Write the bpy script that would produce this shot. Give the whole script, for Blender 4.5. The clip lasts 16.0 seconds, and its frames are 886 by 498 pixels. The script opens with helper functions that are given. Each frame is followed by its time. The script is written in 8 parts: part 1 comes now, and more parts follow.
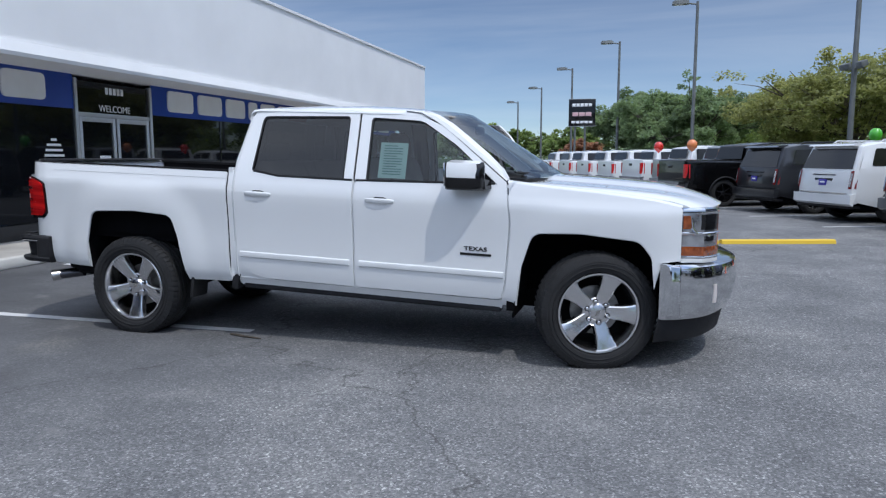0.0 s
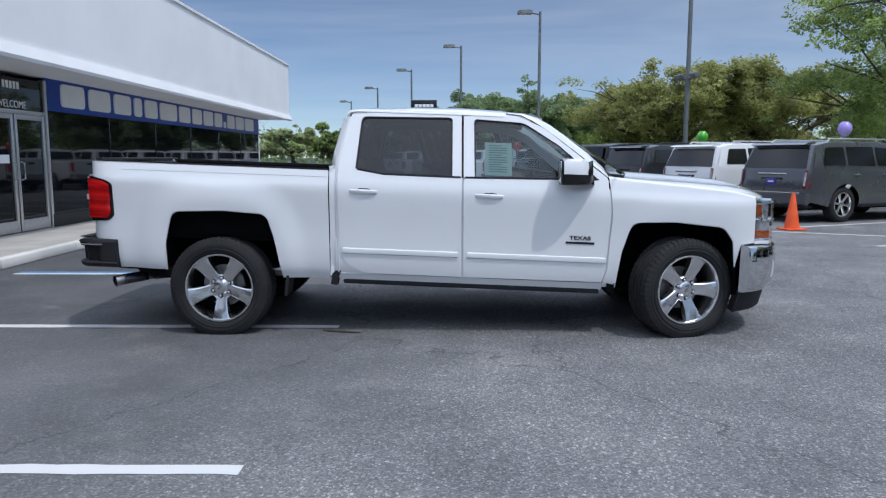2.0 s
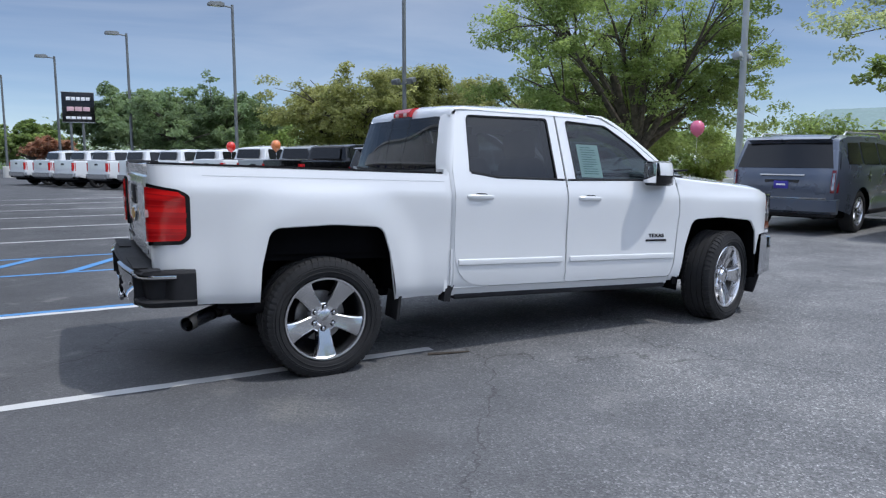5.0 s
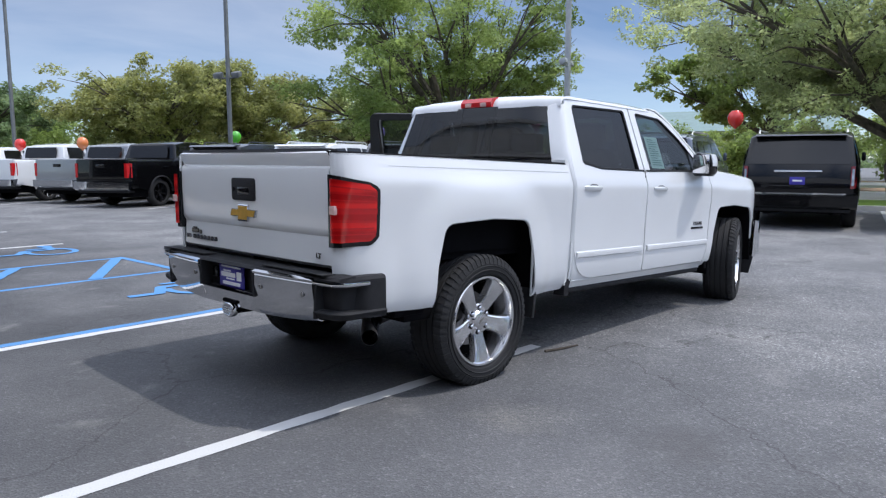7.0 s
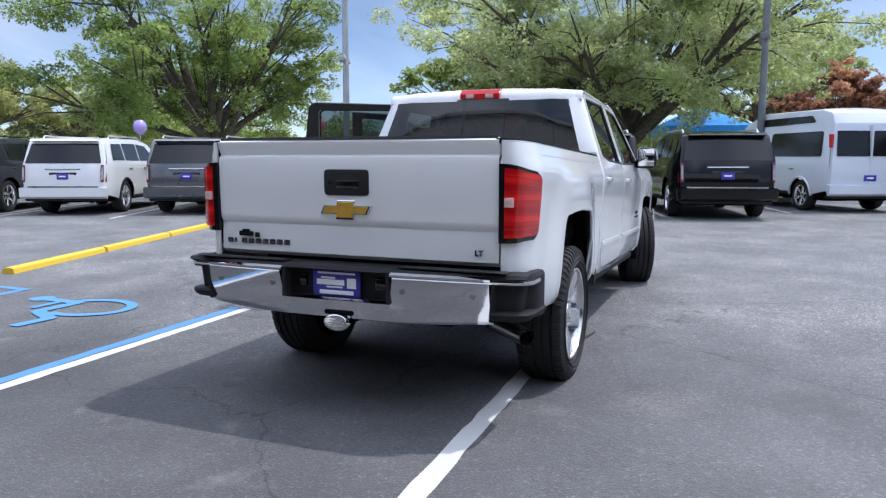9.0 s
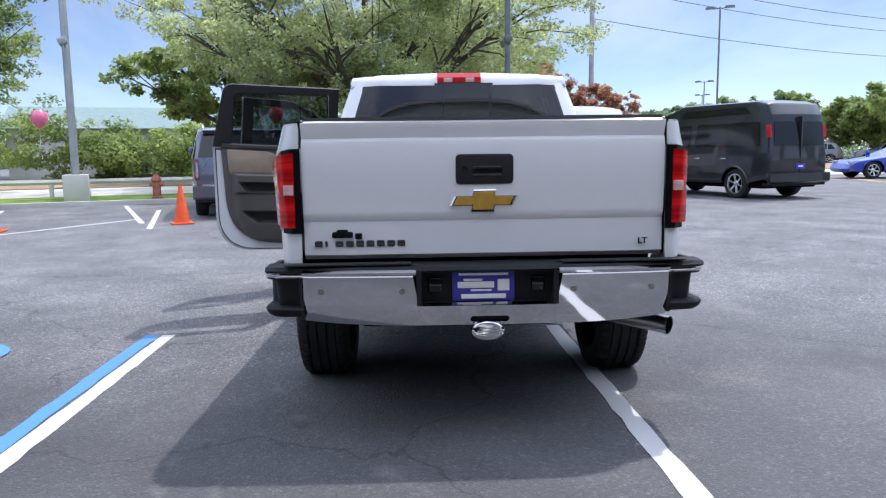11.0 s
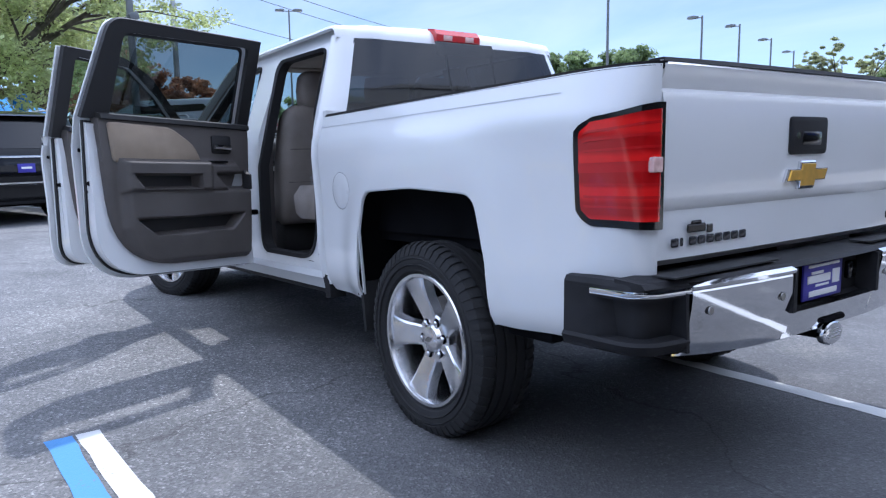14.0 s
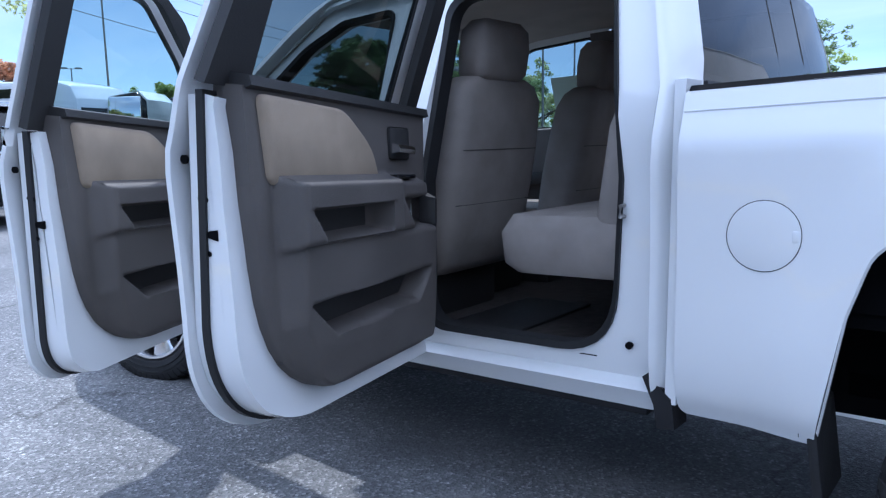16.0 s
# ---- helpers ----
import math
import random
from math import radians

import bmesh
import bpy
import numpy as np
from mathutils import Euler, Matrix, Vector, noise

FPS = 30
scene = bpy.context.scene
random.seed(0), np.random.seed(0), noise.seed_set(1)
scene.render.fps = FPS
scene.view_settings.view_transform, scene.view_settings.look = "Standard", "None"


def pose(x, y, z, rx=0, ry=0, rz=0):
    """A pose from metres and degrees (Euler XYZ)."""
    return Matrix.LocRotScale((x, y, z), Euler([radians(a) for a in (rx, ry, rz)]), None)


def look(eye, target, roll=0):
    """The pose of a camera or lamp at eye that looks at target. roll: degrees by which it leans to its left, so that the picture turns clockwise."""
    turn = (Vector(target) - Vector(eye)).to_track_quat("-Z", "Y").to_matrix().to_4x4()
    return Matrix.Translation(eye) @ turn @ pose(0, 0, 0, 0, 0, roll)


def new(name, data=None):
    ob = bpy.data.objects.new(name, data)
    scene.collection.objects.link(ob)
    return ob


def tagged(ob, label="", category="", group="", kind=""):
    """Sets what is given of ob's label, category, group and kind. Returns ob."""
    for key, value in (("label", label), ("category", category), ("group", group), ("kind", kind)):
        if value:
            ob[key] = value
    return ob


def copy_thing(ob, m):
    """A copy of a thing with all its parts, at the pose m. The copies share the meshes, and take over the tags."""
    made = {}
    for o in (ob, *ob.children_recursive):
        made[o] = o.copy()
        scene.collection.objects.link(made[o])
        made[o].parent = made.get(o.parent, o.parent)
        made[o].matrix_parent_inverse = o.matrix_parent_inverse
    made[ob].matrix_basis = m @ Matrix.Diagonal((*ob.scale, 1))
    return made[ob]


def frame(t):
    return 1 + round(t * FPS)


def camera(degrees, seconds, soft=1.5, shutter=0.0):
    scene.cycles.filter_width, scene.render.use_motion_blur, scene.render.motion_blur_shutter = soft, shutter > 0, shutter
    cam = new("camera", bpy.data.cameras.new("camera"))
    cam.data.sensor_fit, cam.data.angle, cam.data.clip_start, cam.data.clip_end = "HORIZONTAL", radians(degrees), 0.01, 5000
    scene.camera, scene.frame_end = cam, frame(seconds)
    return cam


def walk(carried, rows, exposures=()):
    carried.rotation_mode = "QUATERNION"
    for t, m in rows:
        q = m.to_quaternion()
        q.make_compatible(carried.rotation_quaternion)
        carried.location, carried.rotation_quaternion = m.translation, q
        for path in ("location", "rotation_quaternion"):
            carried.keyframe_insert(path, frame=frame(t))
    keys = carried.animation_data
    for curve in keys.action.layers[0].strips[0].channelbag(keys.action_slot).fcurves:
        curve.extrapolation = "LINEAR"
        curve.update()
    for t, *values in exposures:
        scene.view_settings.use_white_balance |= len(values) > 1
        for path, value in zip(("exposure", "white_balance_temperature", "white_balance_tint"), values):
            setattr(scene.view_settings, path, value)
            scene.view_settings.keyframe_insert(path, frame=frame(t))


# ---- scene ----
cam = camera(62.9, 16.0, soft=1.25)
PATH = [
    (0, (-0.045, 0.034, 1.392), (-0.562, 1.949, 1.141), 0.0),
    (0.5, (-0.526, -0.284, 1.425), (-0.909, 1.663, 1.178), -0.1),
    (1, (-1.027, -0.465, 1.394), (-1.294, 1.502, 1.145), -0.1),
    (1.5, (-1.565, -0.626, 1.399), (-1.697, 1.354, 1.149), -0.1),
    (2, (-2.13, -0.68, 1.389), (-2.142, 1.304, 1.136), -0.0),
    (2.5, (-2.711, -0.654, 1.406), (-2.594, 1.326, 1.151), 0.0),
    (3, (-3.274, -0.531, 1.403), (-2.944, 1.425, 1.145), 0.1),
    (3.5, (-3.873, -0.335, 1.42), (-3.334, 1.573, 1.159), 0.2),
    (4, (-4.404, -0.111, 1.415), (-3.729, 1.754, 1.157), 0.1),
    (6.5, (-6.796, 1.764, 1.359), (-5.455, 3.227, 1.11), 0.0),
    (7, (-7.151, 2.177, 1.334), (-5.705, 3.536, 1.084), -0.1),
    (7.5, (-7.461, 2.638, 1.313), (-5.897, 3.859, 1.063), -0.1),
    (8, (-7.747, 3.067, 1.31), (-6.077, 4.14, 1.062), -0.1),
    (8.5, (-7.943, 3.571, 1.293), (-6.187, 4.496, 1.041), -0.0),
    (9, (-8.089, 4.105, 1.283), (-6.236, 4.816, 1.031), 0.0),
    (11.5, (-7.953, 6.651, 1.217), (-5.996, 6.329, 0.954), -0.8),
    (12, (-7.791, 7.104, 1.206), (-5.892, 6.534, 0.943), -0.8),
    (12.5, (-7.473, 7.456, 1.189), (-5.653, 6.674, 0.914), -0.9),
    (13, (-7.084, 7.774, 1.199), (-5.331, 6.853, 0.917), -0.9),
    (13.5, (-6.651, 8.066, 1.153), (-4.978, 7.007, 0.873), -0.9),
    (14, (-6.167, 8.383, 1.135), (-4.592, 7.182, 0.857), -0.8),
    (14.5, (-5.656, 8.645, 1.152), (-4.156, 7.352, 0.873), -0.9),
    (15, (-5.082, 8.847, 1.221), (-3.649, 7.483, 0.926), -0.9),
    (15.5, (-4.398, 8.794, 1.229), (-3.042, 7.357, 0.919), -0.9),
    (16, (-3.682, 8.496, 1.181), (-2.445, 6.954, 0.878), -0.9),
]
walk(cam, [(t, look(eye, target, roll)) for t, eye, target, roll in PATH], exposures=[(0, -0.06, 6080, 10), (4, 0.0, 6080, 10), (6.5, 0.22, 6300, 12), (9, 0.55, 6200, 13), (11.5, 0.64, 6150, 15), (14, 0.76, 5720, 14), (15, 0.66, 5480, 12), (16, 0.88, 5400, 12)])

# ---------- world, sun ----------
SUN_AZ, SUN_EL = -43.2, 63.0
sun_vec = Vector((math.cos(radians(SUN_EL)) * math.cos(radians(SUN_AZ)), math.cos(radians(SUN_EL)) * math.sin(radians(SUN_AZ)), math.sin(radians(SUN_EL))))
world = bpy.data.worlds.new("sky")
scene.world = world
world.use_nodes = True
wn, wl = world.node_tree.nodes, world.node_tree.links
bg = wn["Background"]
sky = wn.new("ShaderNodeTexSky")
sky.sky_type, sky.sun_disc = "NISHITA", False
sky.sun_elevation, sky.sun_rotation = radians(SUN_EL), radians(90 - SUN_AZ)
sky.altitude = 1400
sky.air_density, sky.dust_density, sky.ozone_density = 0.72, 0.03, 1.3
tc = wn.new("ShaderNodeTexCoord")
sep = wn.new("ShaderNodeSeparateXYZ")
wl.new(tc.outputs["Generated"], sep.inputs[0])
zz = wn.new("ShaderNodeMath"); zz.operation = "ADD"; zz.inputs[1].default_value = 0.16
wl.new(sep.outputs["Z"], zz.inputs[0])
zm = wn.new("ShaderNodeMath"); zm.operation = "MAXIMUM"; zm.inputs[1].default_value = 0.05
wl.new(zz.outputs[0], zm.inputs[0])
dv = wn.new("ShaderNodeVectorMath"); dv.operation = "DIVIDE"
wl.new(tc.outputs["Generated"], dv.inputs[0])
cmb = wn.new("ShaderNodeCombineXYZ")
for k in range(3):
    wl.new(zm.outputs[0], cmb.inputs[k])
wl.new(cmb.outputs[0], dv.inputs[1])
mp = wn.new("ShaderNodeMapping")
mp.inputs["Scale"].default_value = (0.42, 0.85, 0.3)
mp.inputs["Rotation"].default_value = (0, 0, radians(35))
wl.new(dv.outputs[0], mp.inputs[0])
cn = wn.new("ShaderNodeTexNoise")
cn.inputs["Scale"].default_value, cn.inputs["Detail"].default_value, cn.inputs["Roughness"].default_value = 1.3, 9, 0.55
cn.inputs["Distortion"].default_value = 0.5
wl.new(mp.outputs[0], cn.inputs["Vector"])
cr = wn.new("ShaderNodeValToRGB")
cr.color_ramp.elements[0].position, cr.color_ramp.elements[1].position = 0.32, 0.70
cr.color_ramp.elements[1].color = (0.85, 0.85, 0.85, 1)
wl.new(cn.outputs["Fac"], cr.inputs[0])
cmix = wn.new("ShaderNodeMixRGB")
cmix.inputs[2].default_value = (9.4, 9.7, 10.1, 1)
veil = wn.new("ShaderNodeMapRange")
veil.inputs["From Min"].default_value, veil.inputs["From Max"].default_value, veil.inputs["To Min"].default_value, veil.inputs["To Max"].default_value = 0.02, 0.80, 0.17, 1.0
wl.new(sep.outputs["Z"], veil.inputs[0])
cf = wn.new("ShaderNodeMath"); cf.operation = "MULTIPLY"
wl.new(cr.outputs[0], cf.inputs[0]); wl.new(veil.outputs[0], cf.inputs[1])
high = wn.new("ShaderNodeMapRange")
high.inputs["From Min"].default_value, high.inputs["From Max"].default_value, high.inputs["To Min"].default_value, high.inputs["To Max"].default_value = 0.25, 0.52, 0.64, 1.72
wl.new(sep.outputs["Z"], high.inputs[0])
hm = wn.new("ShaderNodeVectorMath"); hm.operation = "SCALE"
wl.new(cf.outputs[0], cmix.inputs[0]); wl.new(sky.outputs[0], cmix.inputs[1])
wl.new(cmix.outputs[0], hm.inputs[0]); wl.new(high.outputs[0], hm.inputs["Scale"]); wl.new(hm.outputs[0], bg.inputs[0])
bg.inputs[1].default_value = 0.15
sl = bpy.data.lights.new("sun", "SUN")
sl.energy, sl.angle, sl.color = 2.0, radians(0.9), (1.0, 0.96, 0.9)
so = new("sun", sl)
so.matrix_world = look(sun_vec * 50, (0, 0, 0))


# ---------- materials ----------
def mat(name, base, rough=0.5, metal=0.0, coat=0.0, var=0.0, vscale=3.0, bump=0.0, bscale=40.0, spec=0.5, tint=None, rvar=0.0, emit=0.0, island=0.0):
    m = bpy.data.materials.new(name)
    m.use_nodes = True
    n, l = m.node_tree.nodes, m.node_tree.links
    b = n["Principled BSDF"]
    b.inputs["Base Color"].default_value = (*base, 1)
    b.inputs["Roughness"].default_value, b.inputs["Metallic"].default_value = rough, metal
    b.inputs["Coat Weight"].default_value, b.inputs["Coat Roughness"].default_value = coat, 0.04
    b.inputs["Specular IOR Level"].default_value = spec
    if emit:
        b.inputs["Emission Color"].default_value, b.inputs["Emission Strength"].default_value = (*base, 1), emit
    if var or bump or rvar or island:
        t = n.new("ShaderNodeTexCoord")
    if var or rvar:
        a = n.new("ShaderNodeTexNoise")
        a.inputs["Scale"].default_value, a.inputs["Detail"].default_value = vscale, 6
        l.new(t.outputs["Object"], a.inputs["Vector"])
    if var:
        c = n.new("ShaderNodeValToRGB")
        lo = tuple(max(0, v * (1 - var)) for v in base)
        hi = tint or tuple(min(1, v * (1 + var)) for v in base)
        c.color_ramp.elements[0].color, c.color_ramp.elements[1].color = (*lo, 1), (*hi, 1)
        c.color_ramp.elements[0].position, c.color_ramp.elements[1].position = 0.32, 0.68
        l.new(a.outputs["Fac"], c.inputs[0])
        out = c.outputs[0]
        if island:
            g = n.new("ShaderNodeNewGeometry")
            h = n.new("ShaderNodeHueSaturation")
            mr = n.new("ShaderNodeMapRange")
            mr.inputs["To Min"].default_value, mr.inputs["To Max"].default_value = 1 - island, 1 + island
            l.new(g.outputs["Random Per Island"], mr.inputs[0]); l.new(mr.outputs[0], h.inputs["Value"]); l.new(out, h.inputs["Color"])
            out = h.outputs[0]
        l.new(out, b.inputs["Base Color"])
    if rvar:
        mr = n.new("ShaderNodeMapRange")
        mr.inputs["To Min"].default_value, mr.inputs["To Max"].default_value = max(0.02, rough - rvar), min(1, rough + rvar)
        l.new(a.outputs["Fac"], mr.inputs[0]); l.new(mr.outputs[0], b.inputs["Roughness"])
    if bump:
        q = n.new("ShaderNodeTexNoise")
        q.inputs["Scale"].default_value, q.inputs["Detail"].default_value = bscale, 4
        l.new(t.outputs["Object"], q.inputs["Vector"])
        u = n.new("ShaderNodeBump")
        u.inputs["Strength"].default_value, u.inputs["Distance"].default_value = bump, 0.01
        l.new(q.outputs["Fac"], u.inputs["Height"]); l.new(u.outputs[0], b.inputs["Normal"])
    return m


def glass(name, tint, gloss=0.05):
    m = bpy.data.materials.new(name)
    m.use_nodes = True
    n, l = m.node_tree.nodes, m.node_tree.links
    n.remove(n["Principled BSDF"])
    tr, gl, mx, lw = n.new("ShaderNodeBsdfTransparent"), n.new("ShaderNodeBsdfGlossy"), n.new("ShaderNodeMixShader"), n.new("ShaderNodeLayerWeight")
    pw, fr = n.new("ShaderNodeMath"), n.new("ShaderNodeMath")
    pw.operation, fr.operation = "POWER", "MULTIPLY_ADD"
    pw.inputs[1].default_value, fr.inputs[1].default_value, fr.inputs[2].default_value = 5.0, 0.92, 0.06
    lw.inputs[0].default_value = 0.5
    l.new(lw.outputs["Facing"], pw.inputs[0]); l.new(pw.outputs[0], fr.inputs[0])
    tr.inputs[0].default_value = (*tint, 1)
    gl.inputs["Roughness"].default_value = gloss * 0.2
    l.new(fr.outputs[0], mx.inputs[0]); l.new(tr.outputs[0], mx.inputs[1]); l.new(gl.outputs[0], mx.inputs[2])
    l.new(mx.outputs[0], n["Material Output"].inputs[0])
    return m


def asphalt_material():
    m = bpy.data.materials.new("asphalt")
    m.use_nodes = True
    n, l = m.node_tree.nodes, m.node_tree.links
    b = n["Principled BSDF"]
    t = n.new("ShaderNodeTexCoord")

    def noise_node(scale, detail=6, rough=0.55):
        q = n.new("ShaderNodeTexNoise")
        q.inputs["Scale"].default_value, q.inputs["Detail"].default_value, q.inputs["Roughness"].default_value = scale, detail, rough
        l.new(t.outputs["Object"], q.inputs["Vector"])
        return q

    def ramp(src, stops):
        r = n.new("ShaderNodeValToRGB")
        while len(r.color_ramp.elements) < len(stops):
            r.color_ramp.elements.new(0.5)
        for e, (p, c) in zip(r.color_ramp.elements, stops):
            e.position, e.color = p, (*c, 1)
        l.new(src, r.inputs[0])
        return r.outputs[0]

    def mix(f, a, c, mode="MIX"):
        x = n.new("ShaderNodeMixRGB")
        x.blend_type = mode
        for k, v in ((0, f), (1, a), (2, c)):
            if isinstance(v, (int, float)):
                x.inputs[k].default_value = v
            elif isinstance(v, tuple):
                x.inputs[k].default_value = (*v, 1)
            else:
                l.new(v, x.inputs[k])
        return x.outputs[0]

    # worn, stony lanes and smoother, darker stalls beside the building
    sx = n.new("ShaderNodeSeparateXYZ")
    l.new(t.outputs["Object"], sx.inputs[0])
    wob = noise_node(0.35, 5)
    add = n.new("ShaderNodeMath"); add.operation = "MULTIPLY_ADD"
    add.inputs[1].default_value = 7.0
    l.new(wob.outputs["Fac"], add.inputs[0]); l.new(sx.outputs["X"], add.inputs[2])
    stall = n.new("ShaderNodeMapRange")
    stall.inputs["From Min"].default_value, stall.inputs["From Max"].default_value = -1.2, 1.6
    l.new(add.outputs[0], stall.inputs[0])
    big = noise_node(0.9, 8, 0.6)
    smooth_c = ramp(big.outputs["Fac"], [(0.25, (0.076, 0.077, 0.081)), (0.5, (0.106, 0.107, 0.111)), (0.72, (0.148, 0.148, 0.151))])
    worn_c = ramp(big.outputs["Fac"], [(0.25, (0.112, 0.113, 0.116)), (0.5, (0.178, 0.179, 0.181)), (0.75, (0.268, 0.265, 0.258))])
    coat_y = n.new("ShaderNodeMath"); coat_y.operation = "MULTIPLY_ADD"
    coat_y.inputs[1].default_value = 2.0
    l.new(wob.outputs["Fac"], coat_y.inputs[0]); l.new(sx.outputs["Y"], coat_y.inputs[2])
    coat = n.new("ShaderNodeMapRange")
    coat.inputs["From Min"].default_value, coat.inputs["From Max"].default_value, coat.inputs["To Min"].default_value, coat.inputs["To Max"].default_value = 5.8, 8.6, 1.06, 0.74
    l.new(coat_y.outputs[0], coat.inputs[0])
    aged = n.new("ShaderNodeVectorMath"); aged.operation = "SCALE"
    l.new(smooth_c, aged.inputs[0]); l.new(coat.outputs[0], aged.inputs["Scale"])
    base = mix(stall.outputs[0], aged.outputs[0], worn_c)
    v = n.new("ShaderNodeTexVoronoi")
    v.inputs["Scale"].default_value = 105
    l.new(t.outputs["Object"], v.inputs["Vector"])
    stones = ramp(v.outputs["Color"], [(0.1, (0.50, 0.50, 0.51)), (0.55, (0.86, 0.86, 0.87)), (0.76, (1.15, 1.15, 1.14)), (0.9, (2.1, 2.08, 2.04))])
    stone_f = n.new("ShaderNodeMapRange")
    stone_f.inputs["To Min"].default_value, stone_f.inputs["To Max"].default_value = 0.36, 0.85
    l.new(stall.outputs[0], stone_f.inputs[0])
    base = mix(stone_f.outputs[0], base, mix(1.0, base, stones, "MULTIPLY"))
    v2 = n.new("ShaderNodeTexVoronoi")
    v2.inputs["Scale"].default_value = 64
    l.new(t.outputs["Object"], v2.inputs["Vector"])
    coarse = ramp(v2.outputs["Color"], [(0.12, (0.45, 0.45, 0.46)), (0.45, (0.92, 0.92, 0.93)), (0.78, (1.08, 1.08, 1.07)), (0.92, (2.1, 2.08, 2.04))])
    base = mix(stone_f.outputs[0], base, mix(0.55, base, coarse, "MULTIPLY"))
    # pale worn blotches and dark oil stains
    w = noise_node(2.3, 7, 0.62)
    base = mix(ramp(w.outputs["Fac"], [(0.60, (0, 0, 0)), (0.76, (0.5, 0.5, 0.5))]), base, (0.27, 0.262, 0.25))
    o = noise_node(0.6, 4)
    base = mix(ramp(o.outputs["Fac"], [(0.62, (0, 0, 0)), (0.75, (0.5, 0.5, 0.5))]), base, (0.04, 0.04, 0.042))
    # single pale and dark stains
    for px, py, pr, col, amt in ((-4.30, 4.37, 0.30, (0.26, 0.245, 0.21), 0.5), (-2.57, 3.71, 0.20, (0.24, 0.235, 0.225), 0.45), (-4.03, 3.57, 0.28, (0.045, 0.04, 0.04), 0.7), (-2.70, 3.62, 0.22, (0.27, 0.265, 0.26), 0.5), (-1.83, 4.24, 0.35, (0.26, 0.255, 0.25), 0.5), (-0.62, 3.75, 0.5, (0.27, 0.265, 0.26), 0.5), (-4.79, 6.65, 0.07, (0.02, 0.02, 0.02), 0.9), (-1.95, 6.35, 0.5, (0.05, 0.05, 0.052), 0.6)):
        sv, ln = n.new("ShaderNodeVectorMath"), n.new("ShaderNodeVectorMath")
        sv.operation, ln.operation = "SUBTRACT", "LENGTH"
        wn_ = n.new("ShaderNodeVectorMath"); wn_.operation = "MULTIPLY_ADD"
        wn_.inputs[1].default_value = (pr * 2.6,) * 3
        l.new(w.outputs["Color"], wn_.inputs[0]); l.new(t.outputs["Object"], wn_.inputs[2])
        sv.inputs[1].default_value = (px + pr * 1.3, py + pr * 1.3, pr * 1.3)
        l.new(wn_.outputs[0], sv.inputs[0]); l.new(sv.outputs[0], ln.inputs[0])
        mr = n.new("ShaderNodeMapRange")
        mr.inputs["From Min"].default_value, mr.inputs["From Max"].default_value, mr.inputs["To Min"].default_value, mr.inputs["To Max"].default_value = pr * 0.05, pr, amt, 0.0
        l.new(ln.outputs["Value"], mr.inputs[0])
        gr = n.new("ShaderNodeMath"); gr.operation = "MULTIPLY"
        l.new(mr.outputs[0], gr.inputs[0]); l.new(ramp(v.outputs["Color"], [(0.3, (0.25, 0.25, 0.25)), (0.7, (1, 1, 1))]), gr.inputs[1])
        base = mix(gr.outputs[0], base, col)
    # hairline cracks
    cv = n.new("ShaderNodeTexVoronoi")
    cv.feature = "DISTANCE_TO_EDGE"
    cv.inputs["Scale"].default_value = 0.28
    wv = n.new("ShaderNodeVectorMath"); wv.operation = "ADD"
    l.new(t.outputs["Object"], wv.inputs[0]); l.new(noise_node(1.4, 6).outputs["Color"], wv.inputs[1])
    l.new(wv.outputs[0], cv.inputs["Vector"])
    base = mix(ramp(cv.outputs["Distance"], [(0.0, (0.7, 0.7, 0.7)), (0.0038, (0, 0, 0))]), base, (0.035, 0.034, 0.033))
    l.new(base, b.inputs["Base Color"])
    b.inputs["Roughness"].default_value = 0.82
    b.inputs["Specular IOR Level"].default_value = 0.45
    u = n.new("ShaderNodeBump")
    u.inputs["Strength"].default_value, u.inputs["Distance"].default_value = 0.6, 0.006
    l.new(v.outputs["Distance"], u.inputs["Height"]); l.new(u.outputs[0], b.inputs["Normal"])
    return m


def road_paint(name, base):
    """Worn paint, through which the asphalt shows in specks."""
    m = mat(name, base, 0.75, bump=0.3, bscale=90)
    n, l = m.node_tree.nodes, m.node_tree.links
    b = n["Principled BSDF"]
    t = n.new("ShaderNodeTexCoord")
    a, c, x, r = n.new("ShaderNodeTexNoise"), n.new("ShaderNodeTexNoise"), n.new("ShaderNodeMath"), n.new("ShaderNodeValToRGB")
    a.inputs["Scale"].default_value, a.inputs["Detail"].default_value = 60, 5
    c.inputs["Scale"].default_value, c.inputs["Detail"].default_value = 2.2, 5
    x.operation = "ADD"
    for q in (a, c):
        l.new(t.outputs["Object"], q.inputs["Vector"])
    l.new(a.outputs["Fac"], x.inputs[0]); l.new(c.outputs["Fac"], x.inputs[1])
    r.color_ramp.elements[0].position, r.color_ramp.elements[1].position = 0.25 * 2, 0.35 * 2
    r.color_ramp.elements[0].color, r.color_ramp.elements[1].color = (0.17, 0.17, 0.175, 1), (*base, 1)
    h = n.new("ShaderNodeMath"); h.operation = "MULTIPLY"; h.inputs[1].default_value = 1.0
    l.new(x.outputs[0], h.inputs[0]); l.new(h.outputs[0], r.inputs[0]); l.new(r.outputs[0], b.inputs["Base Color"])
    return m


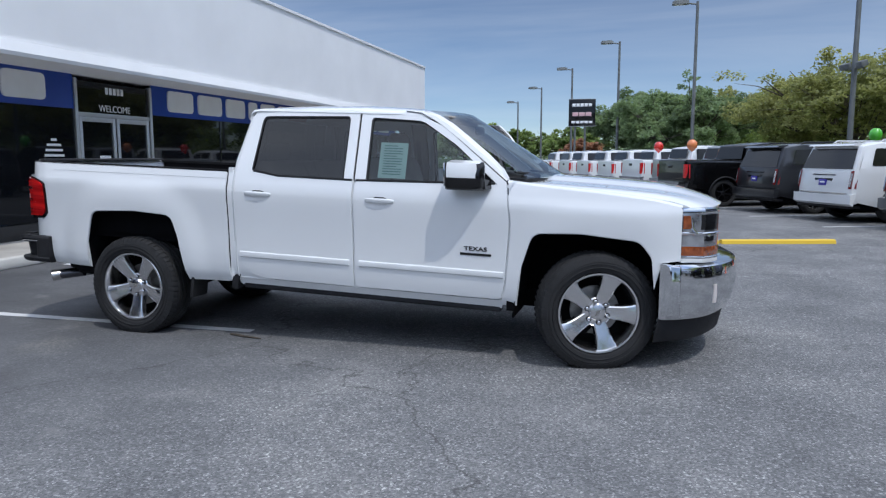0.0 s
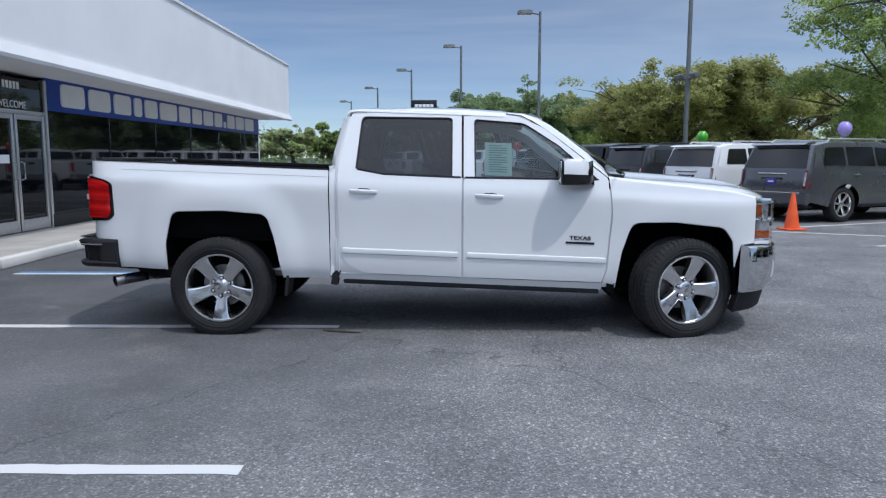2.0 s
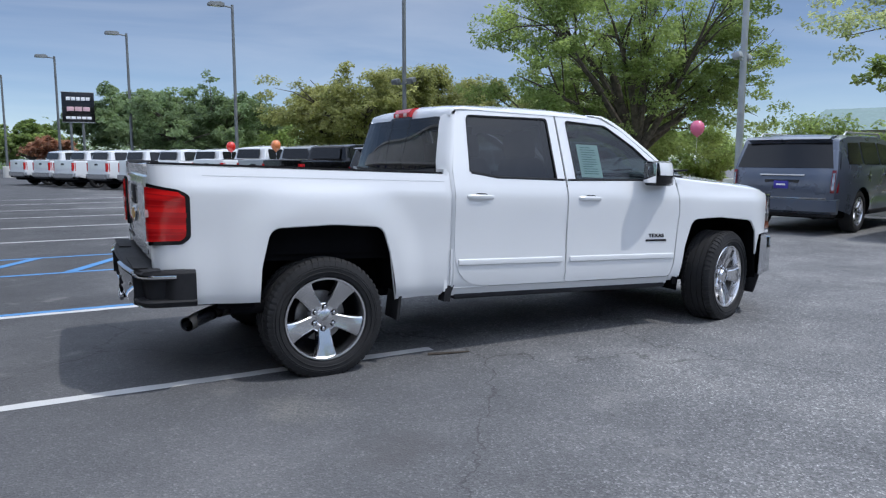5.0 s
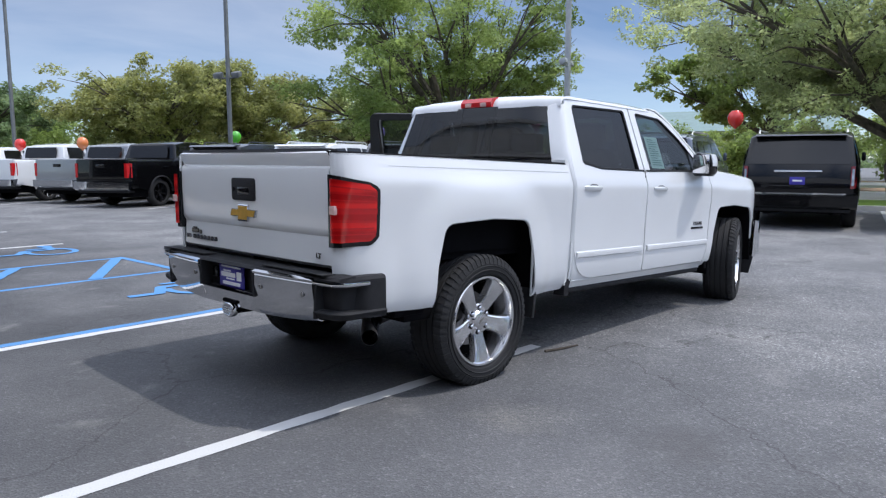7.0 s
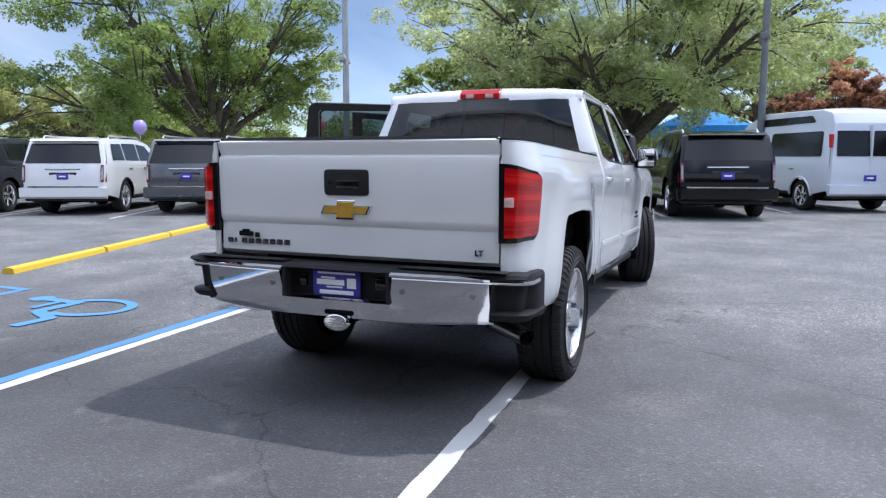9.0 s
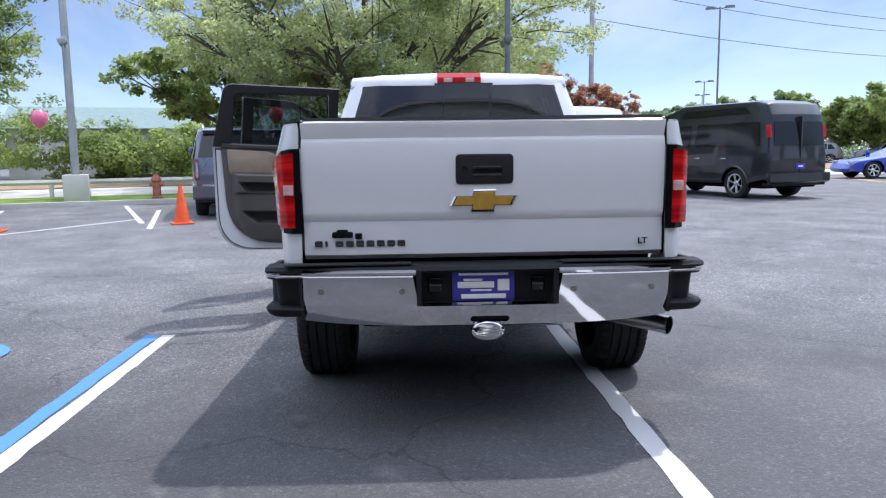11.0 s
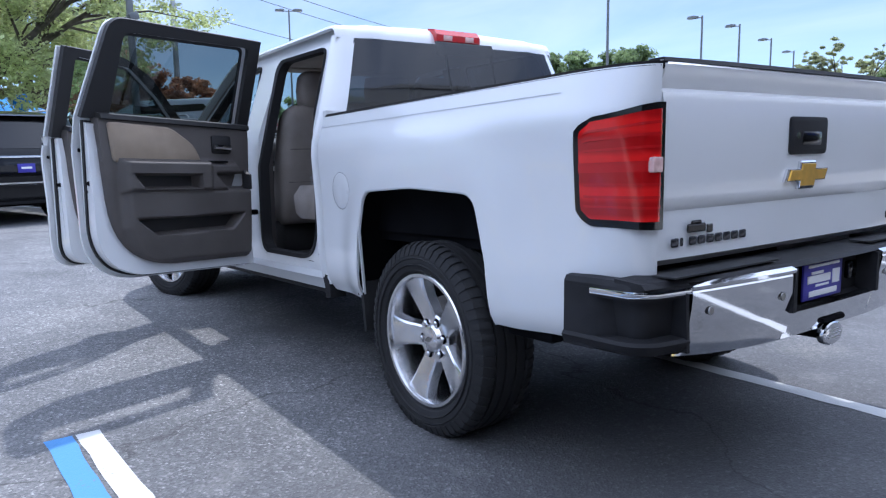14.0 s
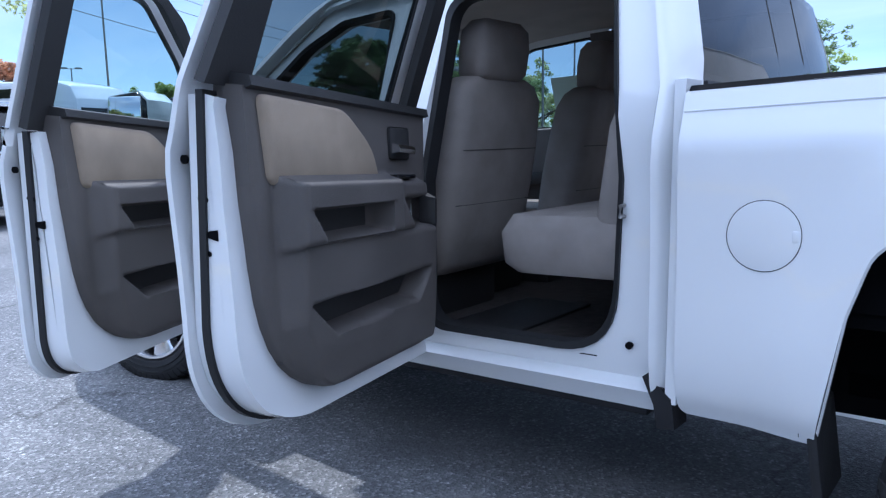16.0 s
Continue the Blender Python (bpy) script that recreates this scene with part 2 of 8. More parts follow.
def leaf_material(name, lo, hi):
    m = mat(name, lo, 0.55, var=0.3, vscale=0.35, tint=hi, island=0.22, spec=0.3)
    b = m.node_tree.nodes["Principled BSDF"]
    n, l = m.node_tree.nodes, m.node_tree.links
    tl, ad = n.new("ShaderNodeBsdfTranslucent"), n.new("ShaderNodeMixShader")
    ad.inputs[0].default_value = 0.55
    src = b.inputs["Base Color"].links[0].from_socket
    br = n.new("ShaderNodeMixRGB")
    br.blend_type = "MULTIPLY"
    br.inputs[0].default_value, br.inputs[2].default_value = 1.0, (1.55, 1.5, 1.2, 1)
    l.new(src, br.inputs[1]); l.new(br.outputs[0], tl.inputs[0]); l.new(b.outputs[0], ad.inputs[1]); l.new(tl.outputs[0], ad.inputs[2])
    l.new(ad.outputs[0], n["Material Output"].inputs[0])
    return m


M = {}
M["asphalt"] = asphalt_material()
M["white_line"] = road_paint("white_line_paint", (0.60, 0.60, 0.59))
M["blue_line"] = road_paint("blue_line_paint", (0.085, 0.26, 0.53))
M["yellow_line"] = road_paint("yellow_line_paint", (0.72, 0.48, 0.04))
M["concrete"] = mat("concrete", (0.42, 0.395, 0.355), 0.85, var=0.16, vscale=1.5, bump=0.35, bscale=60)
M["pale_concrete"] = mat("pale_concrete", (0.62, 0.60, 0.55), 0.85, var=0.14, vscale=0.8, bump=0.3, bscale=50)
M["stucco"] = mat("white_stucco", (0.86, 0.86, 0.855), 0.75, var=0.04, vscale=0.7, bump=0.12, bscale=70)
M["alu"] = mat("brushed_aluminium", (0.62, 0.62, 0.62), 0.38, 0.85, var=0.06, vscale=20, rvar=0.08)
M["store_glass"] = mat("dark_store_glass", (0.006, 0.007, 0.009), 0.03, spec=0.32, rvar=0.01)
M["sign_blue"] = mat("sign_blue", (0.012, 0.06, 0.36), 0.45, var=0.10, vscale=1.0)
M["sign_white"] = mat("sign_white", (0.9, 0.9, 0.9), 0.5, var=0.03)
M["grass"] = mat("grass", (0.10, 0.22, 0.02), 0.9, var=0.45, vscale=1.2, bump=0.9, bscale=90, tint=(0.24, 0.34, 0.04))
M["mulch"] = mat("mulch", (0.11, 0.06, 0.04), 0.95, var=0.5, vscale=12, bump=1.0, bscale=60)
M["dry_earth"] = mat("dry_earth", (0.36, 0.25, 0.15), 0.95, var=0.3, vscale=0.5, bump=0.6, bscale=30)
M["bark"] = mat("bark", (0.09, 0.075, 0.06), 0.95, var=0.45, vscale=6, bump=1.0, bscale=25)
M["leaf_green"] = leaf_material("oak_leaves", (0.17, 0.25, 0.08), (0.33, 0.41, 0.16))
M["leaf_dark"] = leaf_material("dark_leaves", (0.14, 0.205, 0.105), (0.26, 0.345, 0.19))
M["leaf_yellow"] = leaf_material("spring_leaves", (0.21, 0.245, 0.085), (0.37, 0.38, 0.17))
M["leaf_olive"] = leaf_material("olive_leaves", (0.30, 0.36, 0.19), (0.48, 0.54, 0.32))
M["leaf_red"] = leaf_material("red_leaves", (0.36, 0.19, 0.14), (0.54, 0.32, 0.22))
M["leaf_grey"] = leaf_material("grey_leaves", (0.24, 0.28, 0.17), (0.40, 0.43, 0.28))
M["leaf_lime"] = leaf_material("lime_leaves", (0.40, 0.36, 0.02), (0.55, 0.50, 0.03))
M["leaf_hedge"] = leaf_material("hedge_leaves", (0.07, 0.16, 0.03), (0.15, 0.28, 0.05))
M["pole"] = mat("grey_painted_steel", (0.16, 0.17, 0.17), 0.55, 0.2, var=0.2, vscale=2)
M["pole_pale"] = mat("pale_grey_steel", (0.38, 0.40, 0.41), 0.5, 0.3, var=0.15, vscale=2)
M["lens"] = mat("lamp_lens", (0.55, 0.55, 0.5), 0.2)
M["cone"] = mat("orange_plastic", (0.85, 0.11, 0.02), 0.5, var=0.12, vscale=6)
M["white_paint"] = mat("white_car_paint", (0.76, 0.77, 0.77), 0.26, coat=1.0, rvar=0.03, vscale=1.5, var=0.015)
M["chrome"] = mat("chrome", (0.68, 0.69, 0.71), 0.06, 1.0, rvar=0.03, vscale=8)
M["alloy"] = mat("polished_alloy", (0.74, 0.74, 0.75), 0.22, 1.0, rvar=0.05, vscale=25)
M["gold"] = mat("gold_emblem", (0.72, 0.42, 0.07), 0.35, 0.6, var=0.1, vscale=30)
M["plastic"] = mat("black_plastic", (0.018, 0.018, 0.02), 0.65, var=0.25, vscale=8, bump=0.15, bscale=300, spec=0.25)
M["gloss_black"] = mat("gloss_black", (0.008, 0.008, 0.009), 0.12, rvar=0.04)
M["rail_black"] = mat("matt_black_rail", (0.012, 0.012, 0.013), 0.95, var=0.2, vscale=8, spec=0.05)
M["rubber"] = mat("tyre_rubber", (0.016, 0.016, 0.017), 0.8, var=0.3, vscale=5, bump=0.2, bscale=120)
M["seal"] = mat("seal_rubber", (0.01, 0.01, 0.011), 0.6)
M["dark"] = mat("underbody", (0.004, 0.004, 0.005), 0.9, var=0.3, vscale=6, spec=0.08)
M["steel"] = mat("brake_steel", (0.32, 0.31, 0.30), 0.45, 0.9, var=0.25, vscale=20)
M["dark_chrome"] = mat("dark_chrome", (0.10, 0.10, 0.11), 0.25, 0.8)
M["exhaust"] = mat("exhaust_steel", (0.52, 0.51, 0.50), 0.30, 0.95, var=0.2, vscale=10)
M["dark_red_lens"] = mat("dark_red_lens", (0.20, 0.008, 0.010), 0.12, coat=1.0, var=0.3, vscale=8)
M["red_lens"] = mat("red_lens", (0.54, 0.010, 0.012), 0.20, coat=0.5, var=0.08, vscale=6)


def painted_reflector_bands(m, lo, hi, scale):
    """The light and dark of moulded reflectors, painted into a lamp lens's colour."""
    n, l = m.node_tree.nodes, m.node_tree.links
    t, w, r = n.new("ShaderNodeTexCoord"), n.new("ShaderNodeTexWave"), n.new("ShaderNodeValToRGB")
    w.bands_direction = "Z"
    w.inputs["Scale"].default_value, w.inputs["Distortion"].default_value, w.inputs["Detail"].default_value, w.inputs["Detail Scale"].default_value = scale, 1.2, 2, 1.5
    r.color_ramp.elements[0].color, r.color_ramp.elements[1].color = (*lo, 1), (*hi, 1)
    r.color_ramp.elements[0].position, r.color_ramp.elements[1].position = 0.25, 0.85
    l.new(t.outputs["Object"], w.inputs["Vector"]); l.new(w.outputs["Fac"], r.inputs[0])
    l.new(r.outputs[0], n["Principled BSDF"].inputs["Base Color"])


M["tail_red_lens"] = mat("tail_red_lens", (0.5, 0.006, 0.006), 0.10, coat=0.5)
painted_reflector_bands(M["tail_red_lens"], (0.42, 0.005, 0.006), (0.76, 0.014, 0.013), 3.3)
M["clear_lens"] = mat("clear_lens", (0.78, 0.70, 0.66), 0.15, coat=1.0)
M["reverse_lens"] = mat("reversing_lens", (0.72, 0.46, 0.42), 0.15, coat=1.0, var=0.2, vscale=30)
M["amber_lens"] = mat("amber_lens", (0.27, 0.065, 0.016), 0.12, coat=1.0, var=0.35, vscale=30)
M["head_lens"] = mat("headlamp_lens", (0.42, 0.43, 0.45), 0.14, 0.7, coat=1.0, var=0.3, vscale=14)
M["crease_shade_grey"] = mat("crease_shade_grey", (0.42, 0.425, 0.43), 0.6)
M["tint_glass"] = glass("tinted_glass", (0.06, 0.07, 0.08))
M["rear_glass"] = glass("rear_privacy_glass", (0.07, 0.08, 0.09))
M["clear_glass"] = glass("green_glass", (0.34, 0.43, 0.46))
M["door_glass"] = glass("door_glass", (0.19, 0.225, 0.225))
M["front_glass"] = glass("front_door_glass", (0.48, 0.60, 0.61))
M["trim"] = mat("taupe_plastic", (0.090, 0.079, 0.072), 0.6, var=0.15, vscale=4, bump=0.2, bscale=350)
M["trim_dark"] = mat("dark_trim", (0.020, 0.019, 0.019), 0.6, bump=0.2, bscale=350)
M["tan"] = mat("tan_cloth", (0.31, 0.245, 0.18), 0.9, var=0.12, vscale=8, bump=0.4, bscale=500)
M["seat"] = mat("taupe_cloth", (0.29, 0.255, 0.23), 0.92, var=0.15, vscale=6, bump=0.4, bscale=400)
M["liner"] = mat("headliner", (0.40, 0.365, 0.325), 0.95, var=0.08, vscale=6)
M["carpet"] = mat("carpet", (0.062, 0.052, 0.046), 0.98, var=0.3, vscale=30, bump=0.6, bscale=300)
M["mirror"] = mat("mirror_glass", (0.9, 0.9, 0.9), 0.02, 1.0)
M["paper"] = mat("pale_green_paper", (0.62, 0.78, 0.70), 0.8, var=0.05)
M["ink"] = mat("printed_ink", (0.20, 0.36, 0.32), 0.8)
M["plate_blue"] = mat("plate_blue", (0.05, 0.04, 0.33), 0.4, var=0.15, vscale=12)


# ---------- mesh helpers ----------
def finish(bm, sharp=32):
    bmesh.ops.recalc_face_normals(bm, faces=bm.faces[:])
    for f in bm.faces:
        f.smooth = True
    lim = radians(sharp)
    for e in bm.edges:
        if len(e.link_faces) == 2 and e.calc_face_angle(0) > lim:
            e.smooth = False


def mesh_of(name, bm, material, sharp=32):
    finish(bm, sharp)
    me = bpy.data.meshes.new(name)
    bm.to_mesh(me)
    bm.free()
    for k in (material if isinstance(material, (list, tuple)) else [material]):
        me.materials.append(k)
    return me


def part(name, bm, material, parent, label="", sharp=32):
    ob = new(name, mesh_of(name, bm, material, sharp))
    ob.parent = parent
    if label:
        tagged(ob, label=label)
    return ob


def thing(name, label, category, m=Matrix(), group="", kind=""):
    ob = new(name)
    ob.empty_display_size = 0.2
    ob.matrix_world = m
    return tagged(ob, label, category, group, kind)


def solid(name, bm, material, label, category="", m=Matrix(), group="", kind="", sharp=32):
    ob = new(name, mesh_of(name, bm, material, sharp))
    ob.matrix_world = m
    return tagged(ob, label, category, group, kind)


def add_box(bm, lo, hi, bevel=0.0, seg=2):
    r = bmesh.ops.create_cube(bm, size=1)
    vs = r["verts"]
    for v in vs:
        for k in range(3):
            v.co[k] = lo[k] if v.co[k] < 0 else hi[k]
    if bevel:
        es = list({e for v in vs for e in v.link_edges})
        bmesh.ops.bevel(bm, geom=es, offset=bevel, segments=seg, affect="EDGES", profile=0.5)
    return bm


def box(lo, hi, bevel=0.0, seg=2):
    return add_box(bmesh.new(), lo, hi, bevel, seg)


def loft(rings, closed=True, cap=True, bm=None):
    bm = bm or bmesh.new()
    rows = [[bm.verts.new(p) for p in r] for r in rings]
    k = len(rows[0])
    for a, b in zip(rows, rows[1:]):
        for i in range(k if closed else k - 1):
            j = (i + 1) % k
            try:
                bm.faces.new((a[i], a[j], b[j], b[i]))
            except ValueError:
                pass
    if cap and closed:
        bm.faces.new(list(reversed(rows[0])))
        bm.faces.new(rows[-1])
    return bm


def tube(points, radii, seg=10, bm=None, cap=True):
    """A round bar along points."""
    rings = []
    pts = [Vector(p) for p in points]
    rad = radii if isinstance(radii, (list, tuple)) else [radii] * len(pts)
    for i, p in enumerate(pts):
        d = (pts[min(i + 1, len(pts) - 1)] - pts[max(i - 1, 0)]).normalized()
        q = d.to_track_quat("Z", "Y")
        rings.append([p + q @ Vector((rad[i] * math.cos(a), rad[i] * math.sin(a), 0)) for a in (2 * math.pi * s / seg for s in range(seg))])
    return loft(rings, True, cap, bm)


def lathe(profile, seg=48, axis="y", bm=None):
    """profile: (radius, along) pairs, turned round the axis; closed along itself where the ends meet the axis."""
    bm = bm or bmesh.new()
    rows = []
    for r, h in profile:
        row = []
        for s in range(seg):
            a = 2 * math.pi * s / seg
            c, d = r * math.cos(a), r * math.sin(a)
            row.append(bm.verts.new({"y": (c, h, d), "z": (c, d, h), "x": (h, c, d)}[axis]))
        rows.append(row)
    for a, b in zip(rows, rows[1:]):
        for i in range(seg):
            j = (i + 1) % seg
            bm.faces.new((a[i], a[j], b[j], b[i]))
    bmesh.ops.remove_doubles(bm, verts=bm.verts[:], dist=1e-6)
    return bm


def fillet(pts, n=5):
    """A polygon of (x, z) or (x, z, radius), with the given corners rounded."""
    out = []
    k = len(pts)
    for i, p in enumerate(pts):
        r = p[2] if len(p) > 2 else 0
        c = Vector((p[0], p[1]))
        if not r:
            out.append((c.x, c.y))
            continue
        a, b = Vector(pts[i - 1][:2]) - c, Vector(pts[(i + 1) % k][:2]) - c
        half = a.angle(b) / 2
        d = min(r / max(math.tan(half), 1e-3), a.length * 0.48, b.length * 0.48)
        s, e = c + a.normalized() * d, c + b.normalized() * d
        for j in range(n + 1):
            u = j / n
            q = s * (1 - u) ** 2 + c * 2 * u * (1 - u) + e * u * u
            out.append((q.x, q.y))
    return out


def skin(outlines, surf, side=1, thick=0.0, step=0.09, zstep=0.07, extra=()):
    """Panels bounded by outlines in (x, z), bent to y = side * surf(x, z)."""
    bm = bmesh.new()
    for o in outlines:
        bm.faces.new([bm.verts.new((x, 0, z)) for x, z in o])
    xs = [v.co.x for v in bm.verts]
    zs = [v.co.z for v in bm.verts]
    cuts = [((x, 0, 0), (1, 0, 0)) for x in np.arange(min(xs) + step * 0.37, max(xs), step)]
    cuts += [((0, 0, z), (0, 0, 1)) for z in np.arange(min(zs) + zstep * 0.41, max(zs), zstep)]
    cuts += [((x, 0, 0), (1, 0, 0)) for x in extra]
    for co, no in cuts:
        bmesh.ops.bisect_plane(bm, geom=bm.verts[:] + bm.edges[:] + bm.faces[:], plane_co=co, plane_no=no, dist=1e-5)
    bmesh.ops.remove_doubles(bm, verts=bm.verts[:], dist=2e-4)
    for v in bm.verts:
        v.co.y = side * surf(v.co.x, v.co.z)
    bmesh.ops.triangulate(bm, faces=[f for f in bm.faces if len(f.verts) > 4])
    bmesh.ops.recalc_face_normals(bm, faces=bm.faces[:])
    tot = sum(f.normal.y * f.calc_area() for f in bm.faces)
    if tot * side < 0:
        bmesh.ops.reverse_faces(bm, faces=bm.faces[:])
    if thick:
        bmesh.ops.solidify(bm, geom=bm.faces[:], thickness=thick)
    return bm


def sheet(us, vs, fn, thick=0.0):
    """A grid surface fn(u, v)."""
    bm = bmesh.new()
    rows = [[bm.verts.new(fn(u, v)) for v in vs] for u in us]
    for a, b in zip(rows, rows[1:]):
        for i in range(len(vs) - 1):
            bm.faces.new((a[i], a[i + 1], b[i + 1], b[i]))
    if thick:
        bmesh.ops.recalc_face_normals(bm, faces=bm.faces[:])
        bmesh.ops.solidify(bm, geom=bm.faces[:], thickness=thick)
    return bm


def lin(a, b, n):
    return [a + (b - a) * i / (n - 1) for i in range(n)]


def interp(x, pts):
    return float(np.interp(x, [p[0] for p in pts], [p[1] for p in pts]))


def xform(bm, m):
    bmesh.ops.transform(bm, matrix=m, verts=bm.verts[:])
    return bm


def text_mesh(s, size, depth=0.004, bold=0.0):
    cu = bpy.data.curves.new("lettering", "FONT")
    cu.body, cu.size, cu.extrude, cu.offset = s, size, depth, bold
    cu.align_x, cu.align_y = "CENTER", "CENTER"
    ob = bpy.data.objects.new("lettering", cu)
    scene.collection.objects.link(ob)
    me = bpy.data.meshes.new_from_object(ob.evaluated_get(bpy.context.evaluated_depsgraph_get()))
    bpy.data.objects.remove(ob)
    bm = bmesh.new()
    bm.from_mesh(me)
    return bm


# ---------- ground and markings ----------
g = bmesh.new()
bmesh.ops.create_grid(g, x_segments=40, y_segments=40, size=700)
solid("ground", g, M["asphalt"], "grey worn asphalt of a car dealer's lot", "asphalt ground", kind="structure")


def strip(name, x0, y0, x1, y1, w, material, label, z=0.003, group="", kind="structure"):
    """A painted line with slightly uneven edges."""
    a, b = Vector((x0, y0)), Vector((x1, y1))
    d = (b - a).normalized()
    nrm = Vector((-d.y, d.x))
    n = max(2, int((b - a).length / 0.12))
    bm = bmesh.new()
    rows = []
    for i in range(n + 1):
        p = a + (b - a) * i / n
        jl, jr = random.uniform(-0.006, 0.006), random.uniform(-0.006, 0.006)
        l, r = p + nrm * (w / 2 + jl), p - nrm * (w / 2 + jr)
        rows.append((bm.verts.new((l.x, l.y, z)), bm.verts.new((r.x, r.y, z))))
    for p, q in zip(rows, rows[1:]):
        bm.faces.new((p[0], p[1], q[1], q[0]))
    return solid(name, bm, material, label, "road marking", group=group, kind=kind)


LINES = "painted parking lines"
strip("parking_line", -7.3, 5.15, -3.02, 5.15, 0.10, M["white_line"], "worn white parking line on the asphalt", group=LINES)
strip("parking_line", -7.3, 2.40, -3.05, 2.40, 0.10, M["white_line"], "worn white parking line on the asphalt", group=LINES)
strip("parking_line", -7.3, -0.34, -3.05, -0.34, 0.10, M["white_line"], "worn white parking line on the asphalt", group=LINES)
strip("parking_line", -7.3, 7.83, -3.03, 7.83, 0.095, M["white_line"], "worn white line beside a blue one", group=LINES)
strip("blue_parking_line", -7.3, 7.94, -3.03, 7.94, 0.095, M["blue_line"], "blue line of a disabled parking bay", group=LINES)
strip("blue_parking_line", -7.3, 10.40, -3.03, 10.40, 0.09, M["blue_line"], "blue line of a disabled parking bay", group=LINES)
strip("blue_parking_line", -7.3, 12.00, -3.03, 12.00, 0.09, M["blue_line"], "blue line of a disabled parking bay", group=LINES)
strip("blue_parking_line", -3.05, 10.36, -3.07, 12.04, 0.09, M["blue_line"], "blue line closing an access aisle", group=LINES, z=0.005)
for x in (-6.85, -5.6, -4.35, -3.12):
    strip("blue_hatch", x - 0.90, 10.42, x, 11.97, 0.14, M["blue_line"], "blue hatching stripe of an access aisle", group="blue hatching", z=0.007)
for y in (14.3, 17.05, 19.8, 22.5, 25.3, 28.0):
    strip("parking_line", -7.3, y, -3.0, y, 0.10, M["white_line"], "worn white parking line on the asphalt", group=LINES)


def wheelchair_mark(cx, cy):
    """The disabled bay's sign: a seated figure of strokes, laid flat."""
    bm = bmesh.new()

    def stroke(pts, w):
        for a, b in zip(pts, pts[1:]):
            a, b = Vector(a), Vector(b)
            d = (b - a).normalized() * 0.02
            nn = Vector((-d.y, d.x)).normalized() * w / 2
            q = [a - d + nn, b + d + nn, b + d - nn, a - d - nn]
            bm.faces.new([bm.verts.new((cx + p.x, cy + p.y, 0.0075 + random.random() * 0.001)) for p in q])
    ring = [(-0.08 + 0.30 * math.cos(a), -0.16 + 0.36 * math.sin(a)) for a in lin(radians(-200), radians(75), 22)]
    stroke(ring, 0.09)
    stroke([(0.05, 0.44), (0.03, 0.10), (-0.36, 0.12), (-0.52, -0.20), (-0.80, -0.17)], 0.11)
    stroke([(0.03, 0.28), (-0.26, 0.29)], 0.08)
    bmesh.ops.create_circle(bm, cap_ends=True, radius=0.11, segments=14, matrix=Matrix.Translation((cx + 0.06, cy + 0.56, 0.0078)))
    return solid("wheelchair_sign", bm, M["blue_line"], "blue wheelchair sign painted on the asphalt", "road marking", kind="structure")


wheelchair_mark(-3.40, 9.27)
wheelchair_mark(-3.40, 13.5)


def wheel_stop(x, y, rz, length, label):
    n = 8
    prof = [(-0.075, 0.0), (-0.062, 0.055), (-0.035, 0.068), (0.035, 0.068), (0.062, 0.055), (0.075, 0.0)]
    bm = loft([[(u * length - length / 2, py, pz) for py, pz in prof] for u in lin(0, 1, n)])
    return solid("yellow_kerb", bm, M["yellow_line"], label, "wheel stop", pose(x, y, 0, 0, 0, rz), group="yellow wheel stops")


for i in range(3):
    u = i * 1.92
    wheel_stop(-2.46 + 0.93 + u * math.cos(radians(16.2)), 11.42 + 0.27 + u * math.sin(radians(16.2)), 16.2, 1.86, "yellow painted low wheel stop on the asphalt")

# ---------- building ----------
GX, FX, BY0, BY1 = -9.33, -8.17, -12.0, 27.5
solid("pavement", box((-30, BY0, 0.0), (-7.75, BY1 + 1.5, 0.11), 0.015), M["concrete"], "tan concrete pavement along the shop front", "pavement", kind="structure")
kerb = thing("kerb", "weathered pale concrete kerb stones", "kerb", kind="structure")
y = BY0
kb = box((-0.075, -0.905, 0), (0.075, 0.905, 0.135), 0.025, 2)
kme = mesh_of("kerb_stone", kb, M["pale_concrete"])
while y < BY1:
    k = new("kerb_stone", kme)
    k.parent = kerb
    k.matrix_world = pose(-7.70, y + 0.91, 0)
    y += 1.83
# upper wall and its soffit, standing out over the windows
prof = [(-30, 2.96), (FX - 0.02, 2.96), (FX - 0.02, 4.80), (FX + 0.02, 4.80), (FX + 0.02, 4.86), (FX - 0.3, 4.86), (FX - 0.3, 4.70), (-30, 4.70)]
bm = loft([[(px, yy, pz) for px, pz in prof] for yy in (BY0, BY1)])
solid("wall_upper", bm, M["stucco"], "plain white rendered fascia wall above the shop windows", "wall", kind="structure")
prof = [(-9.6, 2.785), (FX - 0.04, 2.775), (FX - 0.02, 2.74), (FX + 0.05, 2.74), (FX + 0.07, 2.79), (FX + 0.02, 2.95), (FX - 0.03, 2.957), (-9.6, 2.957)]
bm = loft([[(px, yy, pz) for px, pz in prof] for yy in (BY0, BY1 + 0.02)])
solid("soffit_trim", bm, M["stucco"], "white moulded lip under the fascia wall", "trim", kind="structure")
solid("wall_end", box((-30, BY1 - 0.25, 0.115), (GX - 0.05, BY1 - 0.005, 2.735)), M["stucco"], "white end wall of the shop building", "wall", kind="structure")
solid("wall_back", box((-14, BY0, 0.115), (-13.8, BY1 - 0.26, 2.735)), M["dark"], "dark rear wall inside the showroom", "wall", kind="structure")


